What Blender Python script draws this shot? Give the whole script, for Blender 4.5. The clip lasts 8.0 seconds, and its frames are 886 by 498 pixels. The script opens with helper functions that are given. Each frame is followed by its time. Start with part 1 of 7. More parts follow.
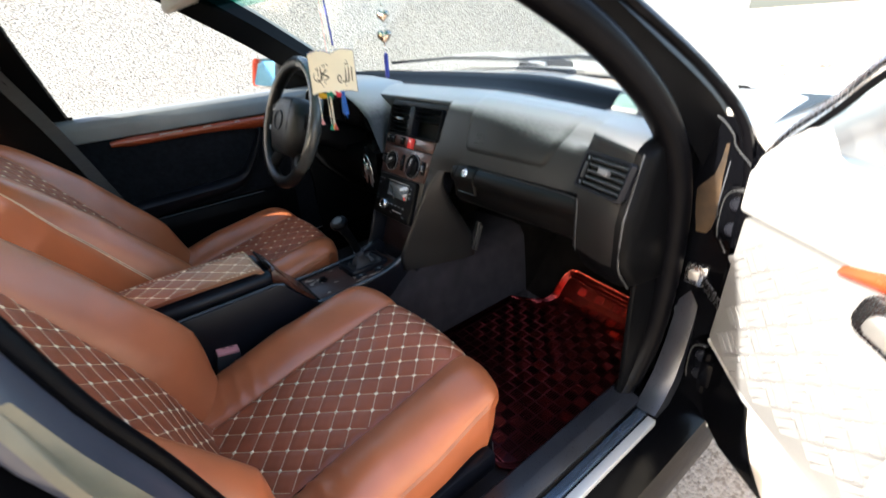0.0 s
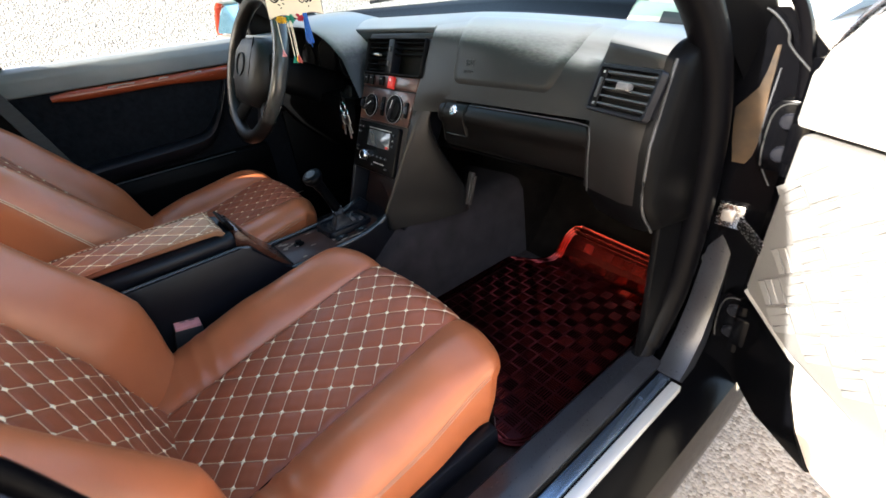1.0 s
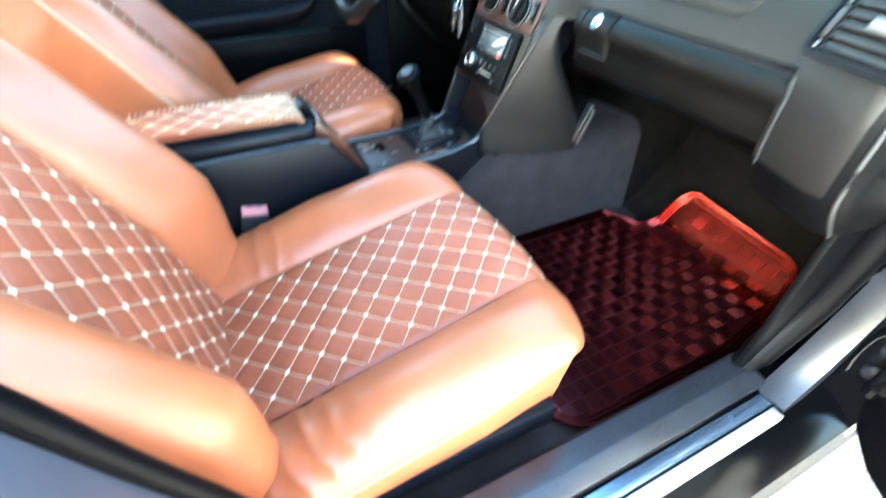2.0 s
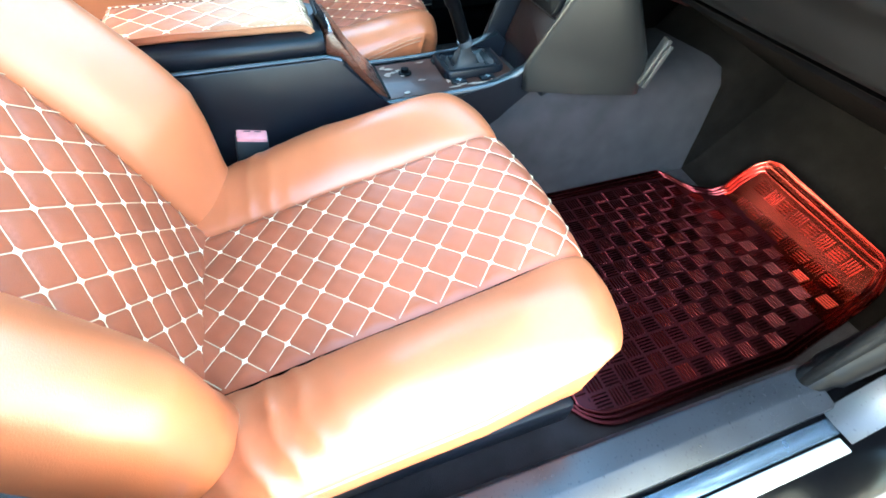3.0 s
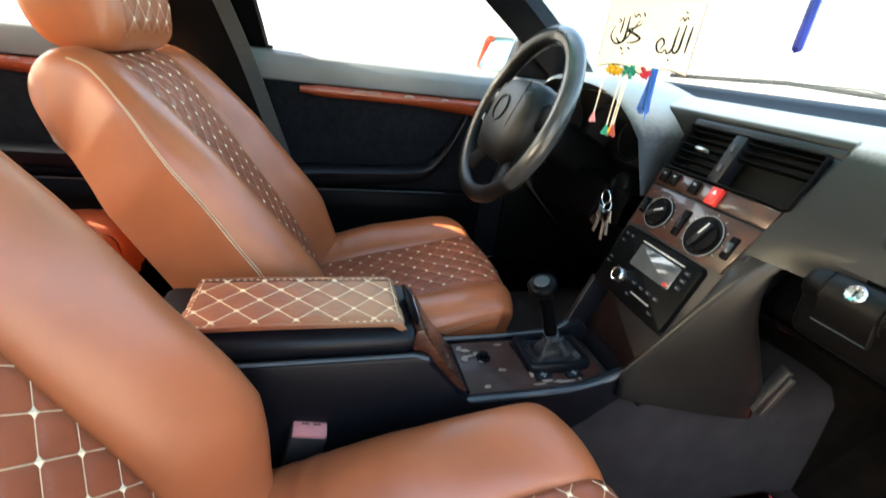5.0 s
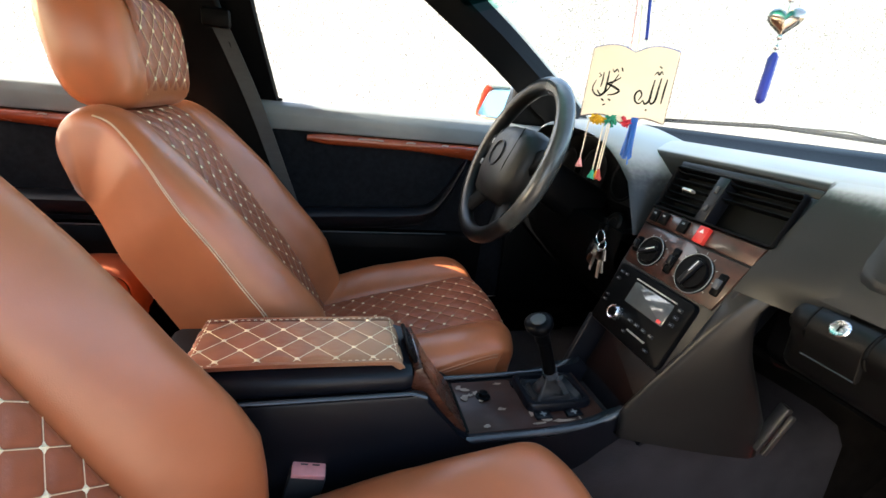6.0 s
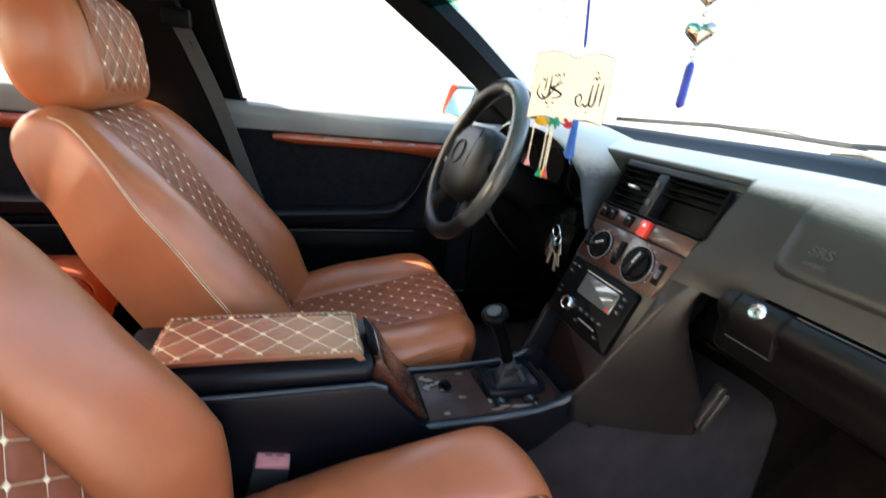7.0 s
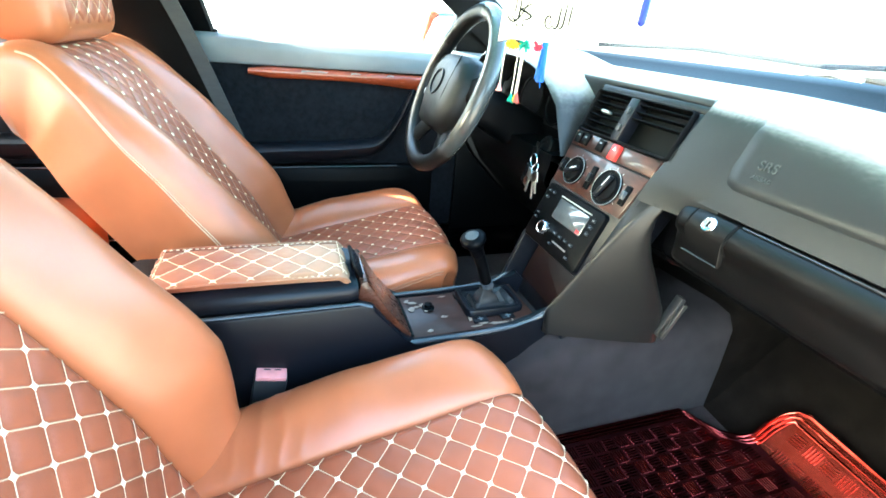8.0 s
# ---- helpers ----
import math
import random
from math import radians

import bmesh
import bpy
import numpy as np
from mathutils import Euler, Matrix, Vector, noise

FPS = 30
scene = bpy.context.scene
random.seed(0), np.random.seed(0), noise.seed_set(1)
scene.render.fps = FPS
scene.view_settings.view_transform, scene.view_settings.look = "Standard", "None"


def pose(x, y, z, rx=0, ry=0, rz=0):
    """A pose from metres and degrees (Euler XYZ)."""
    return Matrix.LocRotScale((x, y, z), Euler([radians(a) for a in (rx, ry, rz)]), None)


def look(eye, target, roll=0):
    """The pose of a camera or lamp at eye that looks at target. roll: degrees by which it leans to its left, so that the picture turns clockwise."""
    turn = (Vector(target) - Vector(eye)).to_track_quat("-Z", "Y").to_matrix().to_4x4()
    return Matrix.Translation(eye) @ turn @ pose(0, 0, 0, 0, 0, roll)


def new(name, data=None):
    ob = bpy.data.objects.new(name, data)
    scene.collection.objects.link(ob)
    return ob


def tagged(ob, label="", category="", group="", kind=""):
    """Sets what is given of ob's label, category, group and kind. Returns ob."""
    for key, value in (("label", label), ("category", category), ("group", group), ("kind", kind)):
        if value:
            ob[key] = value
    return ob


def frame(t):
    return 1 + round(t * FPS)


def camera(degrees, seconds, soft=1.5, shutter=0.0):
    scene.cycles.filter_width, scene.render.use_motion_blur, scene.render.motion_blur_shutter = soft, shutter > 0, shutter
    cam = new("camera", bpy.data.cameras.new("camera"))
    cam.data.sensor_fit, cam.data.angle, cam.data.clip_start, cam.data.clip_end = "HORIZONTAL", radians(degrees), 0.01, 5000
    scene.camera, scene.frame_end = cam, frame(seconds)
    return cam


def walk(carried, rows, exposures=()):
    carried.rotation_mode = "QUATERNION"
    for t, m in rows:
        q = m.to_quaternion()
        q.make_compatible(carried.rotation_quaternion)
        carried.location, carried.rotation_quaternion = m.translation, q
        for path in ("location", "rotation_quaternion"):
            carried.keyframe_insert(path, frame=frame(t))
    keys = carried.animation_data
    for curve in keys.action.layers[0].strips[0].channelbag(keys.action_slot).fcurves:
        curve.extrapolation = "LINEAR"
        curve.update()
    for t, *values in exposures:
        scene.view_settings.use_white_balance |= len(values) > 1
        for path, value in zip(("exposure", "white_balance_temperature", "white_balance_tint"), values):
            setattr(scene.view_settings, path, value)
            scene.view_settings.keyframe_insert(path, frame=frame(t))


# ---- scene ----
cam = camera(90.0, 8.0, shutter=0.5)
PATH = [
    (0, (1.05, 0.157, 1.12), (-0.393, 1.215, 0.227), -4.8),
    (0.5, (1.008, 0.2, 1.031), (-0.398, 1.246, 0.067), -8.0),
    (1, (0.974, 0.225, 1.016), (-0.421, 1.254, 0.017), -6.6),
    (1.3, (0.938, 0.249, 1.032), (-0.469, 1.272, 0.044), -6.5),
    (1.5, (0.908, 0.253, 1.032), (-0.499, 1.265, 0.033), -5.6),
    (1.8, (0.883, 0.253, 0.993), (-0.563, 1.081, -0.113), -0.0),
    (2, (0.859, 0.246, 0.984), (-0.512, 0.927, -0.303), 0.6),
    (2.2, (0.837, 0.265, 0.935), (-0.464, 0.849, -0.467), 0.9),
    (3.3, (0.742, 0.307, 0.923), (-0.514, 0.791, -0.556), 3.6),
    (3.5, (0.719, 0.306, 0.928), (-0.65, 0.814, -0.439), 3.8),
    (3.8, (0.682, 0.288, 0.934), (-0.855, 0.814, -0.234), 5.9),
    (4, (0.648, 0.276, 0.952), (-0.934, 0.811, -0.147), 6.3),
    (4.5, (0.585, 0.263, 0.979), (-1.104, 0.796, 0.05), 7.1),
    (5, (0.567, 0.249, 0.997), (-1.188, 0.766, 0.189), 7.2),
    (5.2, (0.569, 0.248, 0.998), (-1.224, 0.753, 0.27), 7.0),
    (6.3, (0.605, 0.268, 1.022), (-1.227, 0.761, 0.389), 6.2),
    (6.5, (0.613, 0.277, 1.035), (-1.219, 0.782, 0.412), 6.4),
    (7, (0.629, 0.278, 1.019), (-1.172, 0.862, 0.372), 6.2),
    (7.3, (0.651, 0.265, 0.98), (-1.08, 0.883, 0.191), 6.9),
    (7.5, (0.662, 0.281, 0.98), (-1.037, 0.875, 0.107), 6.0),
    (8, (0.676, 0.286, 1.013), (-1.008, 0.901, 0.125), 5.4),
]

EXPOSURES = [(0.0, 2.82, 6650, 10), (1.0, 3.06, 6850, 10), (1.5, 3.30, 7050, 10), (2.0, 5.09, 5700, -6), (3.5, 5.46, 5750, -12), (4.0, 5.16, 5800, -13), (4.5, 4.39, 6700, -3), (5.2, 3.61, 7150, 7), (6.5, 3.33, 7000, 10), (7.0, 3.51, 7050, 10), (7.5, 4.86, 6050, -7), (8.0, 5.06, 6050, -8)]
walk(cam, [(t, look(eye, target, roll)) for t, eye, target, roll in PATH], EXPOSURES)

# ---- world and sun ----
SUN = Vector((-0.12, -0.83, 0.475)).normalized()
world = bpy.data.worlds.new("sky")
scene.world = world
world.use_nodes = True
wn = world.node_tree.nodes
sky = wn.new("ShaderNodeTexSky")
sky.sky_type, sky.sun_disc = "NISHITA", False
sky.sun_elevation = math.asin(SUN.z)
sky.sun_rotation = math.atan2(SUN.x, SUN.y)
sky.dust_density = 3.0
wn["Background"].inputs["Strength"].default_value = 0.15
world.node_tree.links.new(sky.outputs[0], wn["Background"].inputs["Color"])
sun = new("sun", bpy.data.lights.new("sun", "SUN"))
sun.data.energy, sun.data.angle, sun.data.color = 4.2, radians(0.6), (1.0, 0.95, 0.88)
sun.matrix_world = Matrix.Translation((0, -6, 6)) @ SUN.to_track_quat("Z", "Y").to_matrix().to_4x4()


# ---- materials ----
def mat(name, color, rough=0.5, metal=0.0, vary=0.15, scale=8.0, grain=400.0, bump=0.1, depth=0.001, coat=0.0, second=None, sheen=0.0, spec=0.5, stretch=(1, 1, 1)):
    """A surface with variation at two scales: stains (scale) and grain (grain, with relief)."""
    m = bpy.data.materials.new(name)
    m.use_nodes = True
    nt = m.node_tree
    n, l = nt.nodes, nt.links
    b = n["Principled BSDF"]
    co = n.new("ShaderNodeTexCoord")
    mp = n.new("ShaderNodeMapping")
    mp.inputs["Scale"].default_value = stretch
    l.new(co.outputs["Object"], mp.inputs["Vector"])
    big, fine = n.new("ShaderNodeTexNoise"), n.new("ShaderNodeTexNoise")
    big.inputs["Scale"].default_value, big.inputs["Detail"].default_value = scale, 6
    fine.inputs["Scale"].default_value, fine.inputs["Detail"].default_value = grain, 3
    l.new(mp.outputs[0], big.inputs["Vector"])
    l.new(mp.outputs[0], fine.inputs["Vector"])
    ramp = n.new("ShaderNodeValToRGB")
    lo = second or tuple(c * (1 - vary) for c in color)
    hi = tuple(min(1, c * (1 + vary)) for c in color) if not second else color
    ramp.color_ramp.elements[0].position, ramp.color_ramp.elements[0].color = 0.3, (*lo, 1)
    ramp.color_ramp.elements[1].position, ramp.color_ramp.elements[1].color = 0.7, (*hi, 1)
    l.new(big.outputs["Fac"], ramp.inputs[0])
    l.new(ramp.outputs[0], b.inputs["Base Color"])
    rr = n.new("ShaderNodeMapRange")
    rr.inputs["To Min"].default_value, rr.inputs["To Max"].default_value = max(0.02, rough - 0.08), min(1, rough + 0.08)
    l.new(fine.outputs["Fac"], rr.inputs["Value"])
    l.new(rr.outputs[0], b.inputs["Roughness"])
    b.inputs["Metallic"].default_value = metal
    b.inputs["Coat Weight"].default_value = coat
    b.inputs["Coat Roughness"].default_value = 0.06
    b.inputs["Sheen Weight"].default_value = sheen
    b.inputs["Specular IOR Level"].default_value = spec
    if bump:
        bp = n.new("ShaderNodeBump")
        bp.inputs["Strength"].default_value, bp.inputs["Distance"].default_value = bump, depth
        l.new(fine.outputs["Fac"], bp.inputs["Height"])
        l.new(bp.outputs[0], b.inputs["Normal"])
    return m


def glass(name, tint, gloss=0.06):
    """Thin pane: tinted clear with mirror gloss by Fresnel."""
    m = bpy.data.materials.new(name)
    m.use_nodes = True
    n, l = m.node_tree.nodes, m.node_tree.links
    n.remove(n["Principled BSDF"])
    clear, shine, mix, fr = n.new("ShaderNodeBsdfTransparent"), n.new("ShaderNodeBsdfGlossy"), n.new("ShaderNodeMixShader"), n.new("ShaderNodeLayerWeight")
    clear.inputs[0].default_value = (*tint, 1)
    shine.inputs["Roughness"].default_value = gloss
    pw, ml = n.new("ShaderNodeMath"), n.new("ShaderNodeMath")
    pw.operation, ml.operation = "POWER", "MULTIPLY_ADD"
    pw.inputs[1].default_value = 4.0
    ml.inputs[1].default_value, ml.inputs[2].default_value = 0.7, 0.04
    fr.inputs["Blend"].default_value = 0.5
    l.new(fr.outputs["Facing"], pw.inputs[0])
    l.new(pw.outputs[0], ml.inputs[0])
    l.new(ml.outputs[0], mix.inputs[0])
    l.new(clear.outputs[0], mix.inputs[1])
    l.new(shine.outputs[0], mix.inputs[2])
    l.new(mix.outputs[0], n["Material Output"].inputs["Surface"])
    return m


def wood_mat():
    """Dark burl veneer under lacquer."""
    m = mat("burl_wood", (0.060, 0.018, 0.011), 0.36, vary=0.3, scale=30, grain=120, bump=0.02, coat=0.45, second=(0.012, 0.004, 0.003), stretch=(1, 0.35, 2))
    return m


def wall_mat():
    """White roughcast plaster."""
    m = mat("roughcast", (0.435, 0.435, 0.43), 0.9, vary=0.06, scale=0.8, bump=0)
    n, l = m.node_tree.nodes, m.node_tree.links
    co = n.new("ShaderNodeTexCoord")
    vo, no = n.new("ShaderNodeTexVoronoi"), n.new("ShaderNodeTexNoise")
    vo.inputs["Scale"].default_value = 75
    no.inputs["Scale"].default_value, no.inputs["Detail"].default_value = 110, 4
    l.new(co.outputs["Object"], vo.inputs["Vector"])
    l.new(co.outputs["Object"], no.inputs["Vector"])
    mx = n.new("ShaderNodeMath")
    mx.operation = "SUBTRACT"
    l.new(no.outputs["Fac"], mx.inputs[0])
    l.new(vo.outputs["Distance"], mx.inputs[1])
    bp = n.new("ShaderNodeBump")
    bp.inputs["Strength"].default_value, bp.inputs["Distance"].default_value = 1.0, 0.020
    l.new(mx.outputs[0], bp.inputs["Height"])
    l.new(bp.outputs[0], n["Principled BSDF"].inputs["Normal"])
    old = n["Principled BSDF"].inputs["Base Color"].links[0].from_socket
    # Dark specks put the shade of the plaster's pits into the colour.
    pit, ra, mul = n.new("ShaderNodeTexNoise"), n.new("ShaderNodeValToRGB"), n.new("ShaderNodeMix")
    pit.inputs["Scale"].default_value, pit.inputs["Detail"].default_value, pit.inputs["Roughness"].default_value = 85, 5, 0.75
    l.new(co.outputs["Object"], pit.inputs["Vector"])
    ra.color_ramp.elements[0].position, ra.color_ramp.elements[0].color = 0.42, (0.34, 0.34, 0.35, 1)
    ra.color_ramp.elements[1].position, ra.color_ramp.elements[1].color = 0.50, (1, 1, 1, 1)
    l.new(pit.outputs["Fac"], ra.inputs[0])
    mul.data_type, mul.blend_type = "RGBA", "MULTIPLY"
    mul.inputs["Factor"].default_value = 1.0
    l.new(old, mul.inputs["A"])
    l.new(ra.outputs[0], mul.inputs["B"])
    l.new(mul.outputs["Result"], n["Principled BSDF"].inputs["Base Color"])
    return m


def lit_top(name, color, lit_tone, rough, **more):
    """Dark vinyl coloured paler where it faces up, to stand for light on the top."""
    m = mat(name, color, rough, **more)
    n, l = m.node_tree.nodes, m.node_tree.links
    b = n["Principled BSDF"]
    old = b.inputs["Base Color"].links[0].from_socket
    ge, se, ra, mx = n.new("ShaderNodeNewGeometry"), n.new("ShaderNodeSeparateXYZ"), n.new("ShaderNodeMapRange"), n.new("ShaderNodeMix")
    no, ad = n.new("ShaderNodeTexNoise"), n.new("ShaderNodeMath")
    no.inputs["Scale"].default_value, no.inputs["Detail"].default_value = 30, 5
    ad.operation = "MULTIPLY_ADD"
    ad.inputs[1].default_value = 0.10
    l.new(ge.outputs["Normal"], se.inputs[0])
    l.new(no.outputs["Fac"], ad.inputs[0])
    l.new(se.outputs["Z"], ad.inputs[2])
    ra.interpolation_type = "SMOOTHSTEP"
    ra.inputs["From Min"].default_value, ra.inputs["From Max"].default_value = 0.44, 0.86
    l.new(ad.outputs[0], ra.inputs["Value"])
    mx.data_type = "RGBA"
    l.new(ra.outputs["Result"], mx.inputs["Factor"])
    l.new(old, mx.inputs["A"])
    mx.inputs["B"].default_value = (*lit_tone, 1)
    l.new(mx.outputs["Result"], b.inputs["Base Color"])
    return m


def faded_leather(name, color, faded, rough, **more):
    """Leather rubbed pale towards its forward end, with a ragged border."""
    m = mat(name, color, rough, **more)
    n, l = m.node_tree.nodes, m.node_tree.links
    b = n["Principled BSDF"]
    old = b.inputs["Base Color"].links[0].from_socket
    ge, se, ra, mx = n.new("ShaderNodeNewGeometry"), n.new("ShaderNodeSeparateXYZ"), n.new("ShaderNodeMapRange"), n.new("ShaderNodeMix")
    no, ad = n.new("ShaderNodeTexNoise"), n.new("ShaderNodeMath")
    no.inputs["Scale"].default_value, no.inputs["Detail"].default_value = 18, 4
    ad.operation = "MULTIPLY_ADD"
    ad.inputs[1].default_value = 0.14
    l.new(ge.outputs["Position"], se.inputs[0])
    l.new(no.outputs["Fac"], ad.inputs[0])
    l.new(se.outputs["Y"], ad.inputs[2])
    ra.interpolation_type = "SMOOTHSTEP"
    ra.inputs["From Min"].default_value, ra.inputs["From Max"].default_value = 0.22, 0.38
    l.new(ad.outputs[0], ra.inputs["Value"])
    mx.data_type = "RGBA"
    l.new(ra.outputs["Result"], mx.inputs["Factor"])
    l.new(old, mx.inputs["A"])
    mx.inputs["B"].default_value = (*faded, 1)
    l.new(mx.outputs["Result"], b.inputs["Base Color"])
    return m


def gravel_mat():
    """Pale gritty ground with pebbles."""
    m = mat("grit", (0.40, 0.325, 0.25), 0.95, vary=0.2, scale=1.5, bump=0)
    n, l = m.node_tree.nodes, m.node_tree.links
    co = n.new("ShaderNodeTexCoord")
    vo, ra, mx = n.new("ShaderNodeTexVoronoi"), n.new("ShaderNodeValToRGB"), n.new("ShaderNodeMix")
    vo.inputs["Scale"].default_value = 120
    l.new(co.outputs["Object"], vo.inputs["Vector"])
    old = n["Principled BSDF"].inputs["Base Color"].links[0].from_socket
    hs = n.new("ShaderNodeSeparateColor")
    l.new(vo.outputs["Color"], hs.inputs[0])
    ra.color_ramp.elements[0].position, ra.color_ramp.elements[0].color = 0.05, (0.45, 0.40, 0.35, 1)
    ra.color_ramp.elements[1].position, ra.color_ramp.elements[1].color = 0.6, (1.15, 1.14, 1.12, 1)
    l.new(hs.outputs[0], ra.inputs[0])
    mx.data_type, mx.blend_type = "RGBA", "MULTIPLY"
    mx.inputs["Factor"].default_value = 0.8
    l.new(old, mx.inputs["A"])
    l.new(ra.outputs[0], mx.inputs["B"])
    l.new(mx.outputs["Result"], n["Principled BSDF"].inputs["Base Color"])
    bp = n.new("ShaderNodeBump")
    bp.inputs["Strength"].default_value, bp.inputs["Distance"].default_value = 0.7, 0.005
    bp.invert = True
    l.new(vo.outputs["Distance"], bp.inputs["Height"])
    l.new(bp.outputs[0], n["Principled BSDF"].inputs["Normal"])
    return m


TAN = mat("tan_leather", (0.400, 0.116, 0.045), 0.34, vary=0.12, scale=9, grain=900, bump=0.22, depth=0.0006, spec=0.60)
INSERT = mat("red_brown_leather", (0.31, 0.083, 0.038), 0.42, vary=0.14, scale=11, grain=900, bump=0.22, depth=0.0006, spec=0.40)
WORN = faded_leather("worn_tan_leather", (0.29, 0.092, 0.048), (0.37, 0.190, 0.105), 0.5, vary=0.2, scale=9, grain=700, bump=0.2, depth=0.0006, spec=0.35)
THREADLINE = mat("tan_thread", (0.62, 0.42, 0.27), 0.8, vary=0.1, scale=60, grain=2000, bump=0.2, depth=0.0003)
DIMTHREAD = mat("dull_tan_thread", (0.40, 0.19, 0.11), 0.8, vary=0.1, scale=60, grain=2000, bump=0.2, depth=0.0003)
THREAD = mat("cream_thread", (0.85, 0.68, 0.46), 0.8, vary=0.1, scale=60, grain=2000, bump=0.2, depth=0.0003)
BLACK = mat("black_plastic", (0.0020, 0.0021, 0.0025), 0.42, vary=0.2, scale=14, grain=1400, bump=0.25, depth=0.0005, spec=0.06)
SATIN = mat("satin_black_vinyl", (0.0050, 0.0056, 0.0082), 0.36, vary=0.2, scale=10, grain=1200, bump=0.25, depth=0.0005, spec=0.22)
DASHTOP = lit_top("grey_dash_vinyl", (0.0120, 0.0128, 0.0132), (0.345, 0.338, 0.320), 0.32, vary=0.15, scale=6, grain=1100, bump=0.10, depth=0.0006, spec=0.28)
GLOSS = mat("gloss_black_trim", (0.010, 0.010, 0.011), 0.16, vary=0.2, scale=20, grain=300, bump=0.02)
RUBBER = mat("black_rubber", (0.0018, 0.0018, 0.0024), 0.38, vary=0.2, scale=18, grain=700, bump=0.2, depth=0.0006, spec=0.06)
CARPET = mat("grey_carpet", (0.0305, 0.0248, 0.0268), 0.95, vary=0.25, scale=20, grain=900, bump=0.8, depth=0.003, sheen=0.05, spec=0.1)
FOOTSHADE = mat("footwell_shade_dark", (0.0075, 0.0060, 0.0050), 0.95, vary=0.3, scale=25, grain=700, bump=0.6, depth=0.001, spec=0.04)
LIDGREY = mat("dark_lid_plastic", (0.0034, 0.0031, 0.0030), 0.40, vary=0.2, scale=9, grain=1200, bump=0.2, depth=0.0005, spec=0.16)
FABRIC = mat("black_door_cloth", (0.0065, 0.0072, 0.0095), 0.9, vary=0.4, scale=70, grain=900, bump=0.6, depth=0.001, sheen=0.03, spec=0.1)
BELT = mat("grey_webbing", (0.024, 0.026, 0.028), 0.6, vary=0.15, scale=30, grain=700, bump=0.5, depth=0.001, stretch=(1, 1, 6))
PAINT = mat("black_car_paint", (0.0012, 0.0013, 0.0018), 0.22, vary=0.2, scale=5, grain=60, bump=0.0, coat=0.0, spec=0.07)
CHROME = mat("brushed_metal", (0.62, 0.63, 0.65), 0.26, metal=1.0, vary=0.06, scale=10, grain=300, bump=0)
PEWTER = mat("warm_pewter", (0.42, 0.36, 0.31), 0.20, metal=1.0, vary=0.15, scale=60, grain=300, bump=0)
# Blue in the metal stands for the sky reflected in the strip.
SILLMETAL = mat("sky_blue_sill_metal", (0.22, 0.31, 0.44), 0.24, metal=0.9, vary=0.05, scale=5, grain=60, bump=0)
SILLWHITE = mat("bright_sill_metal", (0.58, 0.60, 0.62), 0.45, metal=0.6, vary=0.05, scale=5, grain=60, bump=0)
DARKJAMB = mat("dark_blue_jamb_paint", (0.0145, 0.0160, 0.0205), 0.30, vary=0.35, scale=14, grain=300, bump=0, spec=0.45)
DULLSTEEL = mat("dull_grey_steel", (0.055, 0.053, 0.052), 0.5, metal=0.6, vary=0.2, scale=30, grain=300, bump=0.05)
STEEL = mat("worn_steel", (0.48, 0.47, 0.45), 0.4, metal=0.85, vary=0.1, scale=30, grain=300, bump=0.03)
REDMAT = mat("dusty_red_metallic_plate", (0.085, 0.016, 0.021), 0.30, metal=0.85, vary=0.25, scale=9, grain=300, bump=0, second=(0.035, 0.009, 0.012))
# Brighter than the plate, to stand for highlights on bars and rim.
REDBAR = mat("highlit_red_metallic_bar", (0.24, 0.036, 0.036), 0.24, metal=1.0, vary=0.25, scale=14, grain=300, bump=0, second=(0.10, 0.018, 0.020))
REDFLAP = mat("lit_red_metallic_plate", (0.55, 0.085, 0.060), 0.22, metal=1.0, vary=0.25, scale=14, grain=300, bump=0)
SILVER = mat("silver_embossed_vinyl", (0.125, 0.125, 0.124), 0.5, vary=0.06, scale=6, grain=400, bump=0.1, depth=0.0006)
WHITEPAD = mat("pale_grey_vinyl", (0.235, 0.235, 0.232), 0.5, vary=0.06, scale=5, grain=500, bump=0.15, depth=0.0006)
HEADLINER = mat("grey_headlining", (0.32, 0.315, 0.30), 0.95, vary=0.08, scale=12, grain=900, bump=0.4, depth=0.001)
BELTRAIL = mat("blue_grey_door_rail", (0.17, 0.18, 0.185), 0.4, vary=0.12, scale=9, grain=1000, bump=0.25, depth=0.0005)
WOOD = wood_mat()
SHADEBURL = mat("shaded_burl_wood", (0.011, 0.0045, 0.0035), 0.35, vary=0.3, scale=30, grain=120, bump=0.02, spec=0.2, second=(0.005, 0.002, 0.002))
PLATEWOOD = mat("worn_brown_burl", (0.056, 0.023, 0.016), 0.34, vary=0.3, scale=28, grain=150, bump=0.04, coat=0.06, spec=0.2, second=(0.028, 0.011, 0.008), stretch=(1, 0.5, 1))
LIDWOOD = mat("red_brown_burl", (0.105, 0.033, 0.017), 0.28, vary=0.3, scale=28, grain=150, bump=0.03, coat=0.3, spec=0.35, second=(0.045, 0.014, 0.008), stretch=(1, 0.5, 1))
SCUFF = mat("pale_scuff", (0.25, 0.18, 0.14), 0.6, vary=0.25, scale=60, grain=300, bump=0.1)
BUCKLE = mat("buckle_plastic", (0.026, 0.027, 0.028), 0.42, vary=0.15, scale=30, grain=900, bump=0.2, depth=0.0004)
RAILGREY = mat("polished_grey_rail", (0.05, 0.053, 0.06), 0.25, vary=0.15, scale=14, grain=600, bump=0.05)
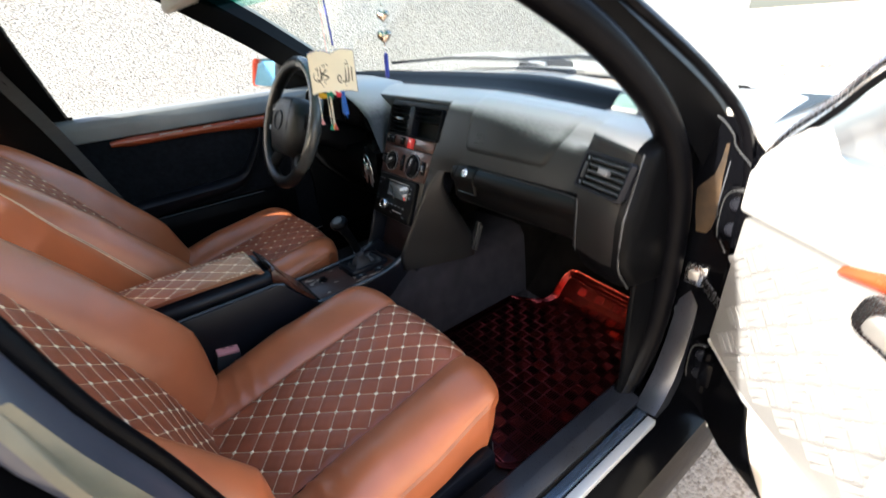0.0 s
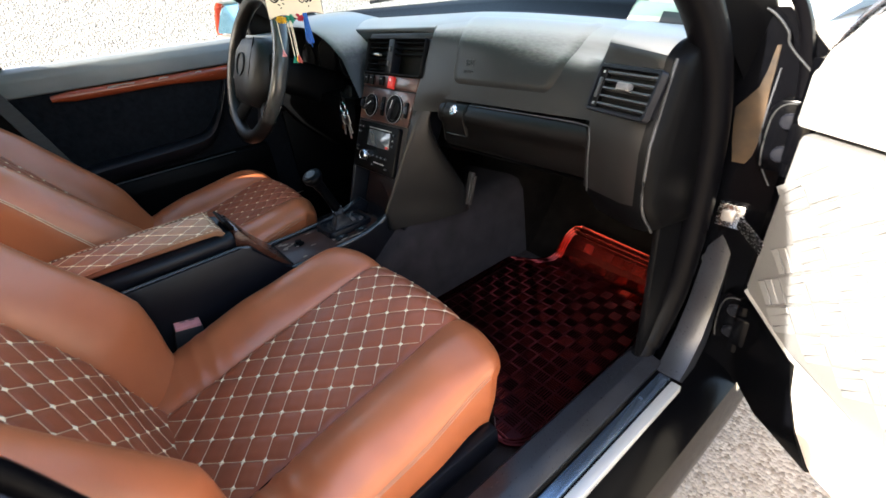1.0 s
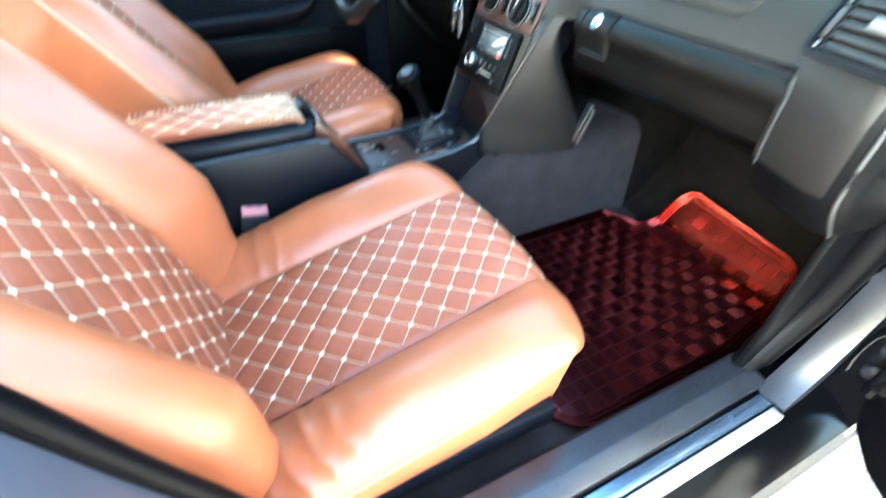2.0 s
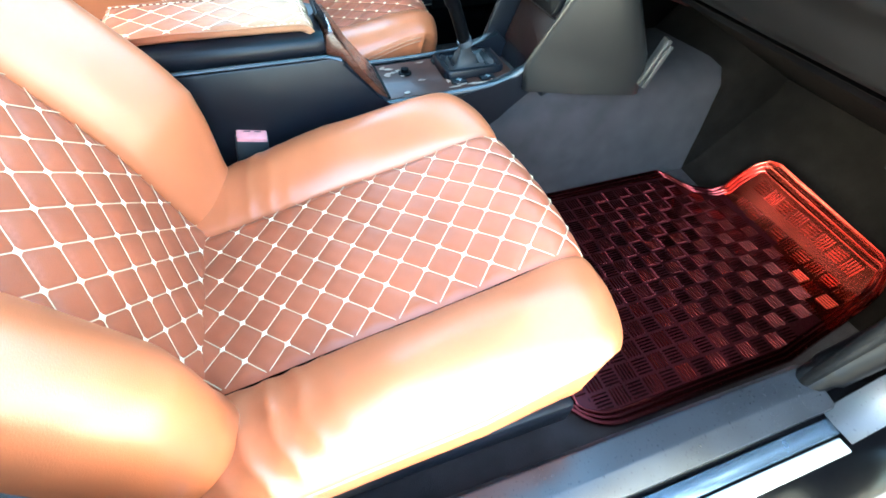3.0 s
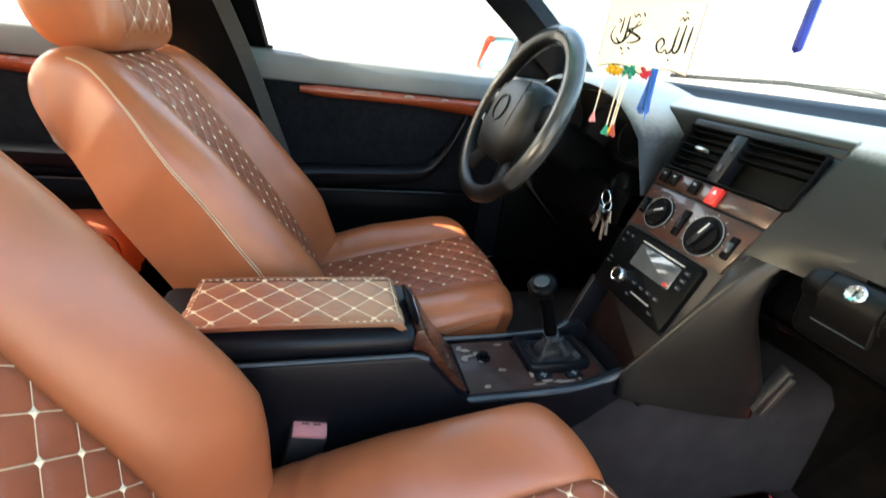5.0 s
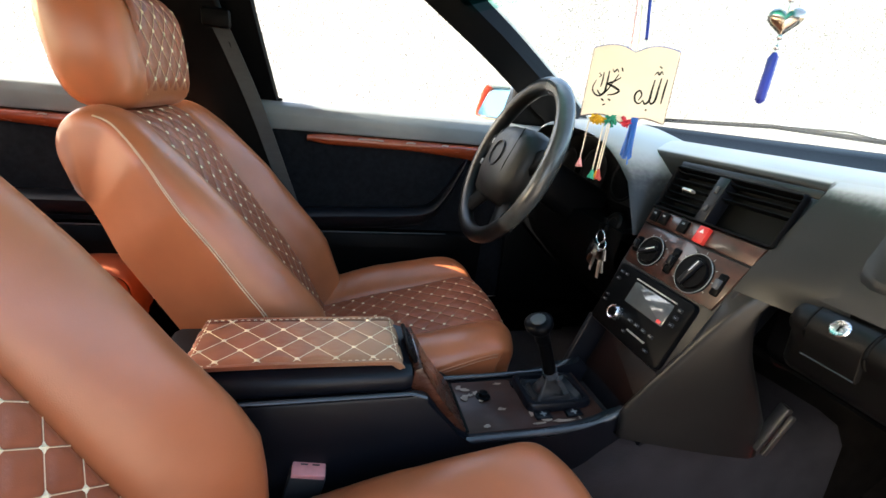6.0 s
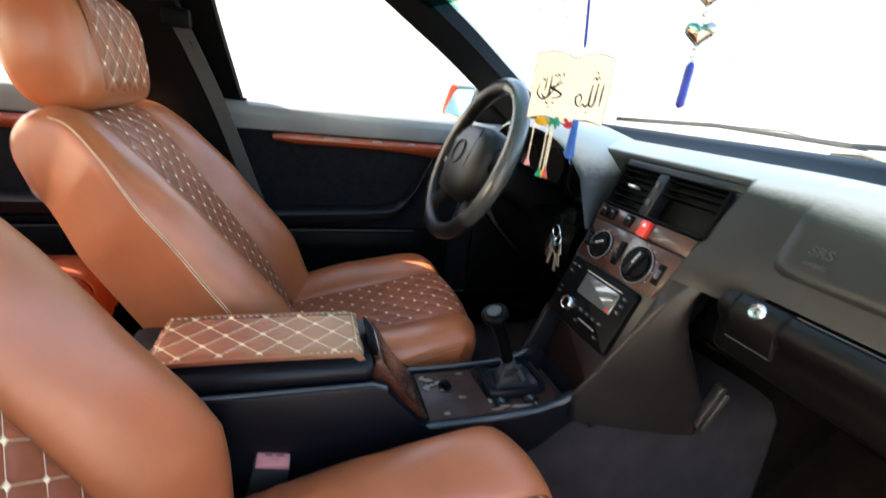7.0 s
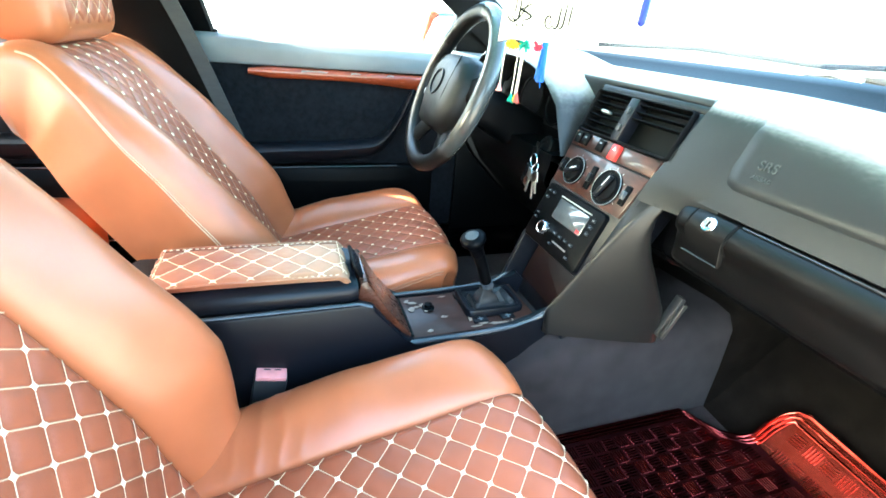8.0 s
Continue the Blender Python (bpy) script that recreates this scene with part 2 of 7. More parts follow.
DOORWOOD = mat("red_door_wood", (0.36, 0.060, 0.018), 0.25, vary=0.3, scale=12, grain=80, bump=0.02, coat=0.35, second=(0.16, 0.025, 0.01), stretch=(1, 0.3, 3))
TAUPE = mat("taupe_plastic", (0.0095, 0.0090, 0.0088), 0.36, vary=0.2, scale=7, grain=1200, bump=0.2, depth=0.0005, spec=0.34)
CHAMPAGNE = mat("champagne_metallic_paint", (0.60, 0.575, 0.52), 0.4, metal=0.0, vary=0.06, scale=4, grain=500, bump=0.02, coat=0.5)
# Champagne body colour darkened to an olive tone that stands for shade.
SHADEBEIGE = mat("shaded_beige_paint", (0.12, 0.105, 0.065), 0.45, vary=0.3, scale=9, grain=300, bump=0.05)
POSTTAN = mat("tan_post_streak", (0.040, 0.024, 0.012), 0.40, vary=0.35, scale=40, grain=200, bump=0.2, second=(0.008, 0.0055, 0.0035))
SEATSIDE = mat("grey_seat_side", (0.036, 0.035, 0.034), 0.6, vary=0.2, scale=14, grain=900, bump=0.3, depth=0.0005, spec=0.2)
JAMBGREY = mat("blue_grey_jamb_paint", (0.050, 0.053, 0.068), 0.34, metal=0.2, vary=0.15, scale=7, grain=300, bump=0.02, coat=0.4)
GREYSHELL = mat("grey_seat_plastic", (0.10, 0.10, 0.10), 0.6, vary=0.12, scale=12, grain=900, bump=0.3, depth=0.0005)
ROUGHCAST = wall_mat()
GRIT = gravel_mat()
EARTH = mat("dry_brown_earth", (0.23, 0.165, 0.11), 0.95, vary=0.35, scale=0.7, grain=12, bump=0.6, depth=0.05)
CONCRETE = mat("pale_concrete", (0.55, 0.52, 0.47), 0.9, vary=0.15, scale=2, grain=90, bump=0.3, depth=0.004)
STONE = mat("pale_stone", (0.50, 0.46, 0.40), 0.9, vary=0.25, scale=5, grain=60, bump=0.5, depth=0.005)
CREAM = mat("cream_plaque_board", (0.74, 0.65, 0.50), 0.5, vary=0.06, scale=12, grain=300, bump=0.05)
INK = mat("black_ink", (0.0022, 0.0021, 0.002), 0.6, vary=0.1, bump=0, spec=0.1)
AZURE = mat("azure_silk", (0.002, 0.085, 0.36), 0.4, vary=0.2, scale=60, grain=900, bump=0.3, depth=0.0005)
BLUE = mat("royal_blue_thread", (0.006, 0.018, 0.24), 0.5, vary=0.2, scale=60, grain=900, bump=0.3, depth=0.0005)
REDPL = mat("red_plastic", (0.55, 0.025, 0.02), 0.35, vary=0.1, bump=0)
ORANGE = mat("orange_red_plastic", (0.42, 0.045, 0.02), 0.35, vary=0.12, scale=20, bump=0)
PINK = mat("faded_pink_plastic", (0.62, 0.24, 0.24), 0.5, vary=0.1, scale=60, bump=0)
YELLOW = mat("yellow_wool", (0.62, 0.36, 0.02), 0.9, vary=0.2, scale=90, grain=900, bump=0.5)
GREEN = mat("green_wool", (0.02, 0.26, 0.17), 0.9, vary=0.2, scale=90, grain=900, bump=0.5)
WOOLRED = mat("red_wool", (0.55, 0.03, 0.05), 0.9, vary=0.2, scale=90, grain=900, bump=0.5)
WHITEPL = mat("white_print", (0.60, 0.60, 0.58), 0.5, vary=0.05, bump=0)
SCREEN = mat("grey_lcd", (0.07, 0.075, 0.078), 0.12, vary=0.15, scale=30, bump=0, coat=0.6)
# Blue is put into the glass colour for the sky it mirrors.
MIRROR = mat("mirror_glass", (0.16, 0.39, 0.54), 0.02, metal=1.0, vary=0.0, bump=0)
CLEAR = glass("window_glass", (0.90, 0.93, 0.91))
DUSTGLASS = glass("dusty_window_glass", (0.42, 0.44, 0.45))
SCREENGLASS = glass("windscreen_glass", (0.84, 0.91, 0.88))
BAND = glass("teal_sun_band", (0.006, 0.19, 0.14))
PALEBAND = glass("pale_teal_sun_band", (0.42, 0.80, 0.70))

# ---- building helpers ----
BASE = {}


def thing(name, label, category, at=(0, 0, 0), kind="", group=""):
    """A top-level Empty at its base."""
    ob = new(name)
    ob.location = at
    ob.empty_display_size = 0.05
    BASE[ob] = Vector(at)
    return tagged(ob, label, category, group, kind)


def part(name, bm, material, parent=None, label="", smooth=35):
    """Links a bmesh, given in world places, as one mesh object."""
    bmesh.ops.recalc_face_normals(bm, faces=bm.faces[:])
    me = bpy.data.meshes.new(name)
    base = BASE.get(parent, Vector((0, 0, 0)))
    bm.transform(Matrix.Translation(-base))
    bm.to_mesh(me)
    bm.free()
    me.materials.append(material)
    ob = new(name, me)
    if smooth:
        me.polygons.foreach_set("use_smooth", [True] * len(me.polygons))
        me.set_sharp_from_angle(angle=radians(smooth))
    if parent:
        ob.parent = parent
        BASE[ob] = base
    else:
        BASE[ob] = Vector((0, 0, 0))
    return tagged(ob, label)


def box(bm, x0, x1, y0, y1, z0, z1, bev=0.0, seg=2, m=None):
    made = bmesh.ops.create_cube(bm, size=1)["verts"]
    for v in made:
        v.co = Vector(((x0 + x1) / 2 + v.co.x * (x1 - x0), (y0 + y1) / 2 + v.co.y * (y1 - y0), (z0 + z1) / 2 + v.co.z * (z1 - z0)))
        if m:
            v.co = m @ v.co
    if bev:
        edges = {e for v in made for e in v.link_edges}
        bmesh.ops.bevel(bm, geom=list(edges), offset=bev, segments=seg, profile=0.5, affect="EDGES")


def loft(bm, rings, closed=True, caps=True):
    """Skins rows of points; closed: each row is a ring."""
    rows = [[bm.verts.new(p) for p in ring] for ring in rings]
    n = len(rows[0])
    for a, b in zip(rows, rows[1:]):
        for i in range(n if closed else n - 1):
            j = (i + 1) % n
            bm.faces.new((a[i], a[j], b[j], b[i]))
    if caps and closed:
        bm.faces.new(rows[0])
        bm.faces.new(rows[-1])
    return rows


def smooth_line(points, n=6):
    """Catmull-Rom through the points."""
    pts = [Vector(p) for p in points]
    pts = [2 * pts[0] - pts[1]] + pts + [2 * pts[-1] - pts[-2]]
    out = []
    for i in range(1, len(pts) - 2):
        a, b, c, d = pts[i - 1:i + 3]
        for k in range(n):
            t = k / n
            out.append(0.5 * (2 * b + (c - a) * t + (2 * a - 5 * b + 4 * c - d) * t * t + (3 * b - a - 3 * c + d) * t ** 3))
    out.append(pts[-2])
    return out


def tube(bm, points, r, n=8, flat=1.0, up=(0, 0, 1), closed=False, caps=True):
    """A round or flattened bar along points; r: one radius or one a point."""
    pts = [Vector(p) for p in points]
    rings = []
    k = len(pts)
    for i, p in enumerate(pts):
        d = (pts[(i + 1) % k] - pts[i - 1]) if closed else (pts[min(i + 1, k - 1)] - pts[max(i - 1, 0)])
        d.normalize()
        u = Vector(up) - d * d.dot(Vector(up))
        if u.length < 1e-3:
            u = Vector((1, 0, 0)) - d * d.x
        u.normalize()
        s = d.cross(u)
        q = r[i] if isinstance(r, (list, tuple)) else r
        rings.append([p + q * (math.cos(a) * s + flat * math.sin(a) * u) for a in (2 * math.pi * j / n for j in range(n))])
    if closed:
        rings.append(rings[0])
        rows = [[bm.verts.new(p) for p in ring] for ring in rings[:-1]]
        rows.append(rows[0])
        for a, b in zip(rows, rows[1:]):
            for i in range(n):
                bm.faces.new((a[i], a[(i + 1) % n], b[(i + 1) % n], b[i]))
    else:
        loft(bm, rings, True, caps)


def prism(bm, outline, axis, a, b, bev=0.0, m=None):
    """An outline of (u, v) drawn out along x, y or z from a to b."""
    def place(u, v, w):
        p = {"x": Vector((w, u, v)), "y": Vector((u, w, v)), "z": Vector((u, v, w))}[axis]
        return m @ p if m else p
    lo = [bm.verts.new(place(u, v, a)) for u, v in outline]
    hi = [bm.verts.new(place(u, v, b)) for u, v in outline]
    k = len(outline)
    faces = [bm.faces.new(lo), bm.faces.new(hi)]
    faces += [bm.faces.new((lo[i], lo[(i + 1) % k], hi[(i + 1) % k], hi[i])) for i in range(k)]
    if bev:
        edges = {e for f in faces for e in f.edges}
        bmesh.ops.bevel(bm, geom=list(edges), offset=bev, segments=2, profile=0.5, affect="EDGES")


def disc(bm, m, profile, n=20):
    """A turned body: profile of (radius, height) about the local z of m."""
    rings = [[m @ Vector((r * math.cos(2 * math.pi * i / n), r * math.sin(2 * math.pi * i / n), h)) for i in range(n)] for r, h in profile]
    loft(bm, rings, True, True)


def frame_at(centre, xdir, up):
    """A matrix whose x is xdir, whose y is up and whose z faces out."""
    x = Vector(xdir).normalized()
    y = Vector(up)
    y = (y - x * x.dot(y)).normalized()
    z = x.cross(y)
    return Matrix.Translation(centre) @ Matrix((x, y, z)).transposed().to_4x4()


def round_rect(w, h, r, n=4):
    """Corner-rounded outline of (u, v) about the middle."""
    out = []
    for cx, cy, a0 in ((w / 2 - r, h / 2 - r, 0), (-w / 2 + r, h / 2 - r, 90), (-w / 2 + r, -h / 2 + r, 180), (w / 2 - r, -h / 2 + r, 270)):
        out += [(cx + r * math.cos(radians(a0 + 90 * i / n)), cy + r * math.sin(radians(a0 + 90 * i / n))) for i in range(n + 1)]
    return out


def interp(x, pairs):
    return float(np.interp(x, [p[0] for p in pairs], [p[1] for p in pairs]))

# ---- ground and surroundings ----
bm = bmesh.new()
loft(bm, [[(x, y, 0.0) for x in (-60, -8, -3, 0, 3, 8, 60)] for y in (-60, -8, -3, 0, 3, 6, 12, 25, 90)], False)
tagged(part("ground", bm, GRIT, None, "pale gritty gravel ground in bright sun"), category="ground", kind="structure")

bm = bmesh.new()
wdir = Vector((0.24, 0.97, 0)).normalized()
wnor = Vector((0.97, -0.24, 0)).normalized()
w0 = Vector((-2.3, 5.0, 0))
rows = []
for k in (0, 1):
    rows.append([w0 + wdir * a - wnor * 0.25 * k + Vector((0, 0, z)) for a, z in ((-14, -0.02), (2.6, -0.02), (2.6, 2.25), (-14, 2.25))])
loft(bm, rows, True)
tagged(part("wall_roughcast", bm, ROUGHCAST, None, "white roughcast plaster boundary wall beside the car"), category="wall", kind="structure")

bm = bmesh.new()
box(bm, -2.0, 2.6, 3.2, 6.6, -0.05, 0.035, 0.01)
tagged(part("pavement", bm, CONCRETE, None, "pale sunlit concrete slab in front of the car"), category="pavement", kind="structure")


bm = bmesh.new()
border = [(0.6, 8.4), (-0.9, 9.7), (-3.6, 12.5), (-4.6, 18.0), (-5.4, 24.0), (-16.0, 88.0)]
rows = []
for x, y in border:
    rows.append([(x, y, 0.004)] + [(x + d + 0.15 * noise.noise((x, d, 1)), y, 0.03 + 0.10 * noise.noise((x * 0.7, y * 0.3, d)) + 0.02 * d ** 0.5) for d in (0.3, 0.8, 1.6, 3, 6, 12, 25, 50)])
loft(bm, rows, False)
tagged(part("earth_bank", bm, EARTH, None, "dry brown stony earth beyond the concrete", smooth=60), category="earth", kind="structure")


def stones():
    bm = bmesh.new()
    rng = random.Random(4)
    edge = [(0.4, 8.6), (-0.9, 9.7), (-3.6, 12.5), (-4.6, 18.0), (-5.4, 24.0)]
    for i in range(520):
        a = rng.random() ** 1.5 * 3.999
        k = int(a)
        f = a - k
        c = Vector((edge[k][0] + (edge[k + 1][0] - edge[k][0]) * f + rng.gauss(0.2, 0.35) * (1 + 0.5 * a), edge[k][1] + (edge[k + 1][1] - edge[k][1]) * f + rng.gauss(0, 0.5), 0.03))
        r = rng.uniform(0.03, 0.11) * (1 + 0.4 * a)
        made = bmesh.ops.create_icosphere(bm, subdivisions=1, radius=r)["verts"]
        q = (rng.uniform(0.7, 1.4), rng.uniform(0.7, 1.4), rng.uniform(0.5, 0.9))
        for v in made:
            v.co = Vector((v.co.x * q[0], v.co.y * q[1], v.co.z * q[2])) * rng.uniform(0.85, 1.15) + c
    return bm


tagged(part("rubble", stones(), STONE, None, "scattered pale stones on dry earth"), category="stones", kind="stuff")


# ---- quilted upholstery ----
PX, PS = 0.053, 0.051


class Pad:
    """A padded seat piece: a side profile of (y, z), drawn across x, with raised bolsters and side walls."""

    def __init__(self, cx, profile, half, bolster, depth, insert=0.128, step=0.0045, phase=(0.0, 0.0), curve=()):
        line = smooth_line([(0, y, z) for y, z in profile], 14)
        self.cx, self.half, self.bolster, self.depth, self.insert = cx, half, bolster, depth, insert
        d = [0.0]
        for a, b in zip(line, line[1:]):
            d.append(d[-1] + (b - a).length)
        self.length = d[-1]
        n = int(self.length / step)
        self.s = [self.length * i / n for i in range(n + 1)]
        ys, zs = np.interp(self.s, d, [p.y for p in line]), np.interp(self.s, d, [p.z for p in line])
        self.pts = list(zip(ys, zs))
        self.step, self.phase, self.curve = step, phase, curve

    def base(self, s):
        y = float(np.interp(s, self.s, [p[0] for p in self.pts]))
        z = float(np.interp(s, self.s, [p[1] for p in self.pts]))
        e = 0.008
        y1, z1 = np.interp(s + e, self.s, [p[0] for p in self.pts]), np.interp(s + e, self.s, [p[1] for p in self.pts])
        y0, z0 = np.interp(s - e, self.s, [p[0] for p in self.pts]), np.interp(s - e, self.s, [p[1] for p in self.pts])
        t = Vector((0, y1 - y0, z1 - z0)).normalized()
        return Vector((self.cx, y, z)), Vector((0, -t.z, t.y)) * self.side

    def bend(self, x, s):
        """How far the front edge draws back towards the sides."""
        return Vector((0, interp(s / self.length, self.curve) * (x / 0.26) ** 2 if self.curve else 0, 0))

    side = 1
    fold = 0.0
    wall = None

    def quilt(self, x, s):
        x, s = x - self.phase[0], s - self.phase[1]
        a, b = x / PX + s / PS, x / PX - s / PS
        d = min(abs(a - round(a)), abs(b - round(b))) * 0.0367
        return -0.0024 * math.exp(-(d / 0.0045) ** 2) + 0.0012

    def at(self, x, s, lift=0.0):
        p, n = self.base(s)
        return p + self.bend(x, s) + Vector((x, 0, 0)) + n * (self.quilt(x, s) + lift)

    def insert_mesh(self):
        bm = bmesh.new()
        k = int(2 * self.insert / self.step)
        xs = [-self.insert + 2 * self.insert * i / k for i in range(k + 1)]
        rows = []
        for s in self.s:
            p, n = self.base(s)
            row = []
            for x in xs:
                edge = min(1.0, (self.insert - abs(x)) / 0.01)
                row.append(p + self.bend(x, s) + Vector((x, 0, 0)) + n * (self.quilt(x, s) * edge - 0.005 * (1 - edge)))
            rows.append(row)
        loft(bm, rows, False)
        return bm

    def thread_mesh(self, s0, s1, inset=0.004):
        """Both sets of crossing stitch lines."""
        bm = bmesh.new()
        w = self.insert - inset
        ox, os_ = self.phase
        top = int(self.length / PS + w / PX) + 6
        for sign in (1, -1):
            for k in range(-top, top + 1):
                run = []
                m = 70
                for i in range(m + 1):
                    x = -w + 2 * w * i / m
                    s = os_ + sign * (k - (x - ox) / PX) * PS
                    if s0 <= s <= s1:
                        run.append(self.at(x, s, 0.0009))
                if len(run) > 2:
                    tube(bm, run, 0.00068, 4, 0.7, self.base(self.length / 2)[1], caps=False)
        return bm

    def knot_mesh(self, s0, s1, inset=0.004):
        """A cross of cream stitches at each crossing."""
        bm = bmesh.new()
        w = self.insert - inset
        ox, os_ = self.phase
        top = int(self.length / PS + w / PX) + 6
        for i in range(-top, top + 1):
            for j in range(-top, top + 1):
                x, s = ox + (i + j) / 2 * PX, os_ + (i - j) / 2 * PS
                if abs(x) < w and s0 < s < s1:
                    p, n = self.at(x, s, 0.0022), self.base(s)[1]
                    t = Vector((0, n.z, -n.y))
                    for q in (0, 1):
                        a = (Vector((1, 0, 0)) * 0.0036 + t * (0.0035 if q else -0.0035)) * (1.0 + 0.25 * noise.noise((x * 90, s * 90, q)))
                        b = n.cross(a).normalized() * 0.0020
                        f = [bm.verts.new(p + o - n * 0.001) for o in (a, a * 0.5 + b, -a * 0.5 + b, -a, -a * 0.5 - b, a * 0.5 - b)]
                        h = bm.verts.new(p + n * 0.0012)
                        for u in range(6):
                            bm.faces.new((f[u], f[(u + 1) % 6], h))
        return bm

    def side_rows(self, sign):
        """Rows of points of one bolster with its side wall."""
        shape = smooth_line([(0, -0.25, 0), (0.06, 0.15, 0), (0.2, 0.55, 0), (0.42, 0.93, 0), (0.6, 1.0, 0), (0.78, 0.85, 0), (0.91, 0.5, 0), (0.985, 0.0, 0)], 4)
        rows = []
        reach = -1.0
        for s in (self.s if self.fold else self.s[::2] + [self.s[-1]]):
            p, n = self.base(s)
            f = s / self.length
            half, h = interp(f, self.half), interp(f, self.bolster)
            depth = interp(f, self.depth)
            row = []
            for q in shape:
                wob = 0.0018 * noise.noise((q.x * 3, s * 14, self.cx * 9 + sign)) + self.fold * math.exp(-((s - 0.15) / 0.055) ** 2) * (0.5 - 1.5 * abs(math.sin(s * 95 - q.x * 3.2 + 1.2 * noise.noise((q.x * 4, s * 9, 3)))) ** 0.6) * (1 if sign > 0 else 0.4)
                x = sign * (self.insert + (half - self.insert) * q.x)
                row.append(p + self.bend(x, s) + Vector((x, 0, 0)) + n * (h * q.y + wob))
            if self.wall:
                foot, fw, far, up, crest = self.wall
                o, v = (p - foot).dot(fw), (p - foot).dot(up)
                reach = max(reach, v if v < crest - 0.12 else crest - 0.12 * math.exp(-(v - crest + 0.12) / 0.12))
                end = foot + up * reach + fw * max(-far, o - depth)
                end.x = p.x
                taper = min(1.0, max(0.0, (reach - crest + 0.12) / 0.10))
                half_end = half + (0.240 - half) * taper if self.cx < 0 else half
            for k in (0.15, 0.4, 0.7, 1.0):
                bulge = 0.006 * math.sin(math.pi * k)
                x = sign * ((half + (half_end - half) * k if self.wall else half) - 0.004 + bulge - 0.012 * k)
                if self.wall:
                    row.append(p.lerp(end, k) + Vector((x, 0, 0)))
                else:
                    row.append(p + self.bend(x, s) + Vector((x, 0, 0)) - n * depth * k)
            rows.append(row)
        return rows

    def side_mesh(self, sign):
        bm = bmesh.new()
        loft(bm, self.side_rows(sign), False)
        return bm

    def seam_mesh(self, sign, s0, s1, col=-8, twin=0.006):
        """Twin rows of stitches along a bolster edge."""
        bm = bmesh.new()
        rows = self.side_rows(sign)
        m = len(rows)
        pts = [r[col] for i, r in enumerate(rows) if s0 <= i / m <= s1]
        other = [r[col - 1].lerp(r[col], 0.55) for i, r in enumerate(rows) if s0 <= i / m <= s1]
        mid = self.base(self.length / 2)[1]
        for line in (pts, other):
            fine = smooth_line(line[::3], 8)
            for i in range(0, len(fine) - 3, 2):
                out = Vector((sign * 0.0008, 0, 0)) + mid * 0.0008
                tube(bm, [fine[i] + out, fine[i + 2] + out], 0.0011, 4)
        return bm


def front_seat(cx, yb, lean, shift, label, base_side):
    """A front seat: yb, the foot of the backrest; lean in degrees; shift, how far forward the cushion sits."""
    seat = thing("front_seat", label, "car seat", (cx, 0.35, 0.27), group="front seats")
    cush = [(y + shift, z) for y, z in ((0.08, 0.442), (0.17, 0.453), (0.30, 0.484), (0.44, 0.514), (0.53, 0.536), (0.575, 0.541), (0.602, 0.530), (0.614, 0.500), (0.612, 0.440), (0.600, 0.385))]
    pad = Pad(cx + (0.015 if cx > 0 else 0), cush, [(0, 0.262), (0.5, 0.266), (0.75, 0.258), (0.85, 0.236), (1, 0.225)], [(0, 0.022), (0.2, 0.034), (0.4, 0.042), (0.62, 0.030), (0.8, 0.010), (1, 0.004)], [(0, 0.075), (0.6, 0.10), (0.72, 0.115), (0.85, 0.09), (1, 0.075)], phase=(0.020 if cx > 0 else 0.0, 0.238), curve=[(0, 0), (0.45, 0), (0.7, -0.03), (0.85, -0.055), (1, -0.06)])
    pad.fold = 0.0042 if cx > 0 else 0.0025
    cu = part("cushion", pad.insert_mesh(), INSERT, seat, "red-brown quilted leather centre panel", smooth=60)
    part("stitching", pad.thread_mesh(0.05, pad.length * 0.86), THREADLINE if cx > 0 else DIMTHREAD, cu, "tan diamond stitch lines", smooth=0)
    tagged(part("knot_work", pad.knot_mesh(0.05, pad.length * 0.86), THREAD, cu, "cream stitched knots", smooth=0), kind="stuff")
    for sign in (-1, 1):
        part("bolster", pad.side_mesh(sign), TAN, cu, "smooth tan leather side bolster", smooth=70)
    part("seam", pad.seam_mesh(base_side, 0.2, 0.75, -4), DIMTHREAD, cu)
    a = radians(lean)
    up, fw = Vector((0, -math.sin(a), math.cos(a))), Vector((0, math.cos(a), math.sin(a)))
    foot = Vector((0, yb, 0.43))
    prof = []
    for v, o in ((-0.03, 0.0), (0.06, 0.002), (0.17, 0.012), (0.30, 0.006), (0.42, 0.0), (0.52, -0.006), (0.570, -0.020), (0.595, -0.048), (0.592, -0.082), (0.565, -0.106), (0.52, -0.117)):
        q = foot + up * (v * (1.0 if cx > 0 else 1.03)) + fw * o
        prof.append((q.y, q.z))
    back = Pad(cx, prof, [(0, 0.236), (0.06, 0.250), (0.14, 0.266), (0.3, 0.274), (0.6, 0.268), (0.72, 0.252), (0.80, 0.228), (0.88, 0.218), (1, 0.226)], [(0, 0.03), (0.08, 0.055), (0.25, 0.086 if cx > 0 else 0.068), (0.55, 0.050), (0.75, 0.020), (0.9, 0.004), (1, 0.002)], [(0, 0.035), (0.7, 0.035), (0.82, 0.04), (1, 0.05)] if cx > 0 else [(0, 0.14), (1, 0.14)], phase=(0.0, 0.03 + 0.2045 if cx > 0 else 0.2))
    back.side = -1
    back.wall = (foot + Vector((cx, 0, 0)), fw, 0.118, up, 0.53)
    ba = part("backrest", back.insert_mesh(), INSERT, seat, "red-brown quilted leather centre panel", smooth=60)
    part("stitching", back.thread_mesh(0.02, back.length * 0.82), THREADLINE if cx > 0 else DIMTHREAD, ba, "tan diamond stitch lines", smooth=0)
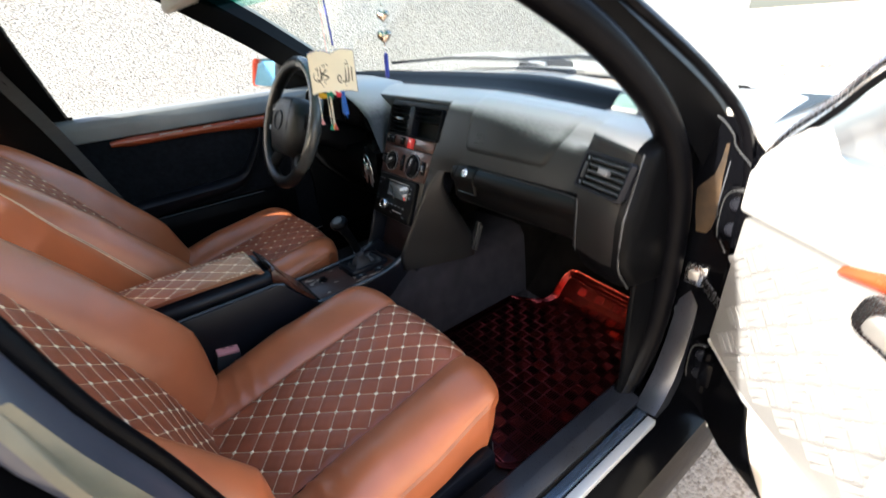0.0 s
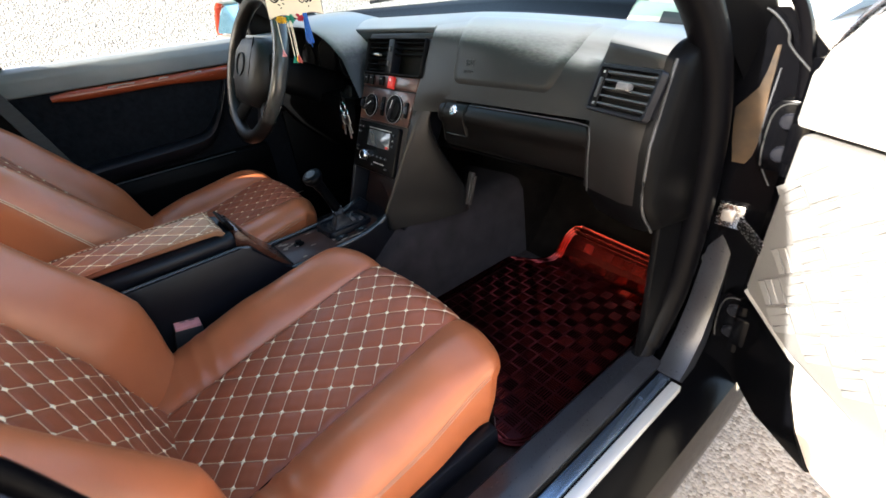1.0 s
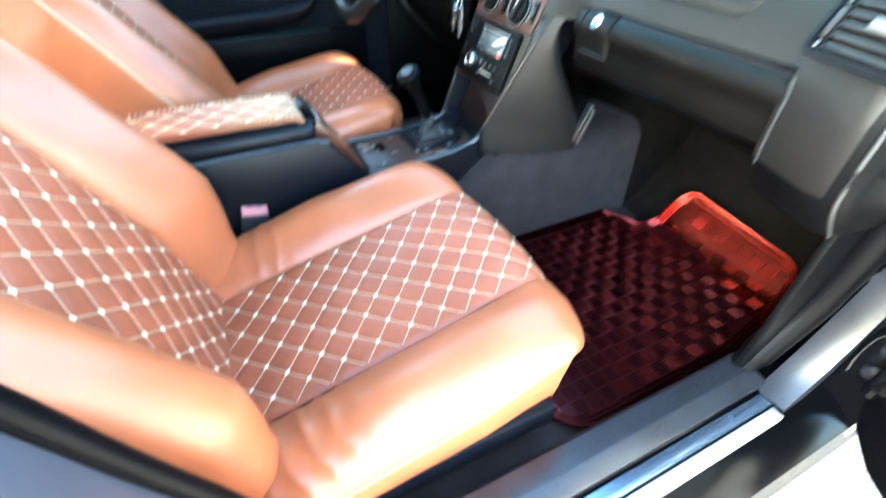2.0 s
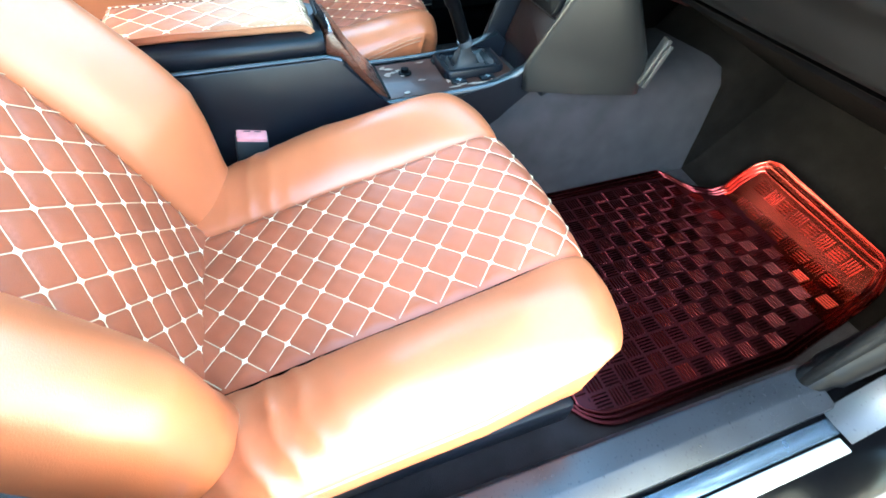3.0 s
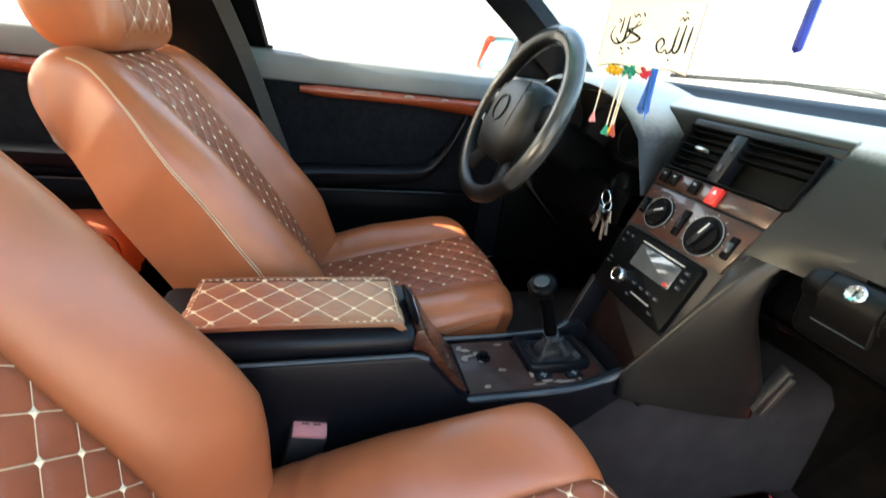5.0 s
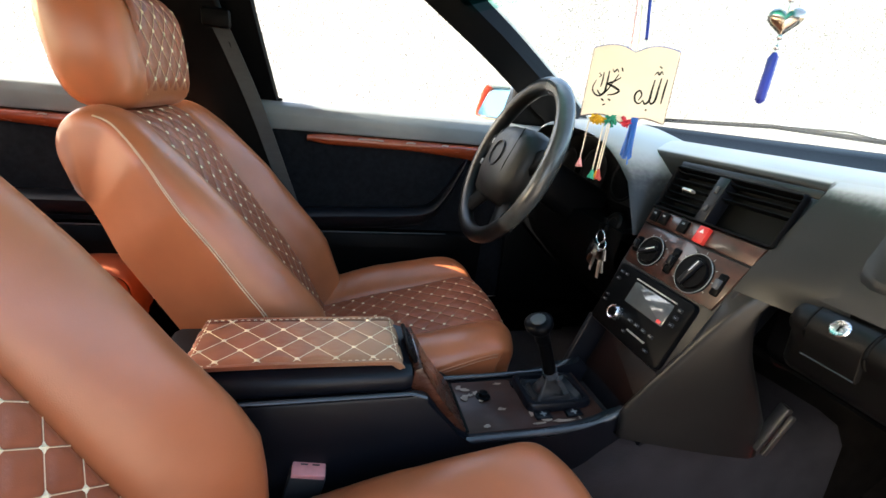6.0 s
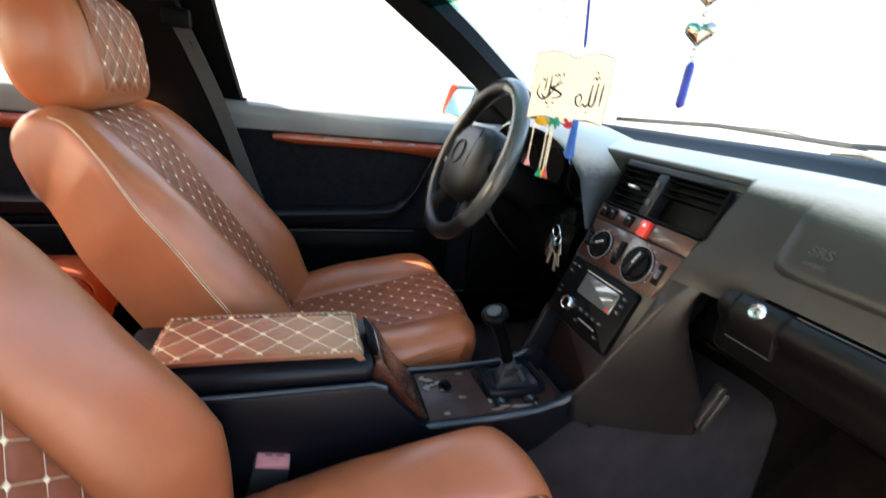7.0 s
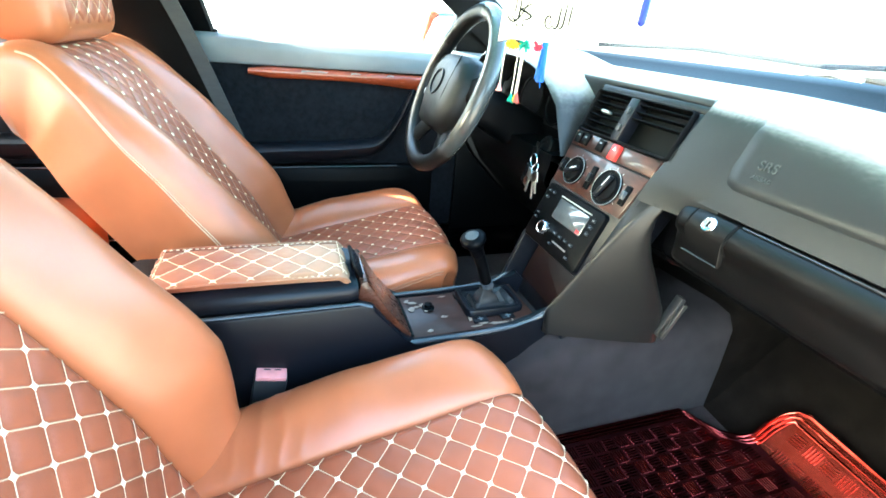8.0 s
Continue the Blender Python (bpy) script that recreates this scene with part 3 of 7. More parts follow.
    tagged(part("knot_work", back.knot_mesh(0.02, back.length * 0.82), THREAD, ba, "cream stitched knots", smooth=0), kind="stuff")
    for sign in (-1, 1):
        part("bolster", back.side_mesh(sign), TAN, ba, "smooth tan leather side bolster", smooth=70)
        part("seam", back.seam_mesh(sign, 0.03, 0.84, -5), THREADLINE, ba, "twin cream seam")
    bm = bmesh.new()
    rear = []
    outline = ((-0.03, 0.245), (0.1, 0.262), (0.2, 0.264), (0.38, 0.258), (0.47, 0.244), (0.535, 0.216), (0.58, 0.198), (0.605, 0.18))
    if cx < 0:
        outline = ((-0.03, 0.218), (0.1, 0.232), (0.2, 0.236), (0.38, 0.232), (0.46, 0.226), (0.505, 0.216), (0.525, 0.206), (0.54, 0.19))
    for v, w in outline:
        q = foot + up * (v * (1.0 if cx > 0 else 1.03))
        front = -0.012 if cx > 0 else -0.05
        rear.append([q + fw * o + Vector((cx + x, 0, 0)) for x, o in ((-w, front), (-w, -0.095), (-w * 0.93, -0.122), (-w * 0.6, -0.132), (w * 0.6, -0.132), (w * 0.93, -0.122), (w, -0.095), (w, front))])
    loft(bm, rear, True)
    part("back_shell", bm, SEATSIDE if cx > 0 else TAN, ba, "grey plastic rear shell" if cx > 0 else "plain tan leather rear cover", smooth=60)
    # headrest
    hc = foot + up * (0.690 if cx > 0 else 0.707) + fw * (0.022 if cx > 0 else -0.010)
    hu, hf = Vector((0, -0.05, 0.999)), Vector((0, 0.999, 0.05))
    bm = bmesh.new()
    rings = []
    for i in range(-10, 11):
        t = i / 10
        k = (1 - abs(t) ** 9) ** (1 / 3.0) if abs(t) < 1 else 0.02
        ring = []
        for j in range(28):
            c, d = math.cos(2 * math.pi * j / 28), math.sin(2 * math.pi * j / 28)
            u = math.copysign(abs(c) ** 0.62, c) * 0.066 * (0.72 + 0.28 * k)
            v = math.copysign(abs(d) ** 0.66, d) * 0.100 * (0.80 + 0.20 * k)
            ring.append(hc + hf * (u - 0.01 * (v / 0.1)) + hu * v + Vector((cx + 0.140 * t, 0, 0)))
        rings.append(ring)
    loft(bm, rings, True)
    he = part("headrest", bm, TAN, seat, "plump tan leather headrest with quilted face", smooth=80)
    face = [(hc + hu * u + hf * o) for u, o in ((-0.100, 0.020), (-0.090, 0.046), (-0.06, 0.067), (0.0, 0.069), (0.06, 0.062), (0.090, 0.040), (0.1015, 0.010), (0.102, -0.02))]
    hp = Pad(cx, [(q.y, q.z) for q in face], [(0, 0.12), (1, 0.12)], [(0, 0.0), (1, 0.0)], [(0, 0.02), (1, 0.02)], insert=0.118)
    hp.side = -1
    part("quilted_face", hp.insert_mesh(), INSERT, he, "red-brown quilted leather face", smooth=60)
    part("stitching", hp.thread_mesh(0.01, hp.length * 0.95), THREADLINE, he, "tan diamond stitch lines", smooth=0)
    tagged(part("knot_work", hp.knot_mesh(0.01, hp.length * 0.95), THREAD, he, "cream stitched knots", smooth=0), kind="stuff")
    for x in (-0.06, 0.06):
        bm = bmesh.new()
        tube(bm, [hc + hu * -0.16 + Vector((cx + x, 0, 0)), hc + hu * -0.06 + Vector((cx + x, 0, 0))], 0.006)
        part("headrest_post", bm, BLACK, seat)
    # base
    bm = bmesh.new()
    box(bm, cx - 0.235, cx + 0.235, 0.10 + shift, 0.58 + shift, 0.33, 0.43, 0.015)
    part("seat_pan", bm, BLACK, seat)
    for sign in (-1, 1):
        bm = bmesh.new()
        box(bm, cx + sign * 0.245 - 0.014, cx + sign * 0.245 + 0.014, 0.08 + shift, 0.56 + shift, 0.335, 0.385, 0.008)
        part("side_valance", bm, SATIN, seat)
        bm = bmesh.new()
        box(bm, cx + sign * 0.19 - 0.02, cx + sign * 0.19 + 0.02, 0.05, 0.60 + shift * 0.5, 0.265, 0.335, 0.005)
        part("seat_rail", bm, STEEL, seat)
    return seat


front_seat(0.36, 0.15, 22.5, 0.0, "tan and red-brown quilted leather passenger seat with cream diamond stitching", 1)
front_seat(-0.385, 0.255, 30.5, 0.05, "tan and red-brown quilted leather driver seat, reclined, with headrest", 1)

# ---- car shell ----
shell = thing("car_shell", "pale champagne saloon car body with black jambs and open front door", "car body", (0, 0, 0.15), kind="structure")

bm = bmesh.new()
rows = []
for y, z in ((-1.2, 0.27), (-0.4, 0.265), (0.3, 0.265), (0.60, 0.265), (0.68, 0.265), (0.76, 0.265), (1.07, 0.267), (1.165, 0.268), (1.20, 0.290), (1.34, 0.44), (1.40, 0.75)):
    k = interp(y, [(0.62, 0.0), (0.76, 1.0)])
    low = ((-0.78, 0.0), (-0.2, 0.0), (-0.14, 0.0), (-0.12, 0.06), (-0.10, 0.11), (-0.06, 0.15), (0.06, 0.15), (0.085, 0.13), (0.105, 0.11), (0.125, 0.06), (0.15, 0.0), (0.2, 0.0), (0.78, 0.0))
    high = ((-0.78, 0.0), (-0.2, 0.0), (-0.148, 0.0), (-0.143, 0.12), (-0.137, 0.20), (-0.10, 0.24), (0.08, 0.25), (0.118, 0.244), (0.137, 0.215), (0.144, 0.12), (0.148, 0.004), (0.2, 0.0), (0.78, 0.0))
    rows.append([(a[0] + (b[0] - a[0]) * k, y, z + a[1] + (b[1] - a[1]) * k) for a, b in zip(low, high)])
loft(bm, rows, False)
fc = part("floor_carpet", bm, CARPET, shell, "dark grey carpet over floor and tunnel", smooth=50)
# Toe board beyond y 1.17 is darkened to stand for its shade.
fc.data.materials.append(FOOTSHADE)
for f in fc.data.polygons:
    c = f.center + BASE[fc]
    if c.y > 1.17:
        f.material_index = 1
# added dark panel under the dash, keeping light out of the footwell
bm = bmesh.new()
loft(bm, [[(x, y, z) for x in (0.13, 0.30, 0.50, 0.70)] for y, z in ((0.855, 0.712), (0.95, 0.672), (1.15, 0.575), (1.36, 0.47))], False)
part("under_dash_blocker", bm, FOOTSHADE, shell, "dark added panel that keeps light out of the footwell", smooth=50)

bm = bmesh.new()
loft(bm, [[(x, y, z) for x in (-0.79, 0.79)] for y, z in ((1.42, 0.3), (1.42, 0.93), (1.20, 0.932), (0.99, 0.932))], False)
part("bulkhead", bm, BLACK, shell)


def roof():
    bm = bmesh.new()
    rows = []
    for y, z, w in ((0.33, 1.345, 0.58), (0.1, 1.385, 0.60), (-0.4, 1.405, 0.60), (-1.0, 1.385, 0.59), (-1.35, 1.33, 0.57)):
        rows.append([(x * w, y, z - 0.03 * x * x) for x in (-1, -0.7, -0.3, 0, 0.3, 0.7, 1)])
    under = [[(p[0] * 0.985, p[1], p[2] - 0.025) for p in r] for r in rows]
    for a, b in ((rows, None), (under, None)):
        loft(bm, a, False)
    return bm, rows, under


bm, top, under = roof()
bm.free()
bm = bmesh.new()
loft(bm, top, False)
part("roof", bm, CHAMPAGNE, shell)
bm = bmesh.new()
loft(bm, under, False)
part("headlining", bm, HEADLINER, shell, "light grey headlining")

for sgn in (-1, 1):
    # front pillar, sill, centre pillar, rear pillar, roof rail on each side
    bm = bmesh.new()
    path = [(0.755, 1.03, 0.90), (0.735, 0.955, 0.985), (0.70, 0.80, 1.09), (0.655, 0.60, 1.215), (0.605, 0.34, 1.345), (0.61, 0.0, 1.375), (0.61, -0.6, 1.375), (0.59, -1.2, 1.335)]
    outer = smooth_line([(sgn * x, y, z) for x, y, z in path], 6)
    inner = smooth_line([(sgn * (x - 0.045), y + (0.03 if y > 0.33 else 0), z - 0.012) for x, y, z in path], 6)
    lower = smooth_line([(sgn * (x - 0.03), y - (0.035 if y > 0.33 else 0), z - 0.05) for x, y, z in path], 6)
    front = smooth_line([(sgn * (x - 0.02), y + (0.055 if y > 0.33 else 0), z + 0.022) for x, y, z in path], 6)
    loft(bm, [[a, d, b, c] for a, d, b, c in zip(outer, front, inner, lower)], True)
    part("front_pillar", bm, BLACK, shell, "black front pillar and roof rail", smooth=40)
    bm = bmesh.new()
    skin = smooth_line([(sgn * (x - 0.003), y + (0.030 if y > 0.33 else 0), z + 0.014) for x, y, z in path], 6)
    over = smooth_line([(sgn * (x - 0.012), y + (0.062 if y > 0.33 else 0), z + 0.030) for x, y, z in path], 6)
    loft(bm, [[a, a.lerp(b, 0.5) + Vector((sgn * 0.006, 0, 0.006)), b, b - Vector((0, 0, 0.006)), a - Vector((0, 0, 0.006))] for a, b in zip(skin, over)], True)
    part("pillar_skin", bm, CHAMPAGNE, shell, "pale champagne outer pillar skin", smooth=50)
    bm = bmesh.new()
    prof = [(0.669, 0.27), (0.669, 0.365), (0.674, 0.376), (0.725, 0.374), (0.732, 0.366), (0.742, 0.362), (0.775, 0.356), (0.80, 0.345), (0.825, 0.32), (0.835, 0.26), (0.825, 0.18), (0.74, 0.16), (0.70, 0.22)]
    loft(bm, [[(sgn * x, y, z) for x, z in prof] for y in (-0.95, -0.5, 0.0, 0.5, 1.06)], True)
    part("sill", bm, PAINT, shell, "black painted door sill")
    # centre pillar: dark body, painted door-shut face and a rubber edge
    shut = ((0.36, 0.235, 0.668), (0.52, 0.208, 0.672), (0.61, 0.186, 0.674), (0.71, 0.156, 0.675), (0.79, 0.134, 0.675), (0.88, 0.104, 0.672), (0.99, 0.074, 0.655), (1.20, 0.012, 0.605), (1.36, -0.03, 0.555))
    off = -0.030 if sgn > 0 else -0.035
    bm = bmesh.new()
    loft(bm, [[(sgn * (x - 0.012), y + off - 0.004, z), (sgn * (x + 0.06), y + off - 0.062, z), (sgn * (x + 0.115), y + off - 0.10, z), (sgn * (x + 0.11), y + off - 0.19, z), (sgn * (x - 0.012), y + off - 0.15, z)] for z, y, x in shut], True)
    cp = part("centre_pillar", bm, BLACK, shell, "black centre pillar", smooth=30)
    bm = bmesh.new()
    loft(bm, [[(sgn * x, y + off, z), (sgn * (x + 0.018), y + off - 0.002, z), (sgn * (x + 0.036), y + off - 0.008, z), (sgn * (x + 0.047), y + off - 0.020, z), (sgn * (x + 0.044), y + off - 0.030, z), (sgn * (x + 0.008), y + off - 0.022, z)] for z, y, x in shut], True)
    part("shut_face", bm, JAMBGREY if sgn > 0 else BLACK, cp, "blue-grey painted door shut face" if sgn > 0 else "", smooth=60)
    bm = bmesh.new()
    tube(bm, smooth_line([(sgn * (x - 0.008), y + off + 0.004, z) for z, y, x in shut], 4), 0.009, 8)
    part("pillar_seal", bm, RUBBER, cp, "", smooth=60)
    if sgn > 0:
        bm = bmesh.new()
        rows = []
        for z in (0.935, 0.91, 0.88, 0.85, 0.81, 0.76, 0.70, 0.62, 0.55):
            y = interp(z, [(q[0], q[1]) for q in shut]) + off
            g = min(1.0, (0.935 - z) / 0.09)
            rows.append([(0.7185, y + 0.001, z), (0.7185 + 0.004 * g, y + 0.003, z), (0.7190 + 0.012 * g, y - 0.004, z), (0.7195 + 0.022 * g, y - 0.004, z), (0.7200 + 0.026 * g, y - 0.006, z), (0.7200 + 0.024 * g, y - 0.014, z), (0.7185, y - 0.014, z)])
        loft(bm, rows, True)
        part("outer_flange", bm, SHADEBEIGE, cp, "outer edge of the pillar in beige darkened for shade", smooth=50)
    bm = bmesh.new()
    rows = []
    for z, y0, y1, xo in ((0.9, -1.95, -1.15, 0.76), (1.1, -1.75, -1.12, 0.68), (1.36, -1.33, -1.05, 0.57)):
        rows.append([(sgn * xo, y1, z), (sgn * xo, y0, z), (sgn * (xo - 0.07), y0, z), (sgn * (xo - 0.07), y1, z)])
    loft(bm, rows, True)
    part("rear_pillar", bm, BLACK, shell)
    bm = bmesh.new()
    rows = []
    for y in (0.99, 1.3, 1.8, 2.6):
        dz = -0.09 * max(0, y - 1.0)
        rows.append([(sgn * x, y, z + dz) for x, z in ((0.70, 0.968), (0.758, 0.962), (0.785, 0.940), (0.820, 0.904), (0.832, 0.85), (0.84, 0.6), (0.83, 0.3), (0.74, 0.3), (0.70, 0.6))])
    loft(bm, rows, True)
    part("front_wing", bm, CHAMPAGNE, shell, "pale champagne front wing", smooth=50)
    bm = bmesh.new()
    box(bm, min(sgn * 0.70, sgn * 0.825), max(sgn * 0.70, sgn * 0.815), 0.986, 1.06, 0.30, 0.86, 0.006)
    prism(bm, [(sgn * x, z) for x, z in ((0.70, 0.958), (0.757, 0.955), (0.783, 0.934), (0.816, 0.899), (0.825, 0.86), (0.826, 0.32), (0.70, 0.32))], "y", 0.984, 0.9885)
    part("hinge_post", bm, PAINT, shell, "black painted hinge post")
    bm = bmesh.new()
    rows = [[(sgn * x, y, z) for x, z in ((0.80, 0.94), (0.825, 0.88), (0.84, 0.6), (0.82, 0.3), (0.75, 0.3), (0.74, 0.94))] for y in (-0.95, -1.3, -2.3)]
    loft(bm, rows, True)
    part("rear_wing", bm, CHAMPAGNE, shell)

bm = bmesh.new()
rows = []
for y, z in ((1.33, 0.985), (1.55, 0.972), (1.9, 0.94), (2.4, 0.86), (2.62, 0.75)):
    rows.append([(x, y - 0.16 * (x / 0.7) ** 2, z - 0.035 * (x / 0.7) ** 2) for x in (-0.70, -0.5, -0.25, 0, 0.25, 0.5, 0.70)])
loft(bm, rows, False)
part("bonnet", bm, CHAMPAGNE, shell, "pale champagne bonnet in the sun", smooth=60)
bm = bmesh.new()
rows = [[(x, y - 0.10 * (x / 0.7) ** 2, z) for x in (-0.72, -0.45, -0.2, 0, 0.2, 0.45, 0.72)] for y, z in ((1.22, 0.985), (1.26, 0.97), (1.33, 0.965))]
loft(bm, rows, False)
part("cowl", bm, RUBBER, shell, "black plastic windscreen cowl")
bm = bmesh.new()
loft(bm, [[(x, y, z) for x in (-0.76, 0, 0.76)] for y, z in ((-1.25, 0.30), (-1.28, 0.6), (-1.32, 0.92))], False)
part("rear_bulkhead", bm, BLACK, shell)
bm = bmesh.new()
loft(bm, [[(x, y, 0.93) for x in (-0.76, 0, 0.76)] for y in (-1.2, -2.0, -2.4)], False)
part("parcel_shelf", bm, CARPET, shell)


bm = bmesh.new()
loft(bm, [[(x, y - 0.05 * (x / 0.76) ** 2, z) for x in (-0.76, -0.4, 0, 0.4, 0.76)] for y, z in ((-1.86, 0.985), (-2.2, 0.965), (-2.42, 0.93), (-2.46, 0.70), (-2.44, 0.35))], False)
part("boot_lid", bm, CHAMPAGNE, shell, "pale champagne boot lid", smooth=40)

# windscreen: base curve forward in the middle
def screen_rows(v0, v1, n=6):
    rows = []
    for i in range(n + 1):
        v = v0 + (v1 - v0) * i / n
        w = 0.70 + (0.565 - 0.70) * v
        rows.append([(x * w, (1.235 - 0.24 * x * x) + v * ((0.36 - 0.05 * x * x) - (1.235 - 0.24 * x * x)), 0.985 + 0.36 * v + 0.03 * math.sin(math.pi * v) - 0.02 * x * x * v) for x in [-1 + k / 6 for k in range(13)]])
    return rows


bm = bmesh.new()
loft(bm, screen_rows(0, 0.595), False)
ws = part("windscreen", bm, SCREENGLASS, shell, "clear greenish windscreen with teal sun band", smooth=80)
bm = bmesh.new()
loft(bm, screen_rows(0.595, 0.63, 2), False)
part("sun_band", bm, PALEBAND, ws, "pale teal lower sun band", smooth=80)
bm = bmesh.new()
loft(bm, screen_rows(0.63, 1.0, 5), False)
part("sun_band", bm, BAND, ws, "teal tinted sun band", smooth=80)
bm = bmesh.new()
loft(bm, [[(x * (0.55 if z > 1.2 else 0.62), y, z) for x in (-1, 0, 1)] for y, z in ((-1.36, 1.325), (-1.9, 0.98))], False)
part("rear_window", bm, CLEAR, shell)

# rubber door seal round the open doorway
bm = bmesh.new()
seal = smooth_line([(0.686, 0.845, 0.352), (0.687, 0.880, 0.376), (0.690, 0.918, 0.425), (0.698, 0.952, 0.52), (0.707, 0.955, 0.70), (0.707, 0.928, 0.85), (0.699, 0.865, 0.965), (0.676, 0.745, 1.075), (0.643, 0.60, 1.165), (0.578, 0.33, 1.312), (0.56, 0.0, 1.340)], 8)
tube(bm, seal, [0.020] * 12 + [0.024] * (len(seal) - 12), 12)
part("door_seal", bm, RUBBER, shell, "thick black rubber door seal", smooth=60)
bm = bmesh.new()
tube(bm, smooth_line([(0.80, 1.01, 0.50), (0.80, 0.99, 0.80), (0.785, 0.97, 0.93), (0.755, 0.91, 1.01), (0.72, 0.78, 1.10), (0.67, 0.58, 1.215), (0.605, 0.33, 1.345)], 8), 0.008, 6)
part("door_seal", bm, RUBBER, shell, "thin outer rubber seal", smooth=60)

# sill trims on the open side
bm = bmesh.new()
prism(bm, [(0.662, 0.340), (0.662, 0.374), (0.668, 0.383), (0.70, 0.385), (0.727, 0.378), (0.727, 0.370), (0.675, 0.366)], "y", 0.06, 0.885, 0.002)
part("sill_plate", bm, DARKJAMB, shell, "scuffed black plastic sill plate")
bm = bmesh.new()
box(bm, 0.733, 0.753, 0.06, 0.865, 0.362, 0.372, 0.0015)
part("sill_strip", bm, SILLMETAL, shell, "narrow polished sill strip, blue for the sky in it")
bm = bmesh.new()
box(bm, 0.7565, 0.7745, 0.06, 0.862, 0.350, 0.369, 0.002)
part("sill_strip", bm, SILLWHITE, shell, "bright polished metal sill strip")
bm = bmesh.new()
rows = []
for y, z, x0, x1 in ((0.866, 0.372, 0.724, 0.768), (0.90, 0.385, 0.721, 0.766), (0.94, 0.42, 0.719, 0.764), (0.965, 0.48, 0.720, 0.763), (0.978, 0.54, 0.722, 0.763), (0.986, 0.60, 0.726, 0.762), (0.996, 0.66, 0.730, 0.760)):
    rows.append([(x0, y, z), ((x0 + x1) / 2, y - 0.004, z + 0.003), (x1, y, z), (x1, y + 0.03, z - 0.03), (x0, y + 0.03, z - 0.03)])
loft(bm, rows, True)
part("sill_corner", bm, DARKJAMB, shell, "dark blue-grey painted corner of the doorway", smooth=60)
bm = bmesh.new()
box(bm, 0.682, 0.694, 0.86, 1.20, 0.28, 0.66, 0.004)
part("kick_panel", bm, BLACK, shell)
bm = bmesh.new()
box(bm, -0.70, -0.688, 0.80, 1.34, 0.25, 0.70, 0.004)
part("kick_panel", bm, BLACK, shell)

# ---- dashboard ----
dash = thing("dashboard", "dark grey vinyl dashboard with vents and glovebox", "dashboard", (0, 1.0, 0.62))
TOPLINE = [(1.245, 0.984), (1.17, 0.982), (1.12, 0.990), (1.085, 0.992), (1.06, 0.982), (1.035, 0.966), (1.00, 0.964), (0.965, 0.972), (0.925, 0.972), (0.888, 0.961), (0.864, 0.936)]


def dash_row(x):
    """One cross-section of the dash body at x, as (y, z)."""
    out = []
    bow = -0.22 * (x / 0.7) ** 2
    for y, z in TOPLINE:
        k = max(0.0, (y - 0.95) / 0.295)
        out.append((y + bow * k, z - 0.034 * max(0.0, (x - 0.2) / 0.45) ** 1.4))
    if x < 0.160:
        out[-1] = (0.871, 0.9475)
        face = [(0.890, 0.90), (0.892, 0.85), (0.892, 0.81), (0.892, 0.80), (0.892, 0.74), (0.90, 0.68), (0.96, 0.66), (1.15, 0.64)]
    else:
        face = [(0.849, 0.895), (0.8355, 0.86), (0.824, 0.824), (0.862, 0.818), (0.862, 0.72), (0.88, 0.695), (0.96, 0.68), (1.15, 0.64)]
    if x > 0.575:
        d = 0.30 * (x - 0.575)
        face = [(y - d, z) for y, z in ((0.852, 0.900), (0.836, 0.86), (0.822, 0.824), (0.815, 0.80), (0.816, 0.72), (0.86, 0.66), (0.96, 0.64), (1.15, 0.62))]
        out = out[:8] + [(y - d * f - dy, z + dz) for (y, z), f, dy, dz in zip(out[8:], (0.3, 0.7, 1.0), (0.020, 0.010, 0.004), (0.0, 0.008, 0.020))]
    return out + face


def fine_row(r):
    """The section with its pad and face drawn as one smooth curve."""
    curve = smooth_line([(0, y, z) for y, z in r[6:14]], 4)
    return r[:6] + [(p[1], p[2]) for p in curve] + r[14:]


def end_row(x, r):
    """The section drawn in where the dash rounds off at the door end."""
    k = interp(x, [(0.66, 1.0), (0.680, 0.975), (0.692, 0.935), (0.700, 0.885), (0.704, 0.83)])
    return [(0.98 + (y - 0.98) * k, 0.82 + (z - 0.82) * (0.5 + 0.5 * k)) for y, z in r]


bm = bmesh.new()
xs = [-0.70, -0.55, -0.4, -0.2, 0.0, 0.158, 0.162, 0.19, 0.22, 0.25, 0.28, 0.31, 0.34, 0.37, 0.40, 0.43, 0.46, 0.49, 0.52, 0.545, 0.57, 0.58, 0.60, 0.63, 0.66, 0.680, 0.692, 0.700, 0.704]
rows = []
for x in xs:
    r = dash_row(x)
    if x > 0.67:
        r = end_row(x, r)
    rows.append([(x, y, z) for y, z in fine_row(r)])
loft(bm, rows, True)
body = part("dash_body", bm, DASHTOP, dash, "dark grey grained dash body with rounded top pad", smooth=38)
body.data.materials.append(BLACK)
body.data.materials.append(TAUPE)
# Upright faces at the door end go darker, standing for their shade.
for f in body.data.polygons:
    c = f.center + BASE[body]
    if 0.578 < c.x < 0.685 and f.normal.z < 0.62 and c.z > 0.70:
        f.material_index = 2
    elif c.z < 0.8235 or c.x > 0.685:
        f.material_index = 1
# black demister tray along the windscreen
bm = bmesh.new()
tray = []
for i in range(25):
    x = -0.60 + 1.12 * i / 24
    r = dash_row(x)
    tray.append([(x, y, z + 0.0025) for y, z in r[1:7]])
loft(bm, tray, False)
part("demister_tray", bm, RUBBER, dash, "black demister tray below the glass", smooth=50)
# grey bead drawing the highlight along the door end
bm = bmesh.new()
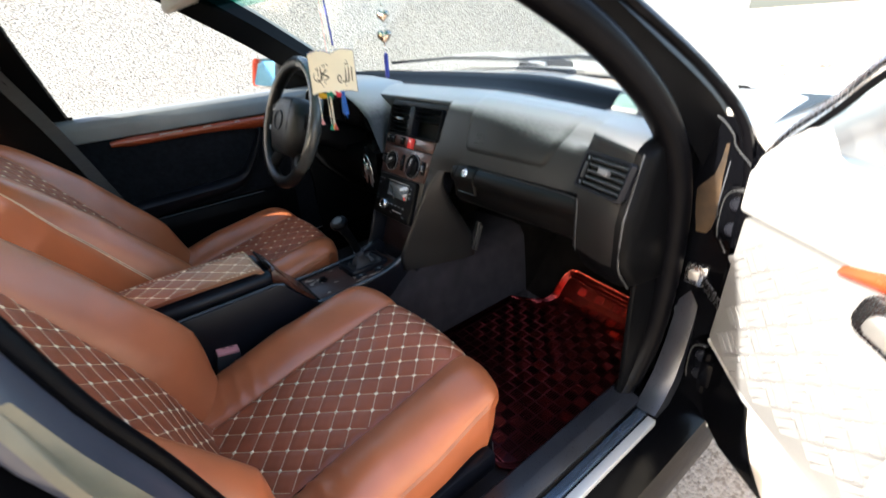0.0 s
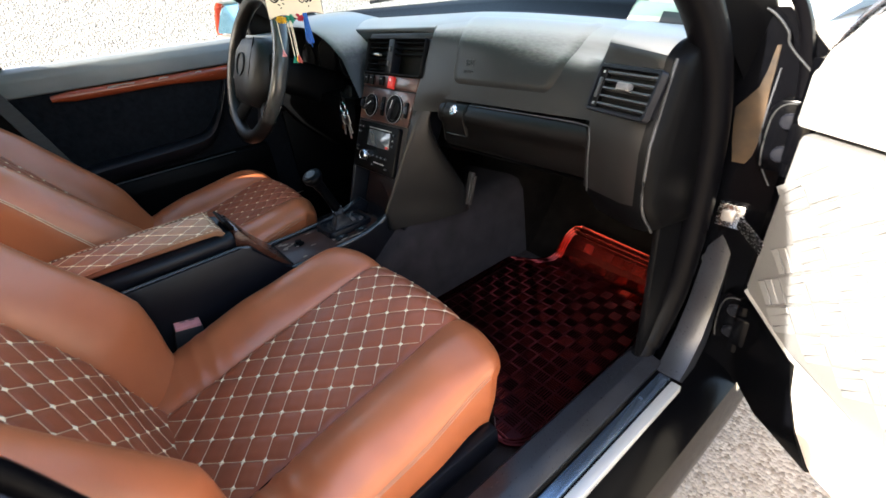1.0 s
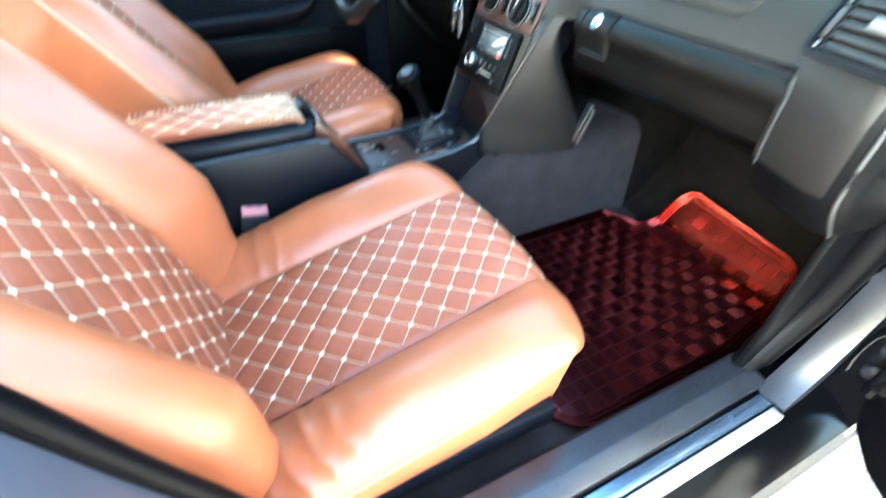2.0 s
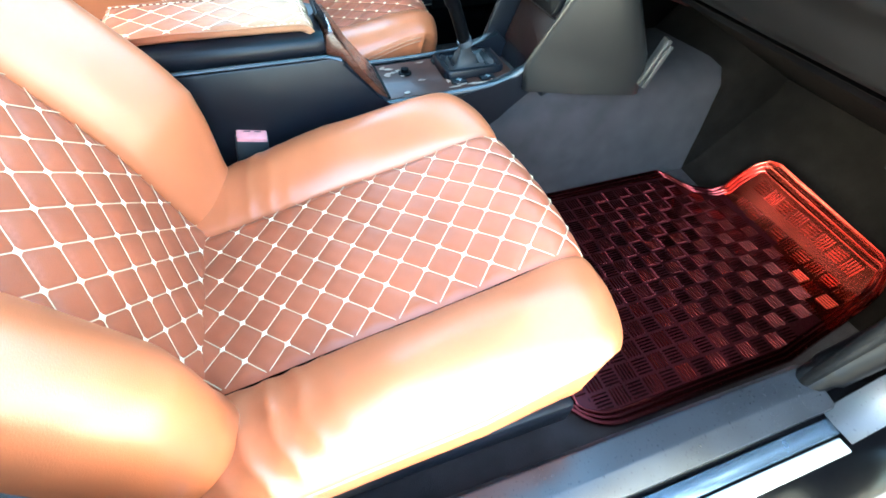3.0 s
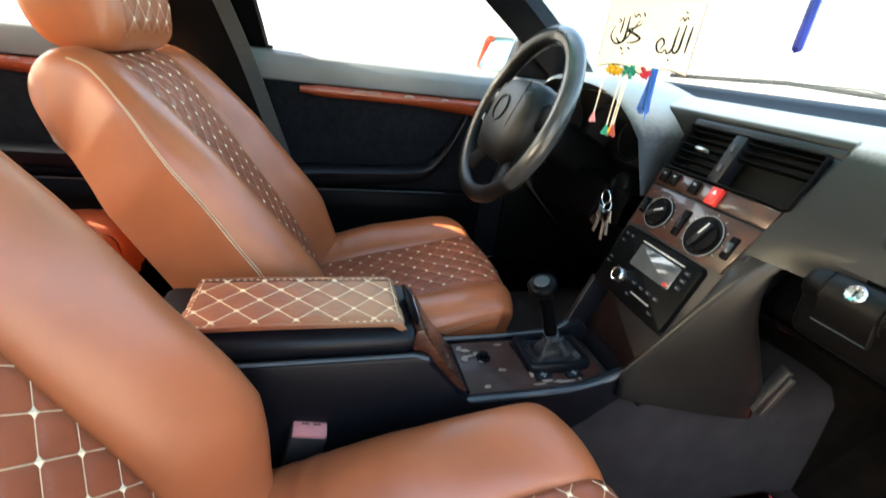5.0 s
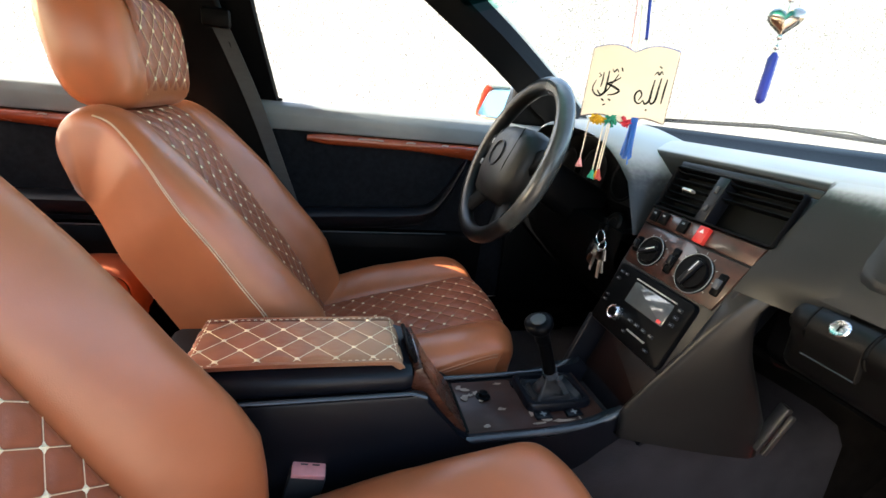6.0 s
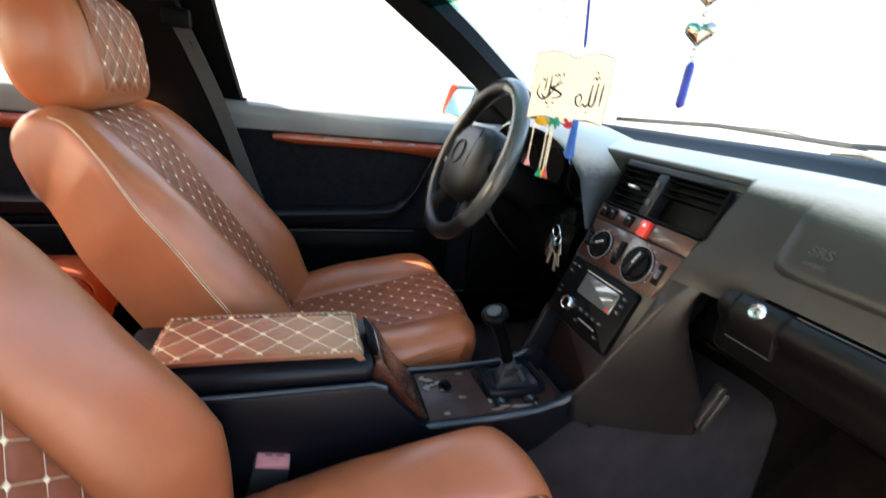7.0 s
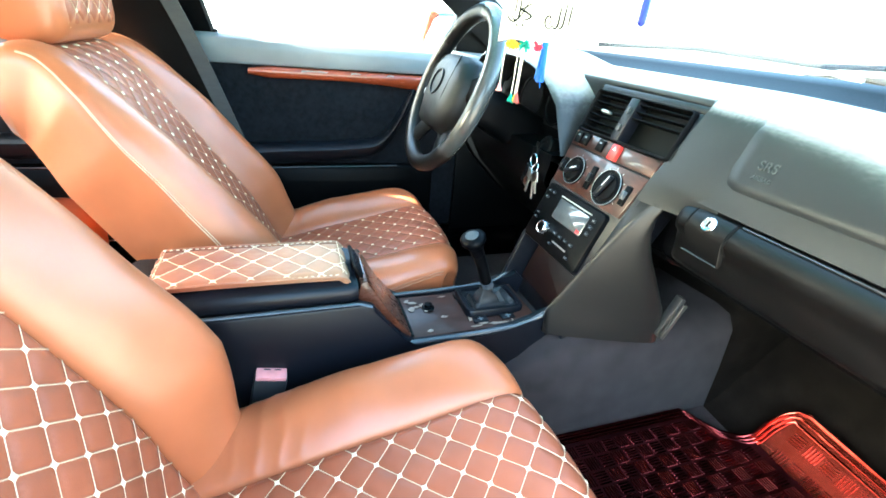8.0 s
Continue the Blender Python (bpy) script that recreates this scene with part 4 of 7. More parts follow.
tube(bm, smooth_line([(0.6935, y - 0.004, z) for y, z in end_row(0.692, dash_row(0.692))[10:17]], 4), 0.0022, 6)
part("end_glint", bm, BUCKLE, dash, "thin grey bead standing for the edge highlight", smooth=60)

# airbag cover, slightly proud and following the roll of the pad
bm = bmesh.new()
rows = []
for i in range(23):
    row = []
    for k in range(19):
        round_off = interp(k, [(14, 0.0), (16, 0.004), (17, 0.009), (18, 0.020)])
        x0, x1 = 0.239 + round_off, 0.545 - 0.045 * k / 18 - round_off
        x = x0 + (x1 - x0) * i / 22
        line = smooth_line([(x, y, z) for y, z in dash_row(x)[6:14]], 4)
        f = 9 + 16 * k / 18
        j = int(f)
        d = (line[j + 1] - line[j]).normalized()
        rise = -0.002 if k in (0, 18) or i in (0, 22) else 0.0026
        row.append(line[j].lerp(line[j + 1], f - j) + Vector((0, d.z, -d.y)) * rise)
    rows.append(row)
loft(bm, rows, False)
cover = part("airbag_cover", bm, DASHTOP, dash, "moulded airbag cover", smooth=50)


def lettering(body, size, m, material, parent, name="lettering", depth=0.0006, align="CENTER"):
    """Raised words, turned into a mesh."""
    cu = bpy.data.curves.new(name, "FONT")
    cu.body, cu.size, cu.extrude, cu.align_x, cu.align_y = body, size, depth, align, "CENTER"
    tmp = bpy.data.objects.new(name, cu)
    scene.collection.objects.link(tmp)
    me = bpy.data.meshes.new_from_object(tmp.evaluated_get(bpy.context.evaluated_depsgraph_get()))
    bpy.data.objects.remove(tmp)
    b = bmesh.new()
    b.from_mesh(me)
    b.transform(m)
    return part(name, b, material, parent, smooth=0)


fm = frame_at((0.291, 0.8455, 0.886), (1, 0, 0), (0, 0.37, 0.93))
lettering("SRS", 0.017, fm @ Matrix.Translation((0, 0.006, 0.0042)), BUCKLE, cover)
lettering("AIRBAG", 0.0078, fm @ Matrix.Translation((0, -0.010, 0.0036)), BUCKLE, cover)

# glovebox: a bull-nosed lid, undercut below, with a lift handle let into it
bm = bmesh.new()
prof = [(0.845, 0.8185), (0.832, 0.8190), (0.822, 0.8150), (0.8135, 0.804), (0.8105, 0.792), (0.8130, 0.783), (0.8200, 0.775), (0.8225, 0.760), (0.824, 0.735), (0.832, 0.725), (0.85, 0.722)]
loft(bm, [[(x, y + d, 0.77 + (z - 0.77) * k) for y, z in prof] for x, d, k in ((0.203, 0.022, 0.8), (0.206, 0.010, 0.94), (0.212, 0.003, 0.99), (0.222, 0, 1), (0.40, -0.002, 1), (0.575, 0, 1), (0.582, 0.001, 1), (0.588, 0.012, 0.98))], True)
gb = part("glovebox_lid", bm, LIDGREY, dash, "dark grey glovebox lid with rounded upper band", smooth=50)
# Grey line along the lid gap stands for its highlight.
bm = bmesh.new()
tube(bm, smooth_line([(0.305, 0.8240, 0.8185), (0.45, 0.8230, 0.8185), (0.566, 0.8200, 0.8175), (0.5855, 0.8125, 0.808), (0.5885, 0.8085, 0.76), (0.5885, 0.811, 0.715)], 6), 0.0013, 6)
part("lid_glint", bm, BUCKLE, gb, "thin grey line drawing the highlight on the lid edge", smooth=60)
bm = bmesh.new()
flap = [(0.834, 0.8205), (0.8210, 0.8170), (0.8115, 0.8045), (0.8080, 0.7915), (0.8120, 0.772), (0.8145, 0.7585), (0.8165, 0.7555), (0.8195, 0.758), (0.820, 0.785), (0.835, 0.80)]
loft(bm, [[(x, y + d, z) for y, z in flap] for x, d in ((0.2350, 0.002), (0.2362, 0), (0.2968, 0), (0.2980, 0.002))], True)
hd = part("glovebox_handle", bm, LIDGREY, gb, "dark grey lift handle with lock", smooth=45)
for x in (0.2335, 0.2995):
    bm = bmesh.new()
    tube(bm, smooth_line([(x, y - 0.0008, z) for y, z in prof[1:7]], 3), 0.0016, 6)
    part("handle_gap", bm, INK, hd)
# Grey tube draws the light caught by the flap's lower edge.
bm = bmesh.new()
tube(bm, [(0.2365, 0.8144, 0.7575), (0.2965, 0.8144, 0.7575)], 0.0011, 6)
part("handle_edge", bm, BUCKLE, hd, "grey line standing for the lit lower edge", smooth=60)
HM = frame_at((0.266, 0.8142, 0.8065), (1, 0, 0), (0, 0.50, 0.86))
bm = bmesh.new()
disc(bm, HM, [(0.0105, -0.004), (0.0105, 0.0020), (0.0090, 0.0032), (0.006, 0.0026), (0.001, 0.0026)], 22)
part("lock", bm, CHROME, hd, "round chrome key lock")
bm = bmesh.new()
box(bm, -0.0009, 0.0009, -0.0045, 0.0040, 0.0024, 0.0034, 0, 1, HM)
part("keyhole", bm, INK, hd)


def vent(parent, m, w, h, slats, label, split=0, backing=INK):
    """An air vent in the plane of m: a frame, slats, a tab, and a black sheet for the dark of the duct."""
    t = 0.0042 if split else 0.006
    bm = bmesh.new()
    outer, inner = round_rect(w, h, 0.006), round_rect(w - 2 * t, h - 2 * t, 0.004)
    loft(bm, [[m @ Vector((u, v, z)) for u, v in o] for o, z in ((outer, -0.004), (outer, 0.004), ([(u * 0.985, v * 0.97) for u, v in outer], 0.007), ([(u * 1.02, v * 1.03) for u, v in inner], 0.007), (inner, 0.003), (inner, -0.03))], True, False)
    fr = part("air_vent", bm, BLACK if split else SATIN, parent, label)
    bm = bmesh.new()
    bm.faces.new([bm.verts.new(m @ Vector((u, v, -0.028 if split else -0.004))) for u, v in inner])
    part("duct", bm, backing, fr)
    cells = [(-w / 2 + t + 0.013, w / 2 - t)] if not split else [(-w / 2 + t, split - 0.011), (split + 0.011, w / 2 - t)]
    for c0, c1 in cells:
        for i in range(slats):
            if split and c0 > split and i < slats - 3:
                continue
            v = -h / 2 + t + (h - 2 * t) * (i + 0.5) / slats
            bm = bmesh.new()
            thick = 0.0010 if split else 0.0017
            box(bm, c0, c1, -thick, thick, -0.010 if split else -0.0035, 0.002 if split else 0.005, 0.0007, 1, m @ Matrix.Translation((0, v, 0)) @ Matrix.Rotation(radians(-12), 4, "X"))
            part("slat", bm, BLACK if split else BUCKLE, fr)
    if split:
        bm = bmesh.new()
        box(bm, split - 0.011, split + 0.011, -h / 2 + t * 0.5, h / 2 - t * 0.5, -0.02, 0.006, 0.002, 2, m)
        part("divider", bm, SATIN, fr)
        for v in (0.016, -0.016):
            bm = bmesh.new()
            box(bm, split - 0.003, split + 0.003, v - 0.006, v + 0.006, 0.005, 0.010, 0.0012, 1, m)
            part("thumbwheel", bm, DULLSTEEL, fr)
    else:
        bm = bmesh.new()
        box(bm, -w / 2 + t, -w / 2 + t + 0.012, -h / 2 + t, h / 2 - t, -0.02, 0.004, 0.001, 1, m)
        side = part("side_strip", bm, BLACK, fr)
        bm = bmesh.new()
        box(bm, -w / 2 + t + 0.003, -w / 2 + t + 0.009, -0.014, 0.014, 0.002, 0.007, 0.002, 2, m)
        part("thumbwheel", bm, BUCKLE, side)
        for v in (-h / 2 + t + 0.005, h / 2 - t - 0.005):
            bm = bmesh.new()
            box(bm, -w / 2 + t + 0.004, -w / 2 + t + 0.008, v - 0.002, v + 0.002, 0.003, 0.0046, 0, 1, m)
            part("mark", bm, BELTRAIL, side)
    bm = bmesh.new()
    tx = -w * 0.27 if split else 0.004
    box(bm, tx - 0.011, tx + 0.011, 0.0, 0.005 if split else 0.011, 0.0, 0.012, 0.002, 2, m)
    part("tab", bm, STEEL if split else GREYSHELL, fr, "small slider tab")
    return fr


vent(dash, frame_at((0.636, 0.812, 0.873), (0.960, -0.278, 0), (0.10, 0.38, 0.91)), 0.115, 0.066, 5, "black side air vent with slats")

# centre stack: inclined panel with vents, burl fascia, radio
SM = frame_at((0.022, 0.7905, 0.755), (1, 0, 0), (0, 0.37, 0.93))
stack = thing("centre_stack", "centre stack with burl wood fascia, twin vents and heater knobs", "console", (0.02, 0.80, 0.55))
bm = bmesh.new()
ol = [(-0.124, 0.112), (0.125, 0.112), (0.112, 0.0), (0.098, -0.126), (-0.110, -0.126), (-0.118, 0.0)]
prism(bm, ol, "z", -0.09, -0.004, 0.004, SM)
prism(bm, [(-0.110, -0.120), (0.098, -0.120), (0.088, -0.25), (-0.105, -0.25)], "z", -0.12, -0.052, 0.002, SM)
prism(bm, [(-0.1215, -0.120), (-0.1085, -0.120), (-0.1025, -0.25), (-0.114, -0.25)], "z", -0.12, -0.004, 0.003, SM)
prism(bm, [(-0.120, 0.192), (-0.120, 0.205), (0.135, 0.205), (0.134, 0.192)], "z", -0.09, -0.004, 0.003, SM)
prism(bm, [(-0.124, 0.112), (-0.120, 0.192), (-0.111, 0.192), (-0.111, 0.112)], "z", -0.09, -0.004, 0.001, SM)
prism(bm, [(0.123, 0.112), (0.123, 0.192), (0.134, 0.192), (0.131, 0.112)], "z", -0.09, -0.004, 0.001, SM)
part("stack_body", bm, SATIN, stack, "black surround")
vent(stack, SM @ Matrix.Translation((0.006, 0.152, 0.0)), 0.238, 0.082, 6, "black twin centre air vent", split=-0.012)
bm = bmesh.new()
prism(bm, [(-0.117, 0.109), (0.117, 0.109), (0.1135, 0.081), (-0.115, 0.081)], "z", -0.006, 0.001, 0.001, SM)
f1 = part("switch_fascia", bm, WOOD, stack, "glossy burl wood switch strip")
for u, colour, w in ((-0.098, BLACK, 0.016), (-0.075, BLACK, 0.018), (-0.028, BLACK, 0.018)):
    bm = bmesh.new()
    box(bm, u - w / 2, u + w / 2, 0.085, 0.107, -0.002, 0.006, 0.0015, 2, SM)
    sw = part("rocker_switch", bm, colour, f1, "black rocker switch")
    bm = bmesh.new()
    box(bm, u - 0.003, u + 0.003, 0.099, 0.102, 0.0055, 0.0064, 0.0, 1, SM)
    part("symbol", bm, BELTRAIL, sw)
bm = bmesh.new()
box(bm, 0.006, 0.026, 0.080, 0.108, -0.002, 0.009, 0.002, 2, SM)
hz = part("hazard_switch", bm, REDPL, f1, "red hazard warning switch")
bm = bmesh.new()
prism(bm, [(0.012, 0.097), (0.020, 0.097), (0.016, 0.104)], "z", 0.008, 0.0094, 0, SM)
part("symbol", bm, WHITEPL, hz)
bm = bmesh.new()
prism(bm, [(-0.115, 0.077), (0.112, 0.077), (0.099, 0.001), (-0.110, 0.001)], "z", -0.006, 0.0, 0.001, SM)
f2 = part("heater_fascia", bm, WOOD, stack, "glossy burl wood heater panel")
for u, r in ((-0.062, 0.025), (0.040, 0.030)):
    c = SM @ Matrix.Translation((u, 0.036, 0))
    bm = bmesh.new()
    disc(bm, c, [(r + 0.003, 0.0), (r + 0.003, 0.003), (r + 0.001, 0.004), (r, 0.003), (r * 0.86, 0.003), (r * 0.82, 0.007), (r * 0.5, 0.0075)], 28)
    kn = part("heater_knob", bm, BLACK, f2, "black rotary heater knob")
    bm = bmesh.new()
    box(bm, -r * 0.16, r * 0.16, -r * 0.74, r * 0.74, 0.006, 0.014, 0.002, 2, c @ Matrix.Rotation(radians(-18 if u > 0 else -60), 4, "Z"))
    part("grip", bm, SATIN, kn)
    bm = bmesh.new()
    box(bm, -0.0008, 0.0008, 0, r * 0.7, 0.0136, 0.0146, 0, 1, c @ Matrix.Rotation(radians(-18 if u > 0 else -60), 4, "Z"))
    part("pointer", bm, WHITEPL, kn)
    bm = bmesh.new()
    tube(bm, [c @ Vector(((r + 0.0022) * math.cos(t), (r + 0.0022) * math.sin(t), 0.0034)) for t in [2 * math.pi * i / 32 for i in range(32)]], 0.0008, 5, 1, c.to_3x3() @ Vector((0, 0, 1)), closed=True)
    part("knob_ring", bm, BELTRAIL, kn, "worn grey ring")
    for a in range(-120, 121, 30):
        bm = bmesh.new()
        box(bm, -0.0008, 0.0008, r + 0.0045, r + 0.008, 0.0002, 0.0007, 0, 1, c @ Matrix.Rotation(radians(a), 4, "Z"))
        part("mark", bm, BELTRAIL, kn)
for u, h in ((-0.010, 0.046), (-0.100, 0.03), (0.088, 0.036)):
    bm = bmesh.new()
    box(bm, u - 0.007, u + 0.007, 0.038 - h / 2, 0.038 + h / 2, -0.004, 0.004, 0.003, 2, SM)
    sl = part("thumbwheel_slot", bm, BLACK, f2, "black upright slider")
    bm = bmesh.new()
    box(bm, u - 0.0045, u + 0.0045, 0.030, 0.046, 0.002, 0.0095, 0.002, 2, SM)
    # The right wheel is paler grey, standing for a highlight.
    part("wheel", bm, RAILGREY if u > 0.05 else SATIN, sl)
# ashtray front below the radio, its wood darkened for the shade of the recess
bm = bmesh.new()
prism(bm, round_rect(0.186, 0.090, 0.005), "z", -0.006, 0.0, 0.001, SM @ Matrix.Translation((-0.008, -0.172, -0.046)))
part("ashtray_front", bm, SHADEBURL, stack, "burl wood ashtray front, darkened for its recess")

# radio
radio = thing("car_radio", "black car radio with grey display and silver knob in the stack", "radio", (0.0, 0.755, 0.64))
RM = SM @ Matrix.Translation((-0.011, -0.063, 0.0))
bm = bmesh.new()
prism(bm, round_rect(0.186, 0.118, 0.009), "z", -0.02, 0.006, 0.003, RM)
part("radio_face", bm, BLACK, radio, "black plastic face")
bm = bmesh.new()
prism(bm, round_rect(0.096, 0.040, 0.003), "z", 0.0, 0.0072, 0.0008, RM @ Matrix.Translation((0.012, 0.022, 0)))
part("display", bm, SCREEN, radio, "grey reflective display")
bm = bmesh.new()
box(bm, -0.036, 0.062, 0.0455, 0.0475, 0.006, 0.0078, 0, 1, RM)
part("disc_slot", bm, STEEL, radio)
bm = bmesh.new()
disc(bm, RM @ Matrix.Translation((-0.035, -0.024, 0.006)), [(0.0135, 0.0), (0.0135, 0.010), (0.0115, 0.013), (0.009, 0.0122), (0.002, 0.0122)], 24)
kn = part("volume_knob", bm, CHROME, radio, "silver rimmed volume knob")
bm = bmesh.new()
disc(bm, RM @ Matrix.Translation((-0.035, -0.024, 0.0185)), [(0.0088, 0.0), (0.0085, 0.0012), (0.002, 0.0012)], 20)
part("knob_cap", bm, BLACK, kn)
for u, v, w, h in ((-0.078, 0.044, 0.010, 0.005), (-0.078, 0.030, 0.010, 0.005), (-0.064, 0.044, 0.008, 0.005), (0.074, 0.040, 0.010, 0.006), (0.074, 0.027, 0.010, 0.006), (0.074, 0.014, 0.010, 0.006), (-0.080, -0.006, 0.010, 0.004), (-0.080, -0.016, 0.010, 0.004), (0.000, -0.020, 0.012, 0.005), (0.018, -0.020, 0.012, 0.005), (0.036, -0.020, 0.012, 0.005), (0.054, -0.020, 0.012, 0.005), (0.000, -0.042, 0.010, 0.004), (0.060, -0.044, 0.012, 0.004)):
    bm = bmesh.new()
    box(bm, u - w / 2, u + w / 2, v - h / 2, v + h / 2, 0.004, 0.0085, 0.001, 1, RM)
    bt = part("button", bm, SATIN, radio)
    bm = bmesh.new()
    box(bm, u - w * 0.25, u + w * 0.25, v - 0.0008, v + 0.0008, 0.008, 0.0089, 0, 1, RM)
    part("mark", bm, BELTRAIL, bt)
bm = bmesh.new()
box(bm, 0.005, 0.050, -0.0365, -0.034, 0.005, 0.0078, 0, 1, RM)
part("port_slot", bm, STEEL, radio)
bm = bmesh.new()
box(bm, 0.046, 0.056, 0.004, 0.010, 0.005, 0.0082, 0.001, 1, RM)
part("red_button", bm, REDPL, radio, "small red button")

# stack flank: a narrow strip beside the fascia, a rounded ridge, then the cheek of the footwell
bm = bmesh.new()
rows = []
for i in range(19):
    v = 0.075 - 0.285 * i / 18
    edge = interp(v, [(-0.21, 0.082), (-0.126, 0.093), (0.0, 0.104), (0.08, 0.112)])
    ridge = interp(v, [(-0.21, 0.078), (-0.19, 0.081), (-0.064, 0.113), (0.026, 0.138), (0.075, 0.156)])
    sink = interp(v, [(-0.21, 0.0), (0.0, 0.0), (0.045, -0.006), (0.075, -0.016)])
    edge = min(edge, ridge - 0.014)
    row = [SM @ Vector((edge - 0.002, v, -0.05)), SM @ Vector((edge, v, -0.003)), SM @ Vector((edge + 0.003, v, sink)), SM @ Vector((ridge - 0.009, v, sink)), SM @ Vector((ridge - 0.003, v, sink - 0.0015)), SM @ Vector((ridge, v, sink - 0.007))]
    p = row[-1]
    deep = max(0.012, (interp(p.z, [(0.52, 0.924), (0.60, 0.911), (0.66, 0.876), (0.70, 0.852), (0.746, 0.831), (0.80, 0.824)]) - p.y) / 0.95)
    row += [p + Vector((0.33 * d + bulge, 0.95 * d, -0.10 * d)) for d, bulge in ((0.2 * deep, 0.003), (0.5 * deep, 0.005), (0.8 * deep, 0.004), (0.93 * deep, 0.001), (deep, -0.004))]
    row += [row[-1] + Vector((-0.012, 0.010, 0)), row[-1] + Vector((-0.06, 0.022, 0))]
    rows.append(row)
low = []
for p in rows[-1]:
    low.append(Vector((p.x, p.y + 0.004, 0.512)))
rows.append(low)
rows.append([p + Vector((-0.05, 0.0, -0.004)) for p in low])
loft(bm, rows, False)
part("stack_flank", bm, TAUPE, stack, "smooth taupe-grey plastic flank with a rounded ridge", smooth=70)
# dash shoulder running flush from the fascia to the passenger face
bm = bmesh.new()
rows = []
for i in range(13):
    v = 0.206 - 0.165 * i / 12
    a = SM @ Vector((interp(v, [(0.0, 0.104), (0.08, 0.113), (0.115, 0.121), (0.205, 0.140)]), v, 0.0))
    z = a.z + 0.004
    b = Vector((0.262, interp(z, [(0.75, 0.835), (0.818, 0.830), (0.824, 0.825), (0.86, 0.836), (0.895, 0.849), (0.915, 0.8555), (0.936, 0.8625), (0.95, 0.873), (0.961, 0.886)]), z))
    rows.append([a + Vector((-0.002, 0.03, 0))] + [a.lerp(b, t) for t in (0, 0.15, 0.3, 0.5, 0.7, 0.85, 1)])
first = rows[0]
rows.insert(0, [p + Vector((0, 0.012, 0.010)) for p in first])
rows.insert(0, [p + Vector((0, 0.035, 0.014)) for p in first])
rows.insert(0, [p + Vector((0, 0.09, 0.004)) for p in first])
loft(bm, rows, False)
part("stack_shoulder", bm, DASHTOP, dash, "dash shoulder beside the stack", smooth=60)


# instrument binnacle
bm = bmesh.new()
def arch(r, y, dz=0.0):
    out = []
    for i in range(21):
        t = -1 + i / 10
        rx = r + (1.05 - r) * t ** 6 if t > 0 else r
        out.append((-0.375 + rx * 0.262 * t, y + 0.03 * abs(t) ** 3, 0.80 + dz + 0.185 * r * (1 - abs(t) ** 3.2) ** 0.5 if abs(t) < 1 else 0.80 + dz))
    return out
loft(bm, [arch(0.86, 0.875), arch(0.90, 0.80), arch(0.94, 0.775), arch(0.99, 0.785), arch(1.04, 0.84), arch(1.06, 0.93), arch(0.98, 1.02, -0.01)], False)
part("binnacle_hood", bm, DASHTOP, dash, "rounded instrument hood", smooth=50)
bm = bmesh.new()
bm.faces.new([bm.verts.new(p) for p in arch(0.90, 0.872)])
cl = part("instrument_glass", bm, GLOSS, dash, "dark instrument panel behind glass")
for x in (-0.50, -0.375, -0.25):
    bm = bmesh.new()
    disc(bm, frame_at((x, 0.868, 0.875), (1, 0, 0), (0, 0.1, 1)), [(0.056 if x == -0.375 else 0.045, 0.0), (0.056 if x == -0.375 else 0.045, 0.002), (0.050 if x == -0.375 else 0.040, 0.002), (0.048 if x == -0.375 else 0.038, 0.0)], 28)
    part("dial", bm, BLACK, cl)
bm = bmesh.new()
loft(bm, [[(x, y, z) for y, z in ((0.87, 0.80), (0.80, 0.795), (0.79, 0.74), (0.84, 0.66), (0.95, 0.55), (1.1, 0.5))] for x in (-0.70, -0.5, -0.3, -0.12)], False)
part("knee_panel", bm, BLACK, dash, "black lower dash panel", smooth=50)

# ---- centre console and armrest ----
console = thing("centre_console", "black centre console with burl wood switch plate", "console", (0, 0.4, 0.30))
bm = bmesh.new()
side = [(0.785, 0.50), (0.735, 0.552), (0.70, 0.530), (0.66, 0.517), (0.60, 0.512), (0.47, 0.508), (0.445, 0.525), (0.395, 0.60), (0.375, 0.606), (-0.05, 0.603), (-0.12, 0.56), (-0.14, 0.32), (0.80, 0.32)]
for sgn in (-1, 1):
    x0, x1 = (0.062, 0.082) if sgn > 0 else (-0.092, -0.072)
    prism(bm, side, "x", x0, x1, 0.005)
box(bm, -0.08, 0.07, -0.12, 0.375, 0.34, 0.602, 0.006)
box(bm, -0.08, 0.07, 0.36, 0.80, 0.34, 0.49, 0.004)
part("console_body", bm, SATIN, console, "black satin vinyl console walls", smooth=40)
bm = bmesh.new()
prism(bm, [(0.470, 0.500), (0.470, 0.5125), (0.66, 0.5145), (0.72, 0.522), (0.72, 0.500)], "x", -0.070, 0.060, 0.001)
plate = part("switch_plate", bm, PLATEWOOD, console, "scratched glossy burl wood switch plate")
bm = bmesh.new()
prism(bm, [(0.372, 0.604), (0.376, 0.632), (0.388, 0.636), (0.425, 0.572), (0.468, 0.5165), (0.466, 0.505), (0.44, 0.52)], "x", -0.066, 0.057, 0.003)
part("ashtray_lid", bm, LIDWOOD, console, "sloping red-brown burl wood ashtray lid")
bm = bmesh.new()
box(bm, -0.067, 0.058, 0.4675, 0.4725, 0.505, 0.5155)
part("lid_gap", bm, INK, console)
bm = bmesh.new()
box(bm, -0.040, 0.040, -0.002, 0.004, -0.018, 0.018, 0.002, 2, Matrix.Translation((0.0, 0.376, 0.640)) @ Matrix.Rotation(radians(28), 4, "X"))
part("slotted_vent", bm, BLACK, console)
